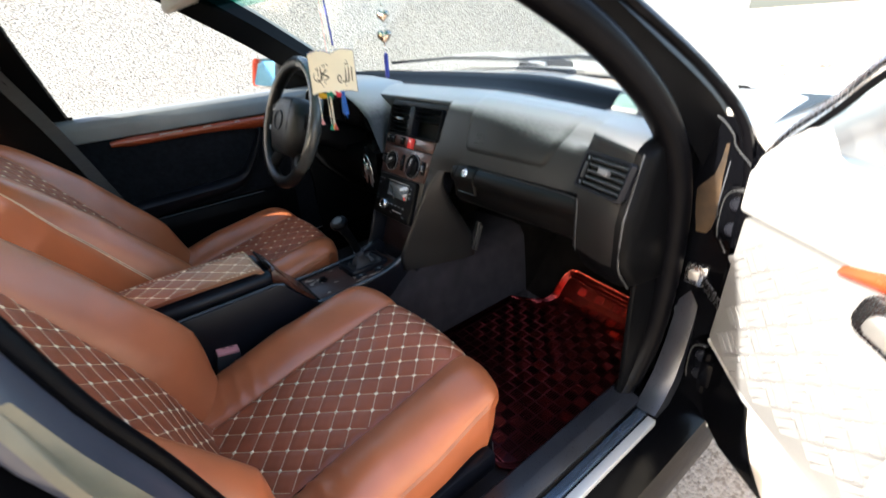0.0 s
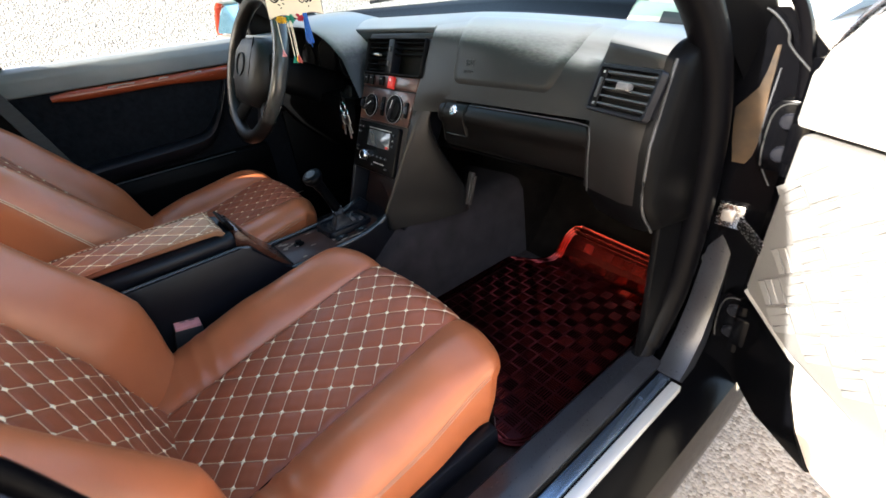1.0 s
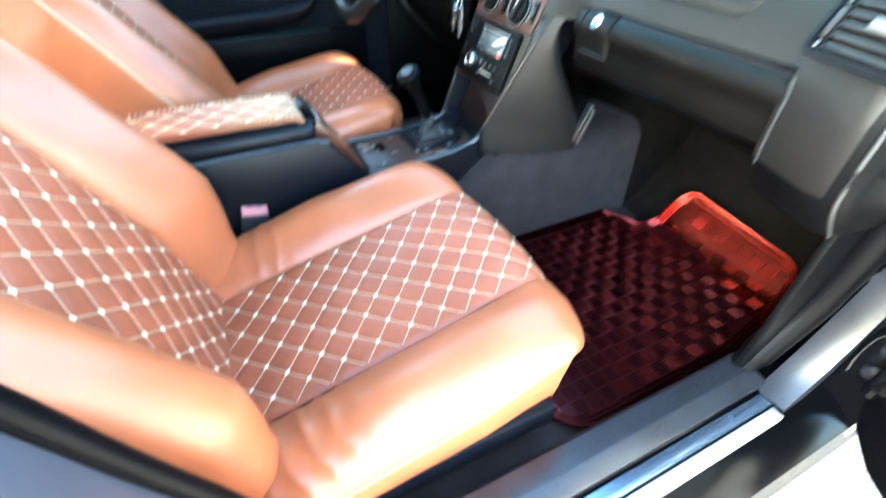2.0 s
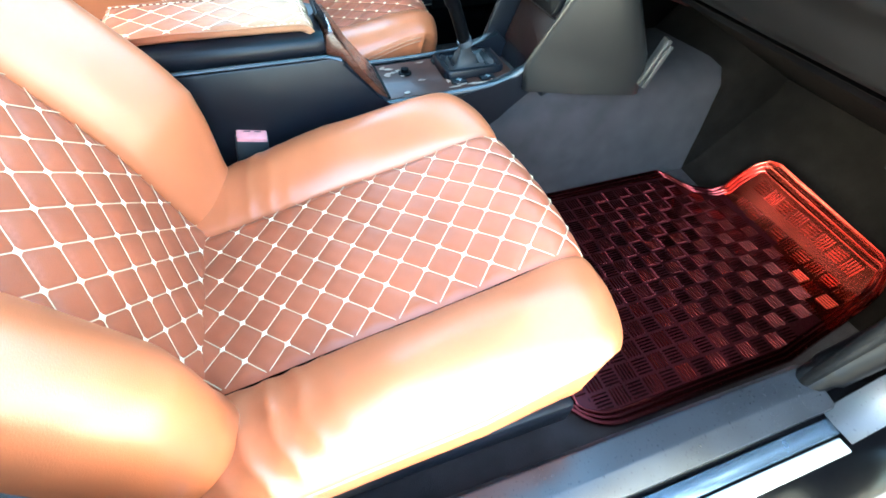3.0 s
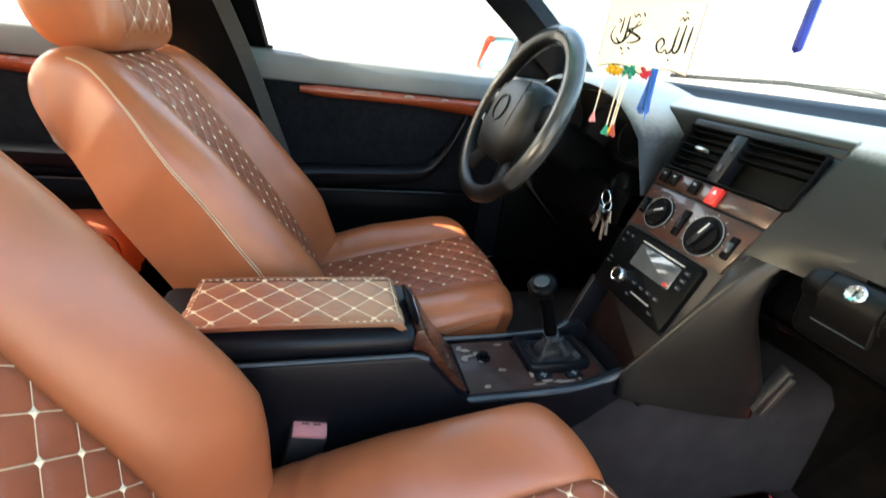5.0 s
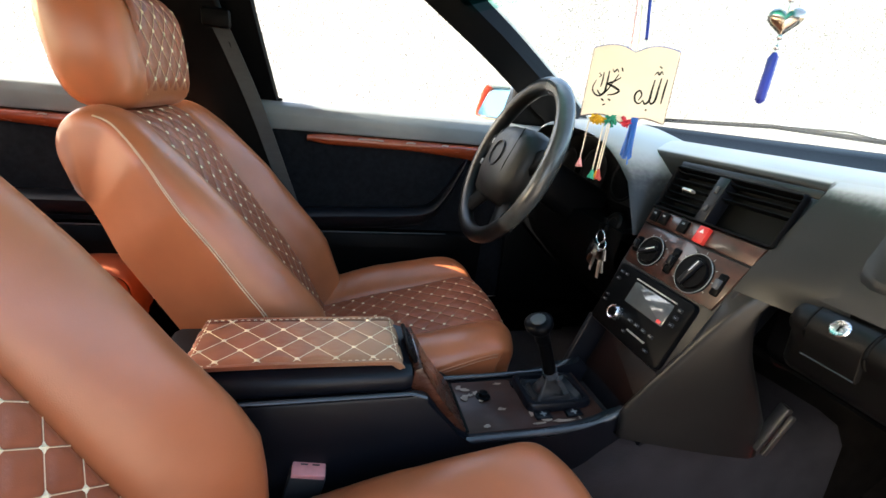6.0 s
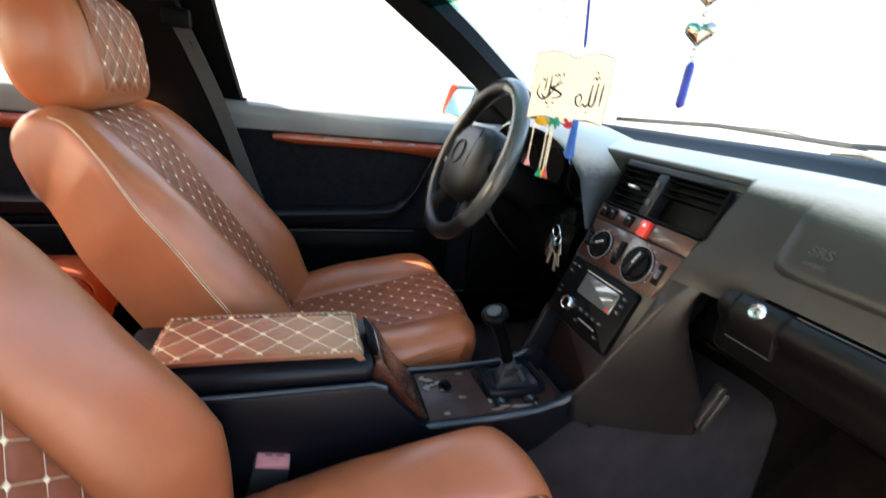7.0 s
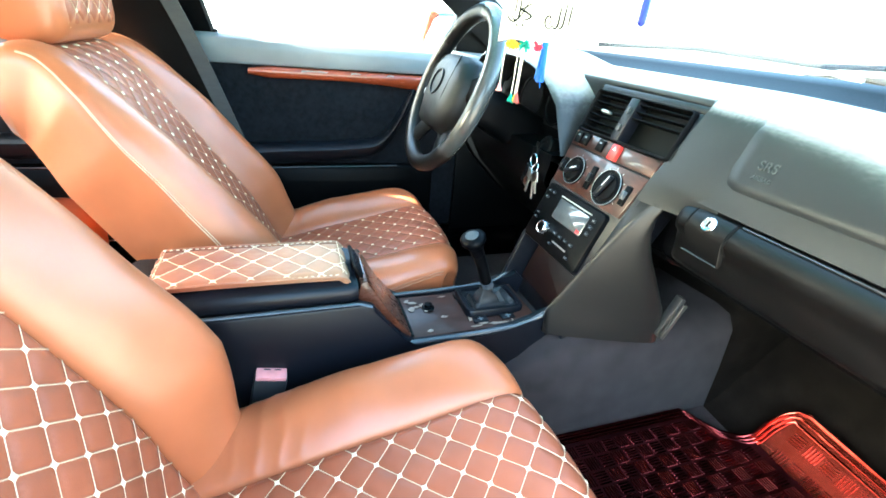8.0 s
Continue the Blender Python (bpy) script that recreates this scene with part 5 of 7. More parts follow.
for u in (-0.028, -0.014, 0.0, 0.014, 0.028):
    bm = bmesh.new()
    box(bm, u - 0.003, u + 0.003, 0.003, 0.006, -0.013, 0.013, 0.001, 1, Matrix.Translation((0.0, 0.376, 0.640)) @ Matrix.Rotation(radians(28), 4, "X"))
    part("bar", bm, SATIN, console)
for sgn in (-1, 1):
    x = 0.075 if sgn > 0 else -0.084
    bm = bmesh.new()
    tube(bm, smooth_line([(x, 0.462, 0.513), (x, 0.56, 0.515), (x, 0.66, 0.520), (x + 0.002, 0.70, 0.533), (x + 0.006 * sgn, 0.735, 0.556), (x + 0.012 * sgn, 0.752, 0.574)], 6), 0.0055 if sgn > 0 else 0.0042, 8)
    part("edge_rail", bm, RAILGREY, console, "polished grey edge rail", smooth=60)
# Pale grey of the welts stands for light reflected along the edge.
for sgn in (-1, 1):
    x = 0.0785 if sgn > 0 else -0.0885
    bm = bmesh.new()
    tube(bm, [(x, -0.06, 0.606), (x, 0.37, 0.6085), (x, 0.392, 0.600)], 0.0032, 6)
    part("top_welt", bm, RAILGREY, console, "thin welt, pale for the reflection along it", smooth=60)
# window switches and labels
def console_switch(x, y, w, h, name="rocker_switch"):
    bm = bmesh.new()
    box(bm, x - w / 2, x + w / 2, y - h / 2, y + h / 2, 0.511, 0.519, 0.002)
    o = part(name, bm, SATIN, plate, "worn grey rocker switch")
    bm = bmesh.new()
    box(bm, x - w * 0.34, x + w * 0.34, y - h * 0.05, y + h * 0.05, 0.5185, 0.5196)
    box(bm, x - w * 0.08, x + w * 0.08, y - h * 0.20, y + h * 0.20, 0.5185, 0.5195)
    part("symbol", bm, BELTRAIL, o)
for x, y in ((0.036, 0.61), (0.036, 0.668), (-0.052, 0.60), (-0.052, 0.655)):
    console_switch(x, y, 0.018, 0.030)
bm = bmesh.new()
disc(bm, Matrix.Translation((-0.025, 0.522, 0.512)), [(0.013, 0), (0.013, 0.003), (0.011, 0.004), (0.008, 0.004), (0.0075, 0.011), (0.003, 0.012)], 20)
part("mirror_knob", bm, BLACK, plate, "small black mirror adjuster knob")
rng = random.Random(12)
for x, y, w, h in ((-0.046, 0.495, 0.012, 0.022), (-0.030, 0.500, 0.010, 0.016), (-0.012, 0.515, 0.007, 0.012), (0.012, 0.545, 0.010, 0.020), (0.050, 0.505, 0.012, 0.012), (0.052, 0.640, 0.010, 0.050), (0.020, 0.615, 0.008, 0.010), (-0.056, 0.560, 0.008, 0.020), (-0.054, 0.484, 0.014, 0.016), (-0.024, 0.488, 0.016, 0.020), (-0.034, 0.512, 0.014, 0.014), (0.030, 0.592, 0.016, 0.012), (0.046, 0.612, 0.012, 0.020), (0.030, 0.690, 0.014, 0.014), (0.048, 0.678, 0.012, 0.022), (0.053, 0.598, 0.008, 0.030), (0.010, 0.700, 0.018, 0.010)):
    bm = bmesh.new()
    ring = []
    for k in range(11):
        t = 2 * math.pi * k / 11
        q = rng.uniform(0.45, 1.15)
        ring.append(bm.verts.new((x + w * 0.5 * q * math.cos(t), y + h * 0.5 * q * math.sin(t), 0.5142 + max(0, y - 0.47) * 0.0105)))
    bm.faces.new(ring)
    part("scuff", bm, SCUFF, plate, "pale worn scuff", smooth=0)

# gear lever
gear = thing("gear_lever", "worn black gear lever with leather gaiter on the console", "gear lever", (-0.02, 0.65, 0.515))
bm = bmesh.new()
GM = Matrix.Translation((-0.018, 0.648, 0.515))
ol, il = round_rect(0.092, 0.122, 0.014), round_rect(0.072, 0.102, 0.010)
loft(bm, [[GM @ Vector((u, v, z)) for u, v in o] for o, z in ((ol, 0.0), (ol, 0.012), ([(u * 0.96, v * 0.97) for u, v in ol], 0.015), ([(u * 1.03, v * 1.02) for u, v in il], 0.015), (il, 0.008))], True, False)
part("gaiter_frame", bm, SATIN, gear, "satin black gaiter frame")
bm = bmesh.new()
rings = []
top = Vector((-0.012, 0.635, 0.573))
for i, (k, z) in enumerate(((1.0, 0.522), (0.90, 0.528), (0.74, 0.520), (0.62, 0.530), (0.48, 0.524), (0.36, 0.540), (0.24, 0.545), (0.17, 0.572))):
    row = []
    for j, (u, v) in enumerate(round_rect(0.074, 0.104, 0.012, 3)):
        w = 0.004 * math.sin(j * 1.9 + i * 2.3)
        c = GM.translation.lerp(top, 1 - k)
        row.append((c.x + u * k, c.y + v * k, z + w * (0.3 if k > 0.9 else 1)))
    rings.append(row)
loft(bm, rings, True)
part("gaiter", bm, mat("black_soft_leather", (0.007, 0.007, 0.009), 0.5, scale=30, grain=800, bump=0.4), gear, "creased black leather gaiter", smooth=70)
bm = bmesh.new()
tube(bm, [(-0.012, 0.637, 0.565), (-0.006, 0.617, 0.615), (0.0, 0.600, 0.652)], [0.012, 0.0115, 0.012], 12)
part("shaft", bm, BLACK, gear)
bm = bmesh.new()
tube(bm, [(-0.0125, 0.639, 0.562), (-0.011, 0.634, 0.572)], [0.0145, 0.0135], 14)
part("collar", bm, RAILGREY, gear, "grey collar ring")
bm = bmesh.new()
kd = Vector((0.012, -0.036, 0.078)).normalized()
km = Matrix.Translation((-0.002, 0.606, 0.636)) @ kd.to_track_quat("Z", "Y").to_matrix().to_4x4()
disc(bm, km, [(0.011, 0), (0.013, 0.008), (0.013, 0.02), (0.018, 0.030), (0.0235, 0.039), (0.024, 0.047), (0.019, 0.0515), (0.004, 0.052)], 24)
kb = part("knob", bm, RUBBER, gear, "polished worn black knob", smooth=70)
bm = bmesh.new()
disc(bm, km @ Matrix.Translation((0, 0, 0.0525)), [(0.013, 0), (0.012, 0.0012), (0.002, 0.0014)], 20)
part("badge", bm, BUCKLE, kb, "worn grey shift badge")

# armrest
arm = thing("armrest", "worn tan quilted leather armrest lid on the console", "armrest", (0, 0.21, 0.60))
bm = bmesh.new()
ol = [(-0.072, 0.606), (-0.076, 0.620), (-0.072, 0.636), (0.062, 0.636), (0.069, 0.628), (0.072, 0.617), (0.066, 0.606)]
loft(bm, [[(x * k, y, 0.62 + (z - 0.62) * k) for x, z in ol] for y, k in ((0.03, 0.9), (0.038, 1.0), (0.36, 1.0), (0.372, 0.93))], True)
part("lid_base", bm, SATIN, arm, "black vinyl lid edge", smooth=50)
ap = Pad(-0.003, [(0.070, 0.640), (0.074, 0.651), (0.09, 0.654), (0.2, 0.655), (0.33, 0.653), (0.352, 0.650), (0.360, 0.640)], [(0, 0.066), (1, 0.066)], [(0, 0.0), (1, 0.0)], [(0, 0.016), (1, 0.016)], insert=0.060)
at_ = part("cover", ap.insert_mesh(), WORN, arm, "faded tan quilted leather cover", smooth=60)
part("stitching", ap.thread_mesh(0.004, ap.length - 0.004, 0.002), THREAD, at_, "cream diamond stitch lines", smooth=0)
tagged(part("knot_work", ap.knot_mesh(0.004, ap.length - 0.004, 0.002), THREAD, at_, "cream stitched knots", smooth=0), kind="stuff")
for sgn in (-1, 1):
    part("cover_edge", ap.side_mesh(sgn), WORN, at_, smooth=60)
bm = bmesh.new()
for sgn in (-1, 1):
    pts = [(sgn * 0.0605 - 0.003, 0.076 + 0.28 * i / 60, 0.6535) for i in range(61)]
    for i in range(0, 58, 2):
        tube(bm, [pts[i], pts[i + 1]], 0.0008, 4)
for y in (0.080, 0.350):
    pts = [(-0.060 + 0.116 * i / 26, y, 0.6545) for i in range(27)]
    for i in range(0, 25, 2):
        tube(bm, [pts[i], pts[i + 1]], 0.0008, 4)
part("edge_stitching", bm, THREAD, at_, smooth=0)

# seat belt buckle of the passenger seat
bk = thing("seat_belt_buckle", "black seat belt buckle with faded pink release button", "buckle", (0.085, 0.215, 0.36))
BM = Matrix.Translation((0.083, 0.222, 0.458)) @ Matrix.Rotation(radians(-12), 4, "X") @ Matrix.Rotation(radians(8), 4, "Y")
bm = bmesh.new()
box(bm, -0.014, 0.014, -0.025, 0.025, -0.045, 0.042, 0.004, 2, BM)
part("buckle_body", bm, BUCKLE, bk, "scuffed dark grey buckle body")
bm = bmesh.new()
box(bm, -0.0125, 0.0125, -0.023, 0.023, 0.038, 0.048, 0.002, 2, BM)
rb_ = part("release_button", bm, PINK, bk, "faded pink release button")
for v in (-0.012, 0.004):
    bm = bmesh.new()
    box(bm, -0.0055, -0.0035, v, v + 0.010, 0.0470, 0.0485, 0, 1, BM)
    part("press_mark", bm, BUCKLE, rb_)
bm = bmesh.new()
tube(bm, [BM @ Vector((0, 0, -0.03)), (0.09, 0.20, 0.33)], 0.011, 6)
part("stalk", bm, BELT, bk)

# ---- steering ----
wheel = thing("steering_wheel", "worn black leather steering wheel with large centre pad", "steering wheel", (-0.37, 0.65, 0.888))
WC = Vector((-0.372, 0.648, 0.886))
tilt = 0.389
wu, wv = Vector((1, 0, 0)), Vector((0, math.sin(tilt), math.cos(tilt)))
wn_ = wu.cross(wv)
WM = frame_at(WC, wu, wv)
bm = bmesh.new()
ring = [WM @ Vector((0.184 * math.cos(2 * math.pi * i / 64), 0.184 * math.sin(2 * math.pi * i / 64), 0)) for i in range(64)]
tube(bm, ring, 0.0195, 12, 1.0, wn_, closed=True)
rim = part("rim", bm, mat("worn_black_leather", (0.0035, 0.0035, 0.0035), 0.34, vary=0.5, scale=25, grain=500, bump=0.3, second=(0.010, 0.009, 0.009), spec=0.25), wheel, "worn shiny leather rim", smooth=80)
rim.data.materials.append(mat("pale_glossy_leather", (0.058, 0.060, 0.058), 0.22, vary=0.5, scale=22, grain=500, bump=0.1, second=(0.035, 0.033, 0.030)))
# The rim turns paler and glossier over its upper right arc.
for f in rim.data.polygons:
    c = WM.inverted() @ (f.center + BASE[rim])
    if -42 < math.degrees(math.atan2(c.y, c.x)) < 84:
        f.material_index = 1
for a in range(0, 360, 30):
    bm = bmesh.new()
    r0 = Vector((0.184 * math.cos(radians(a)), 0.184 * math.sin(radians(a)), 0))
    if a in (60, 120, 180, 240, 0, 300):
        seam = []
        for k in range(9):
            q = math.pi * (k / 8 - 0.5)
            rad = Vector((math.cos(radians(a)), math.sin(radians(a)), 0))
            seam.append(WM @ (r0 - rad * 0.0177 * math.cos(q) + Vector((0, 0, 0.0177 * math.sin(q)))))
        tube(bm, seam, 0.0009, 5)
        part("rim_seam", bm, BLACK, rim)
    else:
        bm.free()
bm = bmesh.new()
hub = [(-0.092, 0.066), (-0.055, 0.080), (0.055, 0.080), (0.092, 0.066), (0.110, 0.02), (0.104, -0.045), (0.074, -0.100), (-0.074, -0.100), (-0.104, -0.045), (-0.110, 0.02)]
loft(bm, [[WM @ Vector((u * k, v * k, z)) for u, v in hub] for k, z in ((1.0, -0.035), (1.02, -0.012), (0.97, 0.010), (0.86, 0.024), (0.6, 0.034), (0.2, 0.037))], True)
PADGREY = mat("brown_grey_wheel_vinyl", (0.0085, 0.0076, 0.0071), 0.45, vary=0.2, scale=20, grain=1200, bump=0.25, depth=0.0005, spec=0.3)
hubp = part("airbag_pad", bm, PADGREY, wheel, "large brown-grey airbag centre pad", smooth=50)
for seam in ([(0.050, 0.074), (0.062, 0.03), (0.060, -0.03), (0.045, -0.09)], [(-0.050, 0.074), (-0.062, 0.03), (-0.060, -0.03), (-0.045, -0.09)], [(0.0, -0.026), (0.0, -0.085)]):
    bm = bmesh.new()
    tube(bm, smooth_line([WM @ Vector((u, v, 0.0360 - 0.40 * max(0.0, max(abs(u) / 0.110, abs(v) / 0.095) - 0.30) ** 2 * 0.12)) for u, v in seam], 4), 0.0013, 6)
    part("pad_seam", bm, INK, hubp)
for u, v in ((-0.128, 0.030), (-0.138, -0.028)):
    bm = bmesh.new()
    box(bm, u - 0.005, u + 0.005, v - 0.008, v + 0.008, 0.000, 0.012, 0.002, 2, WM)
    part("horn_button", bm, BELTRAIL, wheel, "small pale horn button")
bm = bmesh.new()
em = [WM @ Vector((0.0 + 0.029 * math.cos(t), 0.004 + 0.029 * math.sin(t), 0.0385)) for t in [2 * math.pi * i / 28 for i in range(28)]]
tube(bm, em, 0.0021, 6, 1.0, wn_, closed=True)
part("emblem_ring", bm, SATIN, hubp)
for a in (10, 170, 235, 305):
    bm = bmesh.new()
    d = Vector((math.cos(radians(a)), math.sin(radians(a)), 0))
    e = Vector((-d.y, d.x, 0))
    w0_, w1_ = 0.042, 0.027
    loft(bm, [[WM @ (d * r + e * w * s + Vector((0, 0, z + h))) for s, h in ((-1, 0), (-0.6, 0.010), (0.6, 0.010), (1, 0), (0.5, -0.012), (-0.5, -0.012))] for r, w, z in ((0.07, w0_, -0.012), (0.12, w1_, -0.010), (0.178, w1_ * 1.15, -0.002))], True)
    part("spoke", bm, BLACK, wheel, smooth=50)
column = thing("steering_column", "black steering column shroud with stalk and ignition lock", "steering column", (-0.37, 0.75, 0.80))
bm = bmesh.new()
loft(bm, [[WM @ Vector((u * k, v * k - o, z)) for u, v in round_rect(0.11, 0.10, 0.03)] for k, z, o in ((0.7, -0.03, 0.0), (0.95, -0.05, 0.0), (1.0, -0.12, 0.0), (1.1, -0.24, 0.01))], True)
part("shroud", bm, BLACK, column, smooth=50)
bm = bmesh.new()
tube(bm, [WM @ Vector((-0.05, 0.01, -0.05)), WM @ Vector((-0.13, 0.015, -0.045)), WM @ Vector((-0.185, 0.02, -0.04))], [0.007, 0.006, 0.008], 8)
part("indicator_stalk", bm, BLACK, column)
bm = bmesh.new()
disc(bm, frame_at((-0.175, 0.812, 0.802), (1, 0, 0), (0, 0.35, 0.93)), [(0.024, -0.06), (0.024, 0.0), (0.020, 0.004), (0.012, 0.004), (0.010, 0.002), (0.002, 0.002)], 20)
part("ignition_lock", bm, BLACK, column)

keys = thing("key_bunch", "bunch of steel keys hanging from the ignition lock", "keys", (-0.172, 0.80, 0.72))
bm = bmesh.new()
box(bm, -0.180, -0.170, 0.792, 0.795, 0.775, 0.812, 0.001)
box(bm, -0.187, -0.163, 0.788, 0.797, 0.782, 0.800, 0.003)
part("ignition_key", bm, BLACK, keys)
bm = bmesh.new()
tube(bm, [(-0.172 + 0.014 * math.cos(t), 0.788, 0.772 + 0.014 * math.sin(t)) for t in [2 * math.pi * i / 20 for i in range(20)]], 0.0012, 6, 1, (0, 1, 0), closed=True)
part("key_ring", bm, CHROME, keys)
bm = bmesh.new()
tube(bm, [(-0.158 + 0.010 * math.cos(t), 0.786 + 0.004 * math.sin(t), 0.757 + 0.011 * math.sin(t)) for t in [2 * math.pi * i / 20 for i in range(20)]], 0.0012, 6, 1, (0, 1, 0), closed=True)
part("key_ring", bm, CHROME, keys)
for x, a, mt, ln in ((-0.168, 14, STEEL, 0.036), (-0.156, -6, STEEL, 0.042), (-0.150, -16, STEEL, 0.028)):
    bm = bmesh.new()
    KM = Matrix.Translation((x, 0.784, 0.748)) @ Matrix.Rotation(radians(a), 4, "Y")
    box(bm, -0.012, 0.012, -0.0012, 0.0012, -0.019, 0.004, 0.0008, 1, KM)
    box(bm, -0.0042, 0.0042, -0.0009, 0.0009, -0.016 - ln, -0.014, 0.0005, 1, KM)
    for k in range(4):
        box(bm, 0.003, 0.0045, -0.0008, 0.0008, -0.024 - k * 0.006, -0.021 - k * 0.006, 0, 1, KM)
    part("key", bm, mt, keys)
bm = bmesh.new()
box(bm, -0.014, 0.014, -0.004, 0.004, -0.055, -0.002, 0.004, 2, Matrix.Translation((-0.184, 0.790, 0.760)) @ Matrix.Rotation(radians(20), 4, "Y"))
part("key_fob", bm, GLOSS, keys, "black plastic key fob")

# ---- driver door, rear door, belts ----
def door_panel(sgn, y0, y1, name, label, wy0, wy1, front):
    d = thing(name, label, "car door", (sgn * 0.75, (y0 + y1) / 2, 0.35))
    def X(x):
        return sgn * x
    def bx(b, x0, x1, *r):
        box(b, min(X(x0), X(x1)), max(X(x0), X(x1)), *r)
    bm = bmesh.new()
    bx(bm, 0.735, 0.83, y0, y1, 0.30, 0.93, 0.02)
    part("door_shell", bm, CHAMPAGNE, d, "pale champagne outer skin")
    bm = bmesh.new()
    bx(bm, 0.712, 0.745, y0 + 0.005, y1 - 0.005, 0.38, 0.905, 0.006)
    part("door_card", bm, FABRIC, d, "black patterned cloth door card")
    bm = bmesh.new()
    prism(bm, [(X(0.700), 0.884), (X(0.698), 0.925), (X(0.704), 0.945), (X(0.718), 0.955), (X(0.775), 0.955), (X(0.775), 0.884)], "y", y0, y1, 0.004)
    part("belt_rail", bm, BELTRAIL, d, "blue-grey vinyl belt rail", smooth=50)
    bm = bmesh.new()
    rows = []
    for i in range(13):
        y = wy0 + (wy1 - wy0) * i / 12
        k = 1.0 if 0 < i < 12 else 0.5
        f = i / 12
        lo = (0.016 + 0.036 * max(0, f - 0.45) ** 1.3 * 2) * k
        hi = (0.015 - 0.004 * f) * k
        zc = 0.868
        rows.append([(X(0.712), y, zc - lo), (X(0.698), y, zc - lo * 0.9), (X(0.691), y, zc - lo * 0.4), (X(0.689), y, zc + 0.003 * k), (X(0.693), y, zc + hi * 0.75), (X(0.712), y, zc + hi)])
    loft(bm, rows, True)
    ws_ = part("wood_strip", bm, DOORWOOD, d, "glossy red-brown wood strip", smooth=60)
    for f, ln in ((0.22, 0.075), (0.44, 0.03), (0.61, 0.022)):
        bm = bmesh.new()
        y = wy0 + (wy1 - wy0) * f
        prism(bm, [(y, 0.8725), (y + 0.004, 0.8775), (y + ln * 0.6, 0.8785), (y + ln, 0.8765), (y + ln * 0.9, 0.8735), (y + ln * 0.4, 0.8745)], "x", X(0.6905) - 0.001, X(0.6905) + 0.001)
        part("chip", bm, SCUFF, ws_, "pale chipped lacquer", smooth=0)
    # armrest with pull handle rising at its front
    bm = bmesh.new()
    if front:
        line = [(0.10, 0.668), (0.30, 0.676), (0.46, 0.682), (0.535, 0.695), (0.585, 0.745), (0.625, 0.81), (0.650, 0.856)]
    else:
        line = [(y0 + 0.06, 0.690), (-0.45, 0.690), (-0.2, 0.690), (-0.13, 0.692), (-0.115, 0.74), (-0.105, 0.80), (-0.10, 0.84)]
    pts = smooth_line([(0, y, z) for y, z in line], 6)
    rows = []
    for i, p in enumerate(pts):
        f = i / (len(pts) - 1)
        out = 0.052 * (1 - max(0, (f - 0.55) / 0.45) ** 1.5) + 0.012
        h = 0.029 * (1 - 0.5 * f)
        rows.append([(X(0.715), p.y, p.z), (X(0.715 - out * 0.7), p.y, p.z + 0.002), (X(0.715 - out), p.y, p.z - h * 0.5), (X(0.715 - out * 0.9), p.y, p.z - h * 1.6), (X(0.715), p.y + 0.004, p.z - h * 2.6)])
    loft(bm, rows, True)
    part("door_armrest", bm, SATIN, d, "black vinyl armrest and pull handle", smooth=60)
    bm = bmesh.new()
    ya, yb_ = (0.12, 0.50) if front else (y0 + 0.1, -0.18)
    prism(bm, [(X(0.715), 0.40), (X(0.690), 0.42), (X(0.684), 0.56), (X(0.690), 0.602), (X(0.715), 0.612)], "y", ya, yb_ + (0.22 if front else 0.05), 0.004)
    pk = part("door_pocket", bm, BLACK, d, "black lower pocket", smooth=50)
    bm = bmesh.new()
    tube(bm, [(X(0.6895), ya + 0.01, 0.603), (X(0.6895), yb_ + (0.10 if front else 0.04), 0.607)], 0.0022, 6)
    part("pocket_seam", bm, RAILGREY, pk, "grey welt along the pocket")
    bm = bmesh.new()
    disc(bm, frame_at((X(0.7165), y0 + 0.055, 0.9555), (1, 0, 0), (0, 1, 0)), [(0.006, 0), (0.006, 0.006), (0.003, 0.008)], 12)
    part("lock_pin", bm, BLACK, d)
    # upper window frame rail, made extra thick to keep sun off the front seats
    bm = bmesh.new()
    if not front:
        tube(bm, smooth_line([(X(0.625), y1 - 0.01, 1.315), (X(0.622), (y0 + y1) / 2, 1.320), (X(0.622), y0 + 0.2, 1.315), (X(0.66), y0 + 0.02, 1.21)], 5), 0.042, 8)
        part("window_frame", bm, BLACK, d, "black upper window frame, thickened to block sun", smooth=60)
    else:
        bm.free()
    return d


ddoor = door_panel(-1, 0.06, 0.985, "driver_door", "champagne driver door with cloth card, wood strip and closed window", 0.185, 0.80, True)
rdoor = door_panel(-1, -0.95, -0.06, "rear_door", "champagne rear door with black cloth card and closed window", -0.85, -0.16, False)
rrdoor = door_panel(1, -0.95, -0.06, "rear_door", "champagne closed rear door beside the open doorway", -0.85, -0.16, False)


def pane(parent, sgn, outline):
    bm = bmesh.new()
    bm.faces.new([bm.verts.new((sgn * (0.745 - (z - 0.95) * 0.36), y, z)) for y, z in outline])
    part("window_pane", bm, CLEAR, parent, "clear side window glass")


pane(ddoor, -1, [(0.10, 0.95), (0.795, 0.95), (0.78, 1.05), (0.70, 1.13), (0.52, 1.25), (0.36, 1.33), (0.03, 1.36), (0.06, 1.15)])
pane(rdoor, -1, [(-0.90, 0.95), (-0.07, 0.95), (-0.11, 1.35), (-0.75, 1.36), (-0.95, 1.2)])
pane(rrdoor, 1, [(-0.90, 0.95), (-0.07, 0.95), (-0.11, 1.35), (-0.75, 1.36), (-0.95, 1.2)])
# window surround and quarter corner of the driver door
bm = bmesh.new()
line = [(0.10, 0.955), (0.06, 1.15), (0.03, 1.335)]
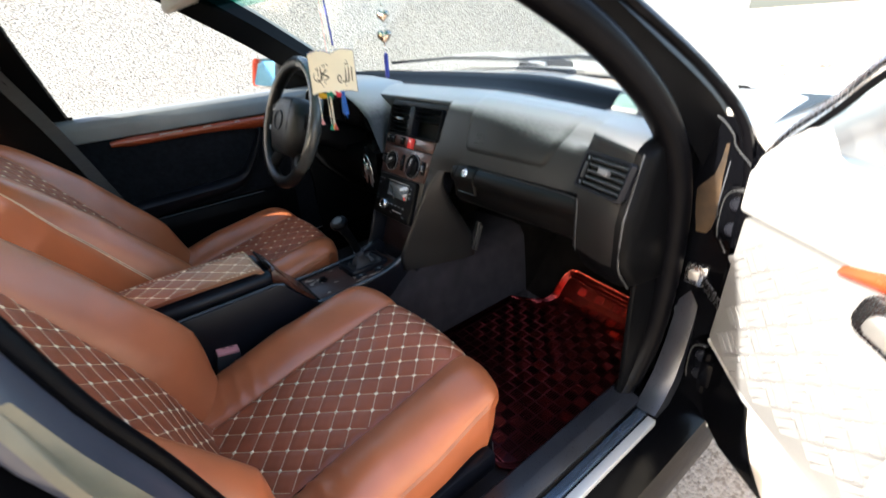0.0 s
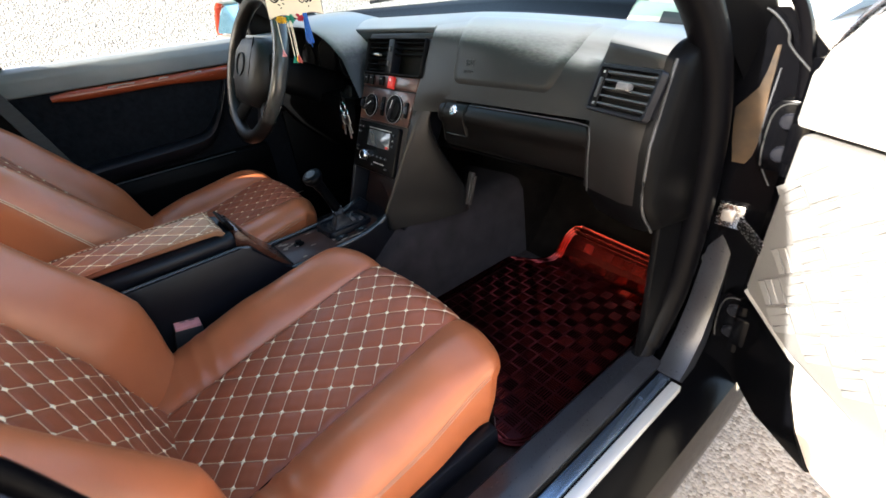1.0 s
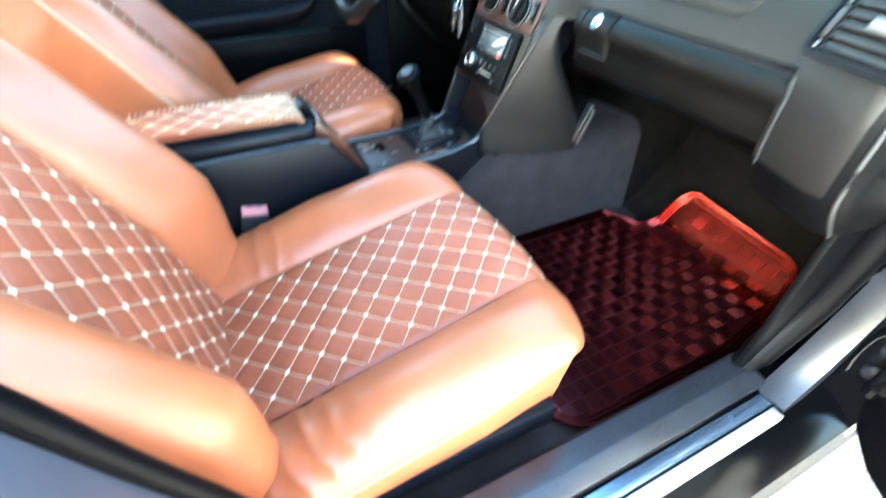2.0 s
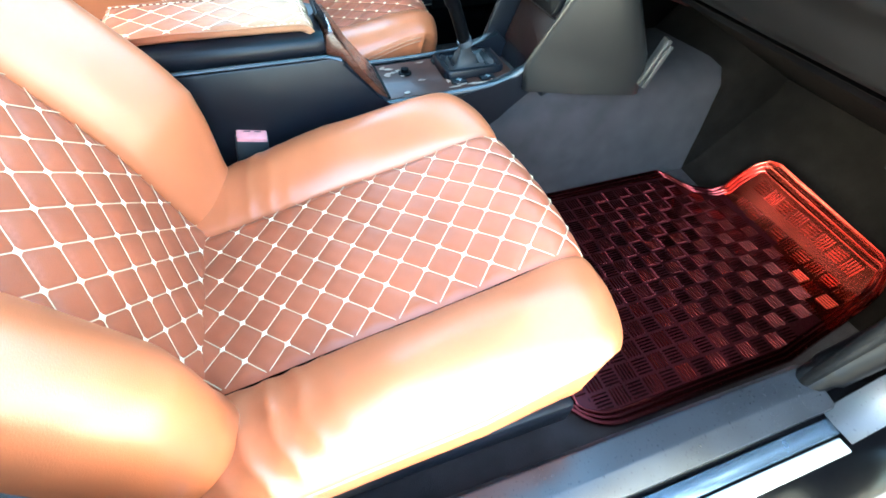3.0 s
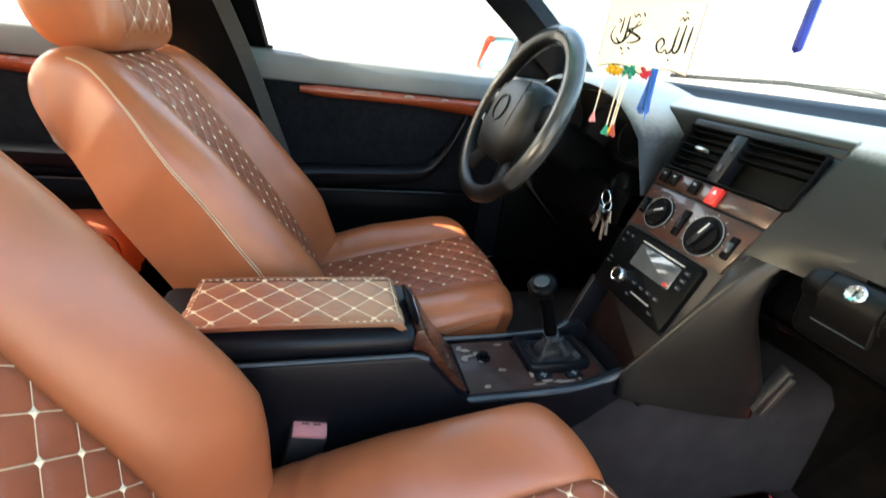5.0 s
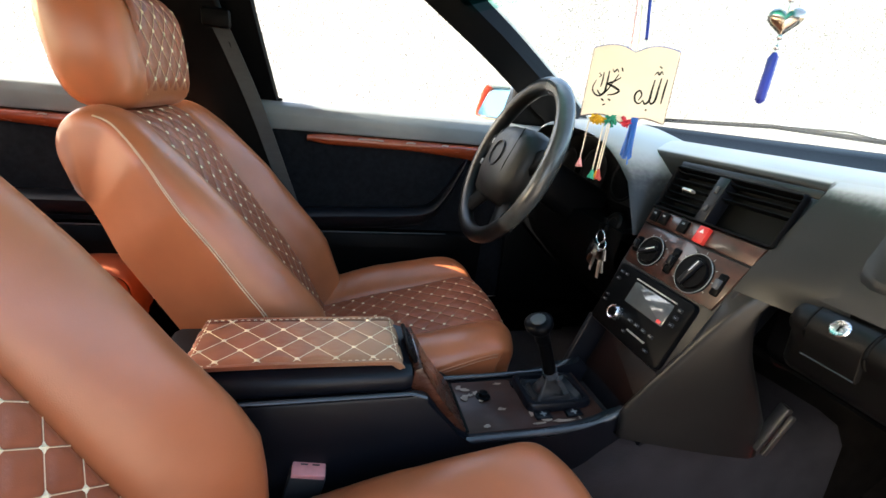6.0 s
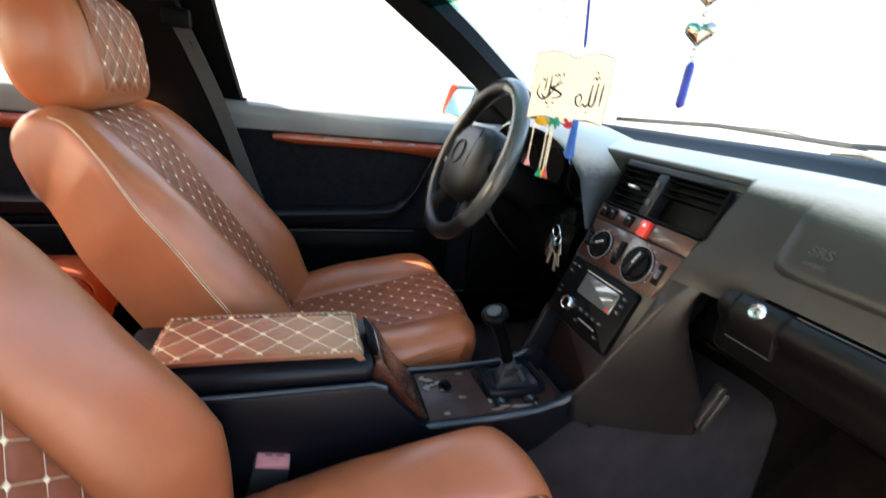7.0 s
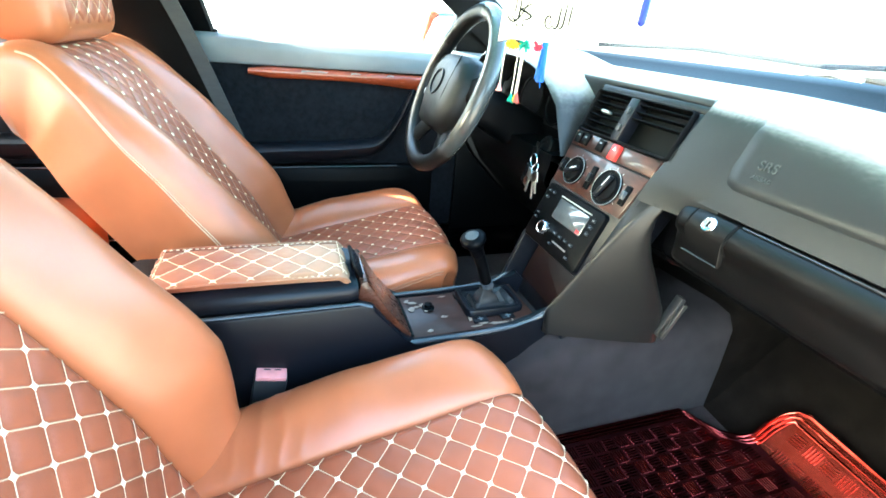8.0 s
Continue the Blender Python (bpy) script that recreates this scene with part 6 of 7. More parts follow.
loft(bm, [[(-(p.x + o), p.y + d, p.z) for o, d in ((0.0, 0.012), (-0.012, 0.006), (-0.012, -0.095), (0.012, -0.095), (0.014, 0.006))] for p in smooth_line([(0.735 - (z - 0.95) * 0.36, y, z) for y, z in line], 5)], True)
part("window_frame", bm, BLACK, ddoor, "black door frame beside the centre pillar", smooth=40)
bm = bmesh.new()
line = [(0.79, 0.955), (0.775, 1.08), (0.69, 1.135), (0.50, 1.265), (0.34, 1.335)]
tube(bm, smooth_line([(-(0.742 - (z - 0.95) * 0.36), y, z) for y, z in line], 5), 0.014, 6)
part("window_frame", bm, BLACK, ddoor)
bm = bmesh.new()
prism(bm, [(0.775, 0.955), (0.775, 1.085), (0.93, 1.02), (0.985, 0.955)], "x", -0.745, -0.715, 0.006)
part("quarter_panel", bm, BLACK, ddoor, "black mirror corner panel")

# outside mirror
mir = thing("door_mirror", "red edged outside mirror showing blue sky", "mirror", (-0.86, 0.78, 0.95))
MM = frame_at((-0.885, 0.772, 1.010), (0.985, 0.17, 0.0), (0.0, 0.27, 0.96))
bm = bmesh.new()
ol = round_rect(0.185, 0.110, 0.022)
loft(bm, [[MM @ Vector((u * k, v * k, z)) for u, v in ol] for k, z in ((0.5, -0.09), (0.85, -0.07), (1.0, -0.03), (1.0, 0.006), (0.985, 0.010), (0.96, 0.008), (0.95, -0.012))], True, True)
mh = part("mirror_housing", bm, BELTRAIL, mir, "mirror housing with red outer end", smooth=50)
mh.data.materials.append(ORANGE)
for f in mh.data.polygons:
    if (MM.inverted() @ (f.center + BASE[mh])).x < -0.062:
        f.material_index = 1
bm = bmesh.new()
GM = frame_at(MM @ Vector((0.0125, 0, 0.0045)), (0.985, 0.17, 0.0), (0.0, 0.46, 0.89))
bm.faces.new([bm.verts.new(GM @ Vector((u * 0.85, v * 0.94, 0.0))) for u, v in ol])
part("mirror_glass", bm, MIRROR, mir, "mirror glass, its blue standing for the sky")
bm = bmesh.new()
tube(bm, [(-0.80, 0.80, 0.965), (-0.735, 0.84, 0.955)], 0.022, 8)
part("mirror_foot", bm, BLACK, mir)

# driver belt
belt = thing("seat_belt", "grey seat belt webbing hanging down the centre pillar", "seat belt", (-0.64, 0.1, 0.55))
bm = bmesh.new()
mid = smooth_line([(-0.600, -0.005, 1.125), (-0.625, 0.02, 1.06), (-0.630, 0.075, 0.92), (-0.632, 0.148, 0.70), (-0.645, 0.185, 0.60), (-0.660, 0.21, 0.52)], 6)
loft(bm, [[p + Vector((0.0, s * 0.016, 0.006 * s)) + Vector((0.003 * o, 0, 0)) for s, o in ((-1, 0), (1, 0), (1, 1), (-1, 1))] for p in mid], True)
part("webbing", bm, BELT, belt, smooth=40)
bm = bmesh.new()
box(bm, -0.612, -0.588, -0.035, 0.025, 1.105, 1.145, 0.008)
part("belt_guide", bm, BLACK, belt)
bm = bmesh.new()
box(bm, -0.680, -0.664, 0.20, 0.245, 0.515, 0.535, 0.004, 2)
part("belt_tongue", bm, STEEL, belt, "bright steel belt tongue")

# passenger belt, hanging slack down the open side
pbelt = thing("seat_belt", "grey passenger seat belt hanging slack beside the seat back", "seat belt", (0.605, 0.15, 0.47))
bm = bmesh.new()
mid = smooth_line([(0.585, -0.05, 1.16), (0.622, 0.005, 0.99), (0.633, 0.040, 0.86), (0.636, 0.082, 0.71), (0.636, 0.120, 0.565), (0.633, 0.141, 0.485)], 6)
loft(bm, [[p + Vector((0.004 * s_, s_ * 0.018, 0.005 * s_)) + Vector((0.0025 * o, 0, 0)) for s_, o in ((-1, 0), (1, 0), (1, 1), (-1, 1))] for p in mid], True)
part("webbing", bm, BELT, pbelt, smooth=40)
bm = bmesh.new()
box(bm, 0.626, 0.642, 0.125, 0.161, 0.462, 0.488, 0.004, 2)
part("anchor_plate", bm, STEEL, pbelt, "steel anchor plate")
bm = bmesh.new()
box(bm, 0.573, 0.600, -0.085, -0.015, 1.145, 1.185, 0.008)
part("belt_guide", bm, BLACK, pbelt)

# rear bench
bench = thing("rear_bench", "tan quilted leather rear bench with sunlit edge", "car seat", (0, -0.55, 0.27))
for cx in (-0.38, 0.38):
    rp = Pad(cx, [(-0.75, 0.47), (-0.6, 0.485), (-0.42, 0.505), (-0.33, 0.515), (-0.275, 0.51), (-0.245, 0.49), (-0.235, 0.45), (-0.24, 0.36)], [(0, 0.33), (1, 0.33)], [(0, 0.012), (0.6, 0.016), (1, 0.004)], [(0, 0.1), (1, 0.1)], insert=0.2, step=0.009)
    rc = part("cushion", rp.insert_mesh(), INSERT, bench, "quilted leather bench cushion", smooth=60)
    part("stitching", rp.thread_mesh(0.1, rp.length * 0.8), THREADLINE, rc, "cream diamond stitching", smooth=0)
    for sgn in (-1, 1):
        part("bolster", rp.side_mesh(sgn), INSERT, rc, smooth=60)
    rp = Pad(cx, [(-0.72, 0.46), (-0.78, 0.6), (-0.86, 0.8), (-0.885, 0.845), (-0.93, 0.865), (-0.98, 0.845)], [(0, 0.33), (1, 0.32)], [(0, 0.012), (0.6, 0.016), (1, 0.004)], [(0, 0.1), (1, 0.08)], insert=0.2, step=0.012)
    rp.side = -1
    rc = part("backrest", rp.insert_mesh(), INSERT, bench, "quilted leather bench backrest", smooth=60)
    for sgn in (-1, 1):
        part("bolster", rp.side_mesh(sgn), TAN, rc, smooth=60)

# ---- passenger door, standing open ----
HD, HN = Vector((0.848, -0.53, 0)), Vector((-0.53, -0.848, 0))
H0 = Vector((0.81, 0.93, 0))
DM = Matrix.Translation(H0) @ Matrix((HD, Vector((0, 0, 1)), HN)).transposed().to_4x4()
pdoor = thing("passenger_door", "open front passenger door with silver embossed inner panel", "car door", (1.1, 0.75, 0.35))
bm = bmesh.new()
prism(bm, [(-0.025, 0.46), (0.02, 0.36), (0.10, 0.325), (0.95, 0.325), (1.02, 0.40), (1.03, 0.92), (0.03, 0.92), (-0.02, 0.90)], "z", -0.09, -0.030, 0.012, DM)
part("door_shell", bm, CHAMPAGNE, pdoor, "pale champagne door shell")
# Leaf outline in black paint draws the shaded edge face.
bm = bmesh.new()
prism(bm, [(-0.032, 0.50), (-0.018, 0.42), (0.006, 0.362), (0.06, 0.335), (0.172, 0.330), (0.13, 0.375), (0.102, 0.43), (0.088, 0.495), (0.03, 0.535), (0.004, 0.56), (0.005, 0.90), (-0.026, 0.90)], "z", -0.094, -0.024, 0.004, DM)
part("door_edge", bm, PAINT, pdoor, "front edge of the door, dark to stand for shade")
bm = bmesh.new()
prism(bm, [(-0.005, 0.56), (0.10, 0.512), (0.30, 0.482), (0.92, 0.470), (0.97, 0.50), (0.98, 0.815), (0.01, 0.815)], "z", -0.034, 0.0, 0.010, DM)
dpan = part("door_card", bm, SILVER, pdoor, "silver vinyl door panel embossed like tread plate")
bm = bmesh.new()
prism(bm, [(0.005, 0.822), (0.98, 0.822), (0.98, 0.905), (0.10, 0.909), (0.008, 0.895)], "z", -0.034, 0.008, 0.010, DM)
part("upper_pad", bm, WHITEPAD, pdoor, "pale grey vinyl upper pad")
bm = bmesh.new()
prism(bm, [(0.004, 0.875), (0.020, 0.915), (0.055, 0.946), (0.085, 0.968), (0.092, 0.950), (0.105, 0.930), (0.133, 0.914), (0.18, 0.900), (0.18, 0.875)], "z", -0.033, 0.002, 0.003, DM)
part("sail_panel", bm, WHITEPAD, pdoor, "pale grey corner panel of the window")
bm = bmesh.new()
outl = [(-0.005, 0.56), (0.10, 0.512), (0.30, 0.482), (0.92, 0.470)]
tube(bm, [DM @ Vector((u, v - 0.004, -0.012)) for u, v in outl], 0.008, 8)
part("lower_trim", bm, WHITEPAD, pdoor, "pale rounded lower edge trim")
bm = bmesh.new()
rows = []
for i in range(11):
    u = 0.185 + 0.62 * i / 10
    k = 0.55 if i == 0 else 1
    rows.append([DM @ Vector((u + 0.008, 0.816 + 0.22 * min(u - 0.185, 0.08) + v * k, w)) for v, w in ((-0.016, 0.0), (-0.014, 0.010), (0.0, 0.016), (0.013, 0.010), (0.014, 0.0))])
loft(bm, rows, True)
part("wood_strip", bm, DOORWOOD, pdoor, "red-brown varnished strip", smooth=60)
bm = bmesh.new()
prism(bm, round_rect(0.12, 0.060, 0.02), "z", 0.0, 0.010, 0.004, DM @ Matrix.Translation((0.282, 0.770, 0)) @ Matrix.Rotation(radians(-14), 4, "Z"))
hs_ = part("handle_recess", bm, CHROME, pdoor, "silver door handle surround")
bm = bmesh.new()
prism(bm, round_rect(0.085, 0.028, 0.010), "z", 0.008, 0.020, 0.004, DM @ Matrix.Translation((0.285, 0.768, 0)) @ Matrix.Rotation(radians(-14), 4, "Z"))
part("lever", bm, STEEL, hs_)
bm = bmesh.new()
rows = [[DM @ Vector((u, v, w)) for v, w in ((0.66, 0.0), (0.665, 0.05), (0.655, 0.062), (0.62, 0.055), (0.60, 0.0))] for u in (0.34, 0.36, 0.6, 0.85, 0.88)]
loft(bm, rows, True)
part("armrest", bm, WHITEPAD, pdoor, smooth=50)
# embossed bars, in crossed groups
bm = bmesh.new()
rng = random.Random(3)
turn = radians(40)
for i in range(-12, 30):
    for j in range(-14, 16):
        p, q = i * 0.041, j * 0.041
        u0, v0 = 0.02 + p * math.cos(turn) - q * math.sin(turn), 0.62 + p * math.sin(turn) + q * math.cos(turn)
        if not (0.03 < u0 < 0.95 and interp(u0, [(-0.005, 0.588), (0.10, 0.540), (0.30, 0.510), (0.92, 0.498)]) < v0 < 0.785) or (0.33 < u0 < 0.90 and 0.58 < v0 < 0.69) or (0.19 < u0 < 0.37 and v0 > 0.715):
            continue
        m2 = DM @ Matrix.Translation((u0, v0, 0.0)) @ Matrix.Rotation(turn + (math.pi / 2 if (i + j) % 2 else 0), 4, "Z")
        for k in range(3):
            o = (k - 1) * 0.0134
            box(bm, -0.0185, 0.0185, o - 0.0052, o + 0.0052, -0.002, 0.0017, 0.0012, 1, m2)
tagged(part("embossing", bm, SILVER, dpan, "raised tread bars", smooth=30), kind="stuff")
# door window frame and glass
bm = bmesh.new()
fr = [(-0.009, 0.864), (0.0, 0.90), (0.025, 0.934), (0.08, 0.985), (0.15, 1.055), (0.32, 1.175), (0.52, 1.275), (0.72, 1.315), (0.95, 1.30), (1.0, 1.10), (1.02, 0.92)]
tube(bm, [DM @ Vector((p.x, p.y, -0.035)) for p in smooth_line([(u, v, 0) for u, v in fr], 6)], 0.0055, 8)
part("window_frame", bm, BLACK, pdoor, "black window frame", smooth=60)
bm = bmesh.new()
tube(bm, [DM @ Vector((p.x - 0.012, p.y + 0.012, -0.042)) for p in smooth_line([(u, v, 0) for u, v in fr[:8]], 6)], 0.006, 6)
part("outer_trim", bm, CHROME, pdoor, "bright outer frame trim", smooth=60)
bm = bmesh.new()
bm.faces.new([bm.verts.new(DM @ Vector((u, v, -0.045))) for u, v in fr])
part("window_pane", bm, DUSTGLASS, pdoor, "dusty grey side window glass")
# hinges, check strap, screw on the post
for z in (0.795, 0.47):
    bm = bmesh.new()
    prism(bm, [(0.771, z - 0.052), (0.766, z - 0.030), (0.768, z + 0.034), (0.778, z + 0.050), (0.812, z + 0.050), (0.815, z - 0.052)], "y", 0.966, 0.990, 0.005)
    box(bm, 0.803, 0.83, 0.935, 0.975, z - 0.030, z + 0.030, 0.008)
    tube(bm, [(0.812, 0.952, z - 0.048), (0.812, 0.952, z + 0.048)], 0.010, 10)
    hg = part("hinge", bm, PAINT, pdoor, "black painted hinge")
    bm = bmesh.new()
    tube(bm, smooth_line([(0.775, 0.966, z - 0.045), (0.772, 0.966, z - 0.02), (0.774, 0.966, z + 0.025), (0.786, 0.966, z + 0.043), (0.808, 0.966, z + 0.045)], 5), 0.0013, 6)
    part("hinge_edge", bm, BUCKLE, hg, "thin grey line along the hinge edge", smooth=60)
    for dz in (-0.024, 0.022):
        bm = bmesh.new()
        disc(bm, frame_at((0.796, 0.966, z + dz), (1, 0, 0), (0, 0, 1)), [(0.0115, 0), (0.0115, 0.005), (0.009, 0.008), (0.002, 0.0085)], 14)
        part("bolt", bm, SATIN, hg, "grey hinge bolt")
strap = thing("door_check_strap", "bright metal door check strap on the hinge post", "door strap", (0.76, 0.975, 0.655))
bm = bmesh.new()
box(bm, 0.730, 0.770, 0.974, 0.986, 0.634, 0.676, 0.003)
part("bracket", bm, CHROME, strap)
bm = bmesh.new()
box(bm, 0.738, 0.758, 0.969, 0.975, 0.646, 0.666, 0.003)
part("roller", bm, STEEL, strap)
bm = bmesh.new()
SMX = Matrix.Translation((0.766, 0.970, 0.652)) @ Matrix.Rotation(radians(-38), 4, "Z") @ Matrix.Rotation(radians(14), 4, "Y")
box(bm, 0.0, 0.075, -0.002, 0.002, -0.011, 0.011, 0.001, 1, SMX)
part("arm", bm, CHROME, strap)
bm = bmesh.new()
streak = [(0.742, 0.734, 0.750), (0.755, 0.729, 0.757), (0.775, 0.726, 0.760), (0.80, 0.722, 0.760), (0.825, 0.721, 0.760), (0.840, 0.733, 0.759), (0.855, 0.744, 0.759), (0.88, 0.751, 0.759), (0.91, 0.755, 0.7585)]
left, right = [], []
for z, x0, x1 in streak:
    left.append((x0 + 0.003 * noise.noise((z * 60, 1, 0)), z))
    right.append((x1 + 0.0015 * noise.noise((z * 80, 5, 0)), z))
prism(bm, left + right[::-1], "y", 0.9822, 0.9855)
part("post_streak", bm, POSTTAN, shell, "narrow tan streak on the hinge post", smooth=0)
bm = bmesh.new()
tube(bm, smooth_line([(0.765, 0.983, 0.881), (0.761, 0.983, 0.815), (0.762, 0.983, 0.779), (0.772, 0.983, 0.744), (0.788, 0.983, 0.715)], 5), 0.0014, 6)
part("post_lip", bm, RAILGREY, shell, "thin polished lip on the hinge post", smooth=60)
bm = bmesh.new()
tube(bm, smooth_line([(0.694, 0.972, 0.975), (0.741, 0.972, 0.952), (0.765, 0.972, 0.928), (0.772, 0.972, 0.910), (0.804, 0.972, 0.878)], 5), 0.0016, 6)
part("wing_flange", bm, BUCKLE, shell, "folded grey flange of the wing", smooth=60)
scr = thing("post_screw", "steel screw in the black hinge post", "screw", (0.731, 0.984, 0.561))
bm = bmesh.new()
disc(bm, frame_at((0.731, 0.986, 0.561), (1, 0, 0), (0, 0, 1)), [(0.012, 0), (0.012, 0.003), (0.009, 0.005), (0.006, 0.0045), (0.002, 0.0045)], 16)
part("screw_head", bm, BUCKLE, scr)

# ---- floor mat ----
fmat = thing("floor_mat", "red metallic tread plate floor mat in the passenger footwell", "floor mat", (0.4, 0.9, 0.27))
def mat_z(y, x=0.42, lean=0.12):
    """Height of the plate, which bends up on the toe board."""
    return 0.278 + lean * (0.42 - x) * interp(y, [(1.15, 0.0), (1.26, 1.0)]) + interp(y, [(0.5, 0.0), (1.12, 0.001), (1.155, 0.005), (1.175, 0.018), (1.195, 0.040), (1.30, 0.158)])
bm = bmesh.new()
ys = [0.585 + 0.655 * i / 70 for i in range(71)]
def mat_x(y):
    r = 0.0
    if y < 0.66:
        r = 0.075 * (1 - math.sqrt(max(0, 1 - ((0.66 - y) / 0.075) ** 2)))
    if y > 1.185:
        r = 0.055 * (1 - math.sqrt(max(0, 1 - ((y - 1.185) / 0.056) ** 2)))
    return 0.150 + r + 0.108 * interp(y, [(1.085, 0.0), (1.10, 0.3), (1.115, 0.62), (1.17, 1.0)]), 0.638 - r - 0.052 * max(0, (y - 0.98) / 0.3)
top_ = []
for y in ys:
    a, b = mat_x(y)
    n = 12
    top_.append([(a + (b - a) * i / n, y, mat_z(y, a + (b - a) * i / n) + 0.004) for i in range(n + 1)])
loft(bm, top_, False)
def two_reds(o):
    """Puts light on the toe-board flap as a brighter red than the dusty flat."""
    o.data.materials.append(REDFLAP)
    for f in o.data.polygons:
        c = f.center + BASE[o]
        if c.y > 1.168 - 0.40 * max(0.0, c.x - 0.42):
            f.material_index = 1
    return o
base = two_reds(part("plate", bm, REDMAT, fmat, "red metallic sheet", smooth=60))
for k, (inset, r) in enumerate(((0.004, 0.0045), (0.013, 0.0035), (0.021, 0.0030))):
    bm = bmesh.new()
    edge = []
    for y in ys:
        a, b = mat_x(y)
        edge.append((b - inset, y, mat_z(y, b) + 0.006))
    back_ = [(mat_x(y)[0] + inset, y, mat_z(y, mat_x(y)[0]) + 0.006) for y in reversed(ys)]
    def squeeze(p):
        y = min(max(p[1], ys[0] + inset), ys[-1] - inset)
        return (p[0], y, mat_z(y, p[0]) + 0.006)
    tube(bm, [squeeze(p) for p in edge + back_], r, 6, 1, (0, 0, 1), closed=True)
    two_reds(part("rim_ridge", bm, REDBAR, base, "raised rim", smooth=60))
bm = bmesh.new()
for i in range(15):
    for j in range(23):
        x, y = 0.195 + i * 0.031, 0.615 + j * 0.031
        a, b = mat_x(y)
        if not (a + 0.032 < x < b - 0.030) or y > 1.232:
            continue
        slope = math.atan2(mat_z(y + 0.01) - mat_z(y - 0.01), 0.02)
        m2 = Matrix.Translation((x, y, mat_z(y, x) + 0.004)) @ Matrix.Rotation(slope, 4, "X") @ Matrix.Rotation(0.12 * interp(y, [(1.15, 0.0), (1.26, 1.0)]), 4, "Y")
        for k in range(5):
            o = (k - 2) * 0.0056
            if (i + j) % 2:
                box(bm, -0.0135, 0.0135, o - 0.0013, o + 0.0013, -0.001, 0.0024, 0.0010, 1, m2)
            else:
                box(bm, o - 0.0013, o + 0.0013, -0.0135, 0.0135, -0.001, 0.0024, 0.0010, 1, m2)
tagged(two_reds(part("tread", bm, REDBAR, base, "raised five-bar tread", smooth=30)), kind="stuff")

# small bracket low on the tunnel
br = thing("footwell_bracket", "dull grey metal bracket beside the tunnel in the footwell", "bracket", (0.18, 0.93, 0.50))
BRM = frame_at((0.172, 0.927, 0.566), (0.97, -0.2, 0), (0.25, 0.25, 0.93))
bm = bmesh.new()
box(bm, -0.014, 0.006, -0.036, 0.050, 0.0, 0.010, 0.003, 2, BRM)
part("plate", bm, DULLSTEEL, br)
bm = bmesh.new()
box(bm, 0.009, 0.016, -0.034, 0.044, 0.0, 0.008, 0.002, 2, BRM)
part("rib", bm, DULLSTEEL, br)
# ---- hanging things ----
plq = thing("hanging_plaque", "cream open-book plaque with black script, wool tassels below, hung on cords", "pendant", (0.05, 0.62, 1.05))
PM = frame_at((0.053, 0.622, 1.046), (0.60, 0.80, 0.0), (-0.28, -0.10, 1)) @ Matrix.Scale(0.88, 4)
W_, H_ = 0.116, 0.098
def page(u):
    """Height of the wavy book edge."""
    return 0.006 * math.sin(math.pi * abs(u) / (W_ / 2)) - 0.004 * (1 - abs(u) / (W_ / 2)) ** 4
bm = bmesh.new()
us = [-W_ / 2 + W_ * i / 24 for i in range(25)]
ol = [(u, H_ / 2 + page(u)) for u in us] + [(u, -H_ / 2 + page(u)) for u in reversed(us)]
prism(bm, ol, "z", -0.002, 0.002, 0.0006, PM)
part("board", bm, CREAM, plq, "cream board shaped like an open book", smooth=0)
bm = bmesh.new()
tube(bm, [PM @ Vector((u, v, 0)) for u, v in ol[:25]], 0.0016, 6)
part("top_edging", bm, BLUE, plq, "blue edging cord")
bm = bmesh.new()
tube(bm, [PM @ Vector((u, v, -0.001)) for u, v in ol[24:] + ol[:1]], 0.0012, 5)
part("edging", bm, mat("brown_edge", (0.12, 0.06, 0.03), 0.6), plq)
def stroke(points, w, name="script_stroke"):
    bm = bmesh.new()
    pts = smooth_line([(u, v, 0) for u, v in points], 5)
    n = len(pts)
    r = [w * (0.45 + 0.55 * math.sin(math.pi * (i + 0.5) / n)) for i in range(n)]
    tube(bm, [PM @ Vector((p.x, p.y, 0.0022)) for p in pts], r, 6, 0.25, (PM.to_3x3() @ Vector((0, 0, 1))))
    part(name, bm, INK, plq, "black brush stroke")
for pts, w in (([(0.050, 0.012), (0.049, -0.004), (0.0485, -0.022)], 0.0012), ([(0.042, 0.013), (0.041, -0.004), (0.040, -0.018), (0.036, -0.023), (0.033, -0.019)], 0.0014), ([(0.034, 0.010), (0.033, -0.006), (0.0325, -0.018), (0.028, -0.024), (0.024, -0.019)], 0.0014), ([(0.024, -0.019), (0.020, -0.024), (0.014, -0.021), (0.012, -0.012), (0.017, -0.006), (0.021, -0.012), (0.018, -0.020)], 0.0012), ([(0.043, 0.018), (0.040, 0.022), (0.038, 0.017), (0.035, 0.021), (0.032, 0.016)], 0.0009), ([(0.040, 0.026), (0.036, 0.029)], 0.0009), ([(0.030, -0.031), (0.032, -0.033)], 0.0012)):
    stroke(pts, w)
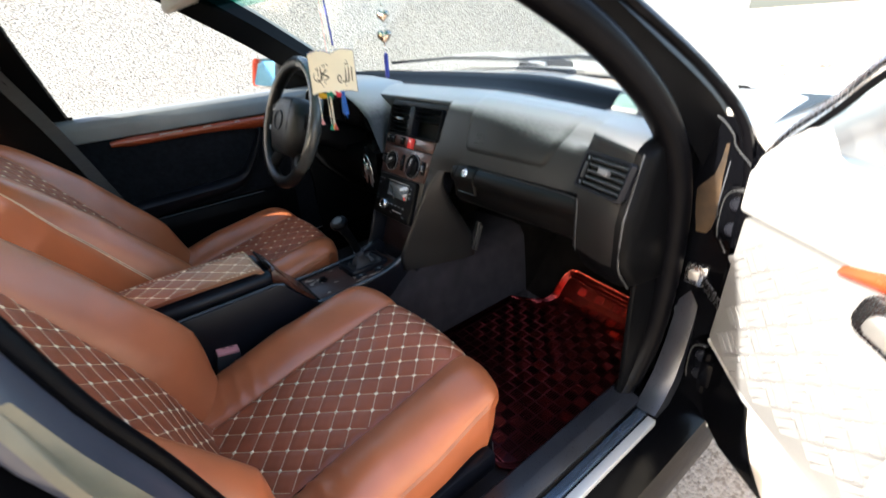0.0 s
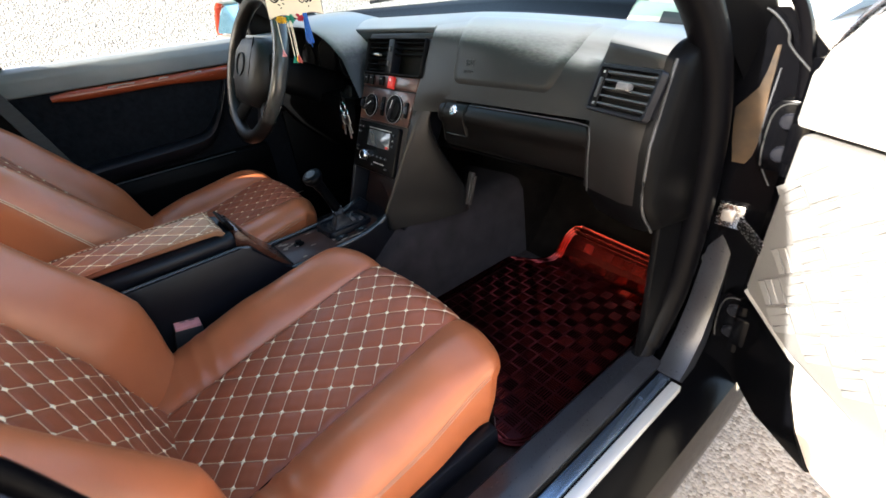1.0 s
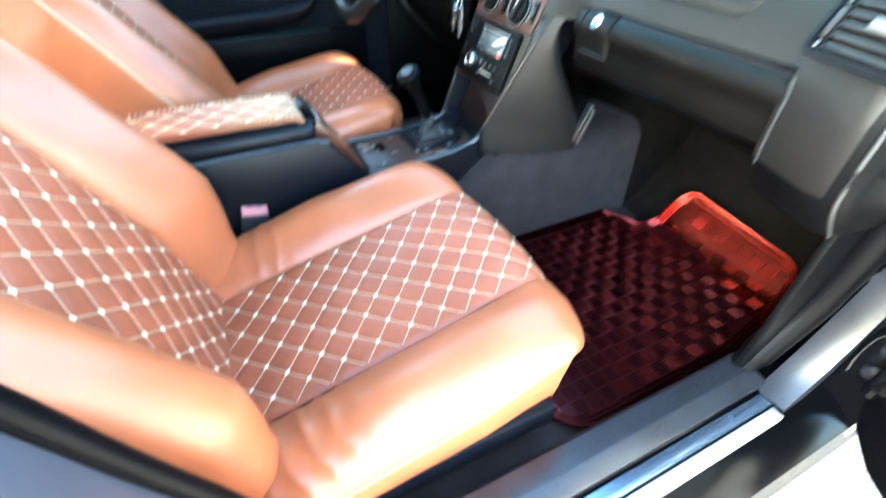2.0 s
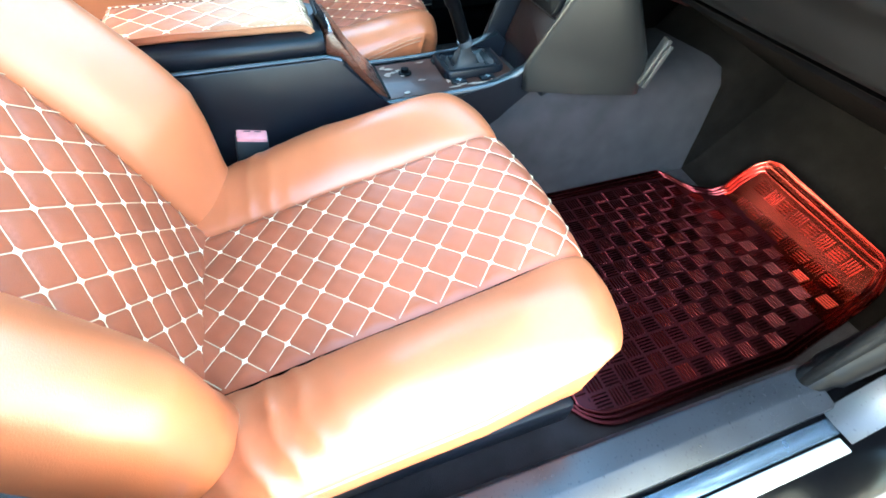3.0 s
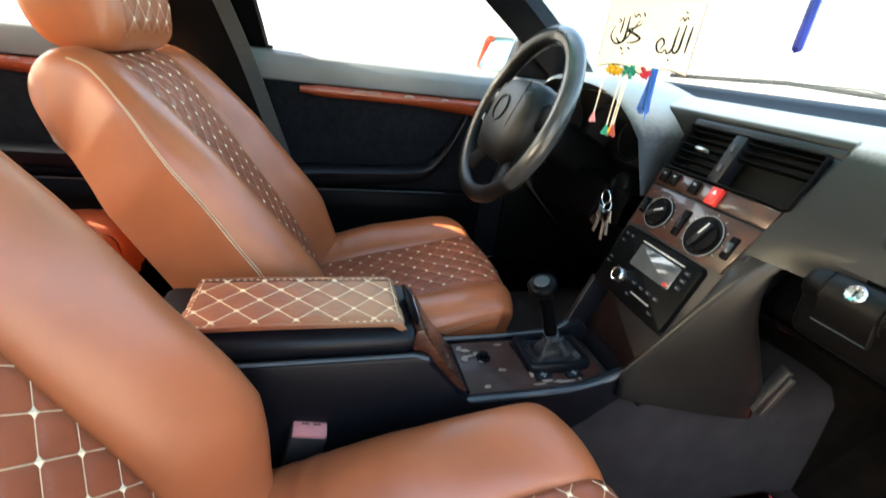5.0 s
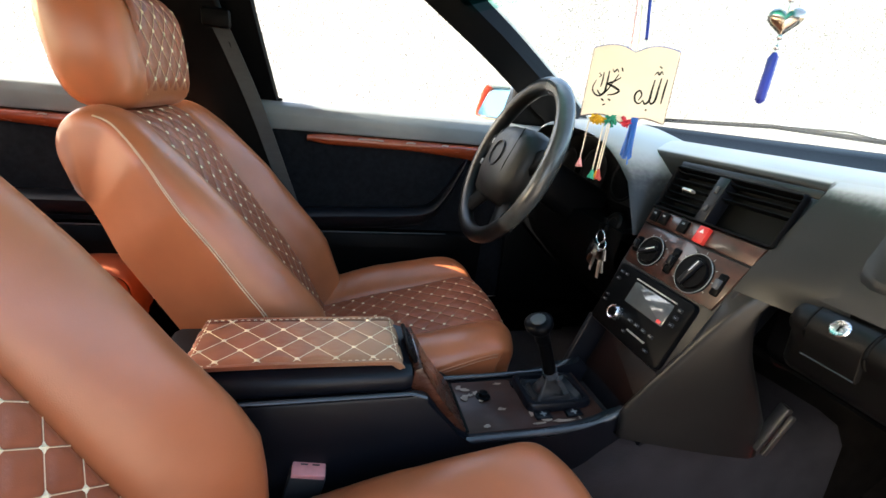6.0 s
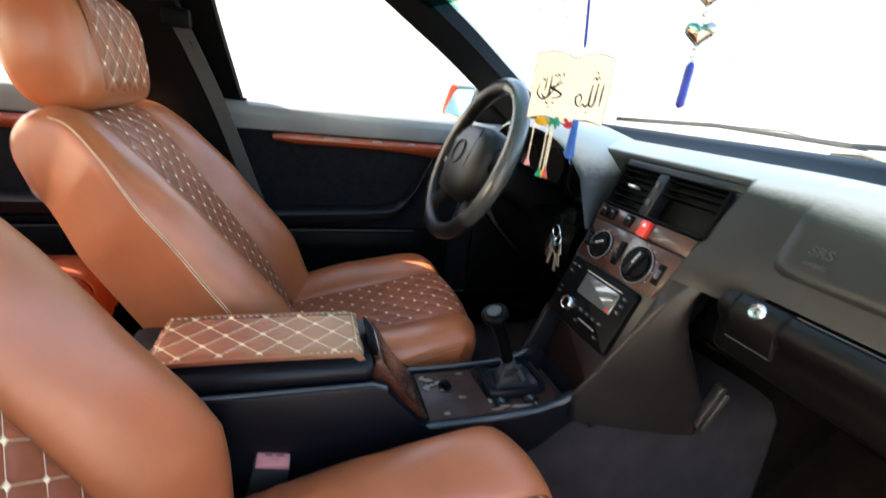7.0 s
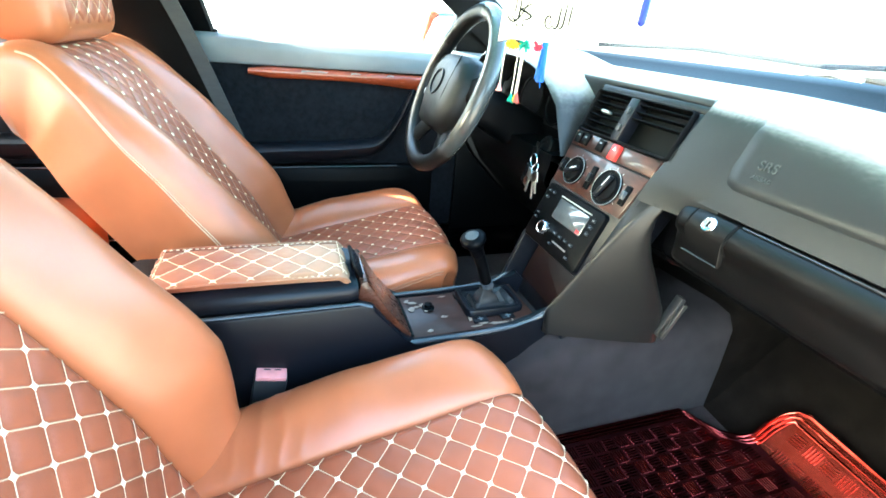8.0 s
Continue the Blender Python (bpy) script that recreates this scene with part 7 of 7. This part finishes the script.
# decorative monogram of crossing strokes on the other page
for pts, w in (([(-0.012, 0.010), (-0.020, 0.004), (-0.028, 0.000), (-0.019, -0.004), (-0.011, -0.009), (-0.017, -0.014), (-0.026, -0.016)], 0.0015), ([(-0.030, 0.018), (-0.030, 0.002), (-0.031, -0.012), (-0.036, -0.016), (-0.042, -0.010)], 0.0014), ([(-0.046, 0.004), (-0.049, -0.008), (-0.044, -0.016), (-0.036, -0.018), (-0.028, -0.010), (-0.022, 0.002), (-0.016, 0.014)], 0.0011), ([(-0.037, 0.016), (-0.037, 0.004), (-0.038, -0.006)], 0.0010), ([(-0.044, 0.014), (-0.040, 0.011), (-0.043, 0.008)], 0.0008), ([(-0.026, 0.021), (-0.023, 0.017), (-0.020, 0.021), (-0.017, 0.017)], 0.0009), ([(-0.014, 0.024), (-0.011, 0.018)], 0.0009), ([(-0.034, -0.022), (-0.029, -0.025)], 0.0011), ([(-0.024, -0.021), (-0.020, -0.024)], 0.0011), ([(-0.026, -0.029), (-0.030, -0.031)], 0.0009)):
    stroke(pts, w, "flourish")
for u0, dx in ((-0.008, -0.006), (0.002, 0.0)):
    bm = bmesh.new()
    tube(bm, [PM @ Vector((u0, H_ / 2, 0)), (-0.002 + dx, 0.646, 1.20), (-0.012 + dx, 0.648, 1.262)], 0.0008, 5)
    part("cord", bm, PINK if u0 < 0 else CREAM, plq)
bm = bmesh.new()
tube(bm, [PM @ Vector((0.010, H_ / 2 + 0.016, 0)), (0.010, 0.650, 1.19), (0.0, 0.652, 1.262)], 0.0021, 8)
part("beaded_cord", bm, BLUE, plq, "blue beaded cord")
def tassel(u, v0, drop, r, mt, cord, name="tassel"):
    """A short cord ending in a bundle of threads."""
    p0 = PM @ Vector((u, v0, 0))
    p1 = p0 - Vector((0.004, 0, drop))
    if drop > 0.02:
        bm = bmesh.new()
        tube(bm, [p0, p1], 0.0009, 5)
        part("tassel_cord", bm, cord, plq)
    bm = bmesh.new()
    rng = random.Random(int(u * 1e4))
    for k in range(16):
        t = 2 * math.pi * k / 16
        q = p1 + Vector((math.cos(t) * r * rng.uniform(0.4, 1.1), math.sin(t) * r * rng.uniform(0.4, 1.1), -r * rng.uniform(2.0, 2.7)))
        tube(bm, [p1, p1.lerp(q, 0.5) + (q - p1).cross(Vector((0, 0, 1))) * 0.1, q], 0.0011, 4)
    part(name, bm, mt, plq, "wool tassel")
def pompom(u, r, mt):
    """A fluffy knot of wool under the board."""
    c = PM @ Vector((u, -0.0515, 0.002))
    bm = bmesh.new()
    rng = random.Random(int(u * 1e4) + 700)
    for k in range(46):
        d = Vector((rng.gauss(0, 1), rng.gauss(0, 1), rng.gauss(-0.3, 0.8))).normalized() * r * rng.uniform(0.7, 1.1)
        tube(bm, [c, c + d * 0.5 + Vector((0, 0, 0.001)), c + d], [0.0018, 0.0016, 0.0009], 4)
    part("pompom", bm, mt, plq, "fluffy wool knot")
pompom(-0.036, 0.008, YELLOW)
pompom(-0.028, 0.007, YELLOW)
pompom(-0.014, 0.010, GREEN)
pompom(0.008, 0.009, WOOLRED)
tassel(-0.044, -0.050, 0.054, 0.0048, PINK, CREAM)
tassel(-0.022, -0.052, 0.066, 0.0050, GREEN, CREAM)
tassel(-0.013, -0.052, 0.064, 0.0058, ORANGE, CREAM)
tassel(-0.016, -0.053, 0.066, 0.0040, YELLOW, CREAM)
bm = bmesh.new()
rng = random.Random(9)
for k in range(34):
    p0 = PM @ Vector((0.019 + rng.uniform(-0.004, 0.004), -0.044, 0.002))
    q = p0 + Vector((rng.uniform(-0.006, 0.007), rng.uniform(-0.005, 0.006), -0.044 - rng.uniform(0, 0.010)))
    tube(bm, [p0, p0.lerp(q, 0.5) + Vector((rng.uniform(-0.002, 0.002), 0, 0)), q], 0.0010, 4)
tube(bm, [PM @ Vector((0.020, -0.09, 0.002)), PM @ Vector((0.023, -0.112, 0.002))], 0.0009, 4)
part("tassel", bm, AZURE, plq, "long bright blue silk tassel")

bead = thing("bead_pendant", "silver heart pendant with blue beaded tail hung from the mirror", "pendant", (0.20, 0.68, 1.05))
B0, B1 = Vector((0.204, 0.672, 1.034)), Vector((0.188, 0.690, 1.190))
bm = bmesh.new()
tube(bm, [B0.lerp(B1, 0.30), B0.lerp(B1, 1.0), (0.18, 0.66, 1.262)], 0.0008, 5)
part("chain", bm, STEEL, bead)
bm = bmesh.new()
tube(bm, [B0 + (B1 - B0) * f for f in (0.0, 0.02, 0.28, 0.31)], [0.002, 0.0046, 0.0046, 0.002], 8)
part("beaded_tail", bm, BLUE, bead, "blue beaded tail")
def heart(f, s):
    bm = bmesh.new()
    c = B0.lerp(B1, f)
    m = frame_at(c, (0.75, 0.66, 0), (-0.2, 0, 1))
    ring = []
    for i in range(28):
        t = 2 * math.pi * i / 28
        ring.append((16 * math.sin(t) ** 3 / 16 * s, (13 * math.cos(t) - 5 * math.cos(2 * t) - 2 * math.cos(3 * t) - math.cos(4 * t)) / 16 * s))
    loft(bm, [[m @ Vector((u * k, v * k, z * s)) for u, v in ring] for k, z in ((0.2, -0.42), (0.7, -0.34), (1.0, 0.0), (0.7, 0.34), (0.2, 0.42))], True)
    part("heart", bm, PEWTER, bead, "polished warm silver heart", smooth=80)
heart(0.50, 0.0155)
heart(0.74, 0.0135)
for f in (0.34, 0.40, 0.62, 0.86, 0.93):
    bm = bmesh.new()
    bmesh.ops.create_uvsphere(bm, u_segments=10, v_segments=6, radius=0.0028, matrix=Matrix.Translation(B0.lerp(B1, f)))
    part("silver_bead", bm, CHROME, bead)

rvm = thing("interior_mirror", "black interior mirror under the windscreen top", "mirror", (0.08, 0.63, 1.25))
bm = bmesh.new()
prism(bm, round_rect(0.23, 0.065, 0.02), "y", 0.62, 0.65, 0.006, Matrix.Translation((0.08, 0, 1.285)))
part("mirror_shell", bm, BLACK, rvm)
bm = bmesh.new()
prism(bm, round_rect(0.215, 0.052, 0.016), "y", 0.616, 0.621, 0.001, Matrix.Translation((0.08, 0, 1.285)))
part("mirror_glass", bm, MIRROR, rvm)

visor = thing("sun_visor", "grey padded sun visor folded at the windscreen top", "sun visor", (-0.36, 0.42, 1.25))
bm = bmesh.new()
VM = frame_at((-0.31, 0.44, 1.280), (1, 0.0, 0.0), (0, 0.30, 0.95))
prism(bm, round_rect(0.40, 0.15, 0.03), "z", -0.009, 0.009, 0.006, VM)
part("visor_pad", bm, HEADLINER, visor, smooth=50)

# wipers lying along the foot of the windscreen
for x0, y0, x1, y1 in ((-0.55, 1.16, 0.02, 1.31), (0.0, 1.30, 0.50, 1.19)):
    wp = thing("wiper", "black windscreen wiper with pale worn arm", "wiper", (x0, y0, 0.99), group="wipers")
    bm = bmesh.new()
    a, b = Vector((x0, y0, 1.010)), Vector((x1, y1, 1.008))
    tube(bm, [a, a.lerp(b, 0.5) + Vector((0, 0, 0.012)), b], 0.006, 6)
    part("blade", bm, RUBBER, wp)
    bm = bmesh.new()
    tube(bm, [a.lerp(b, 0.5) + Vector((0, 0.004, 0.016)), a.lerp(b, 0.72) + Vector((0, 0.03, 0.018)), b + Vector((0.02, 0.06, -0.02))], [0.006, 0.010, 0.012], 6, 0.5)
    part("arm", bm, STEEL, wp, "pale arm")
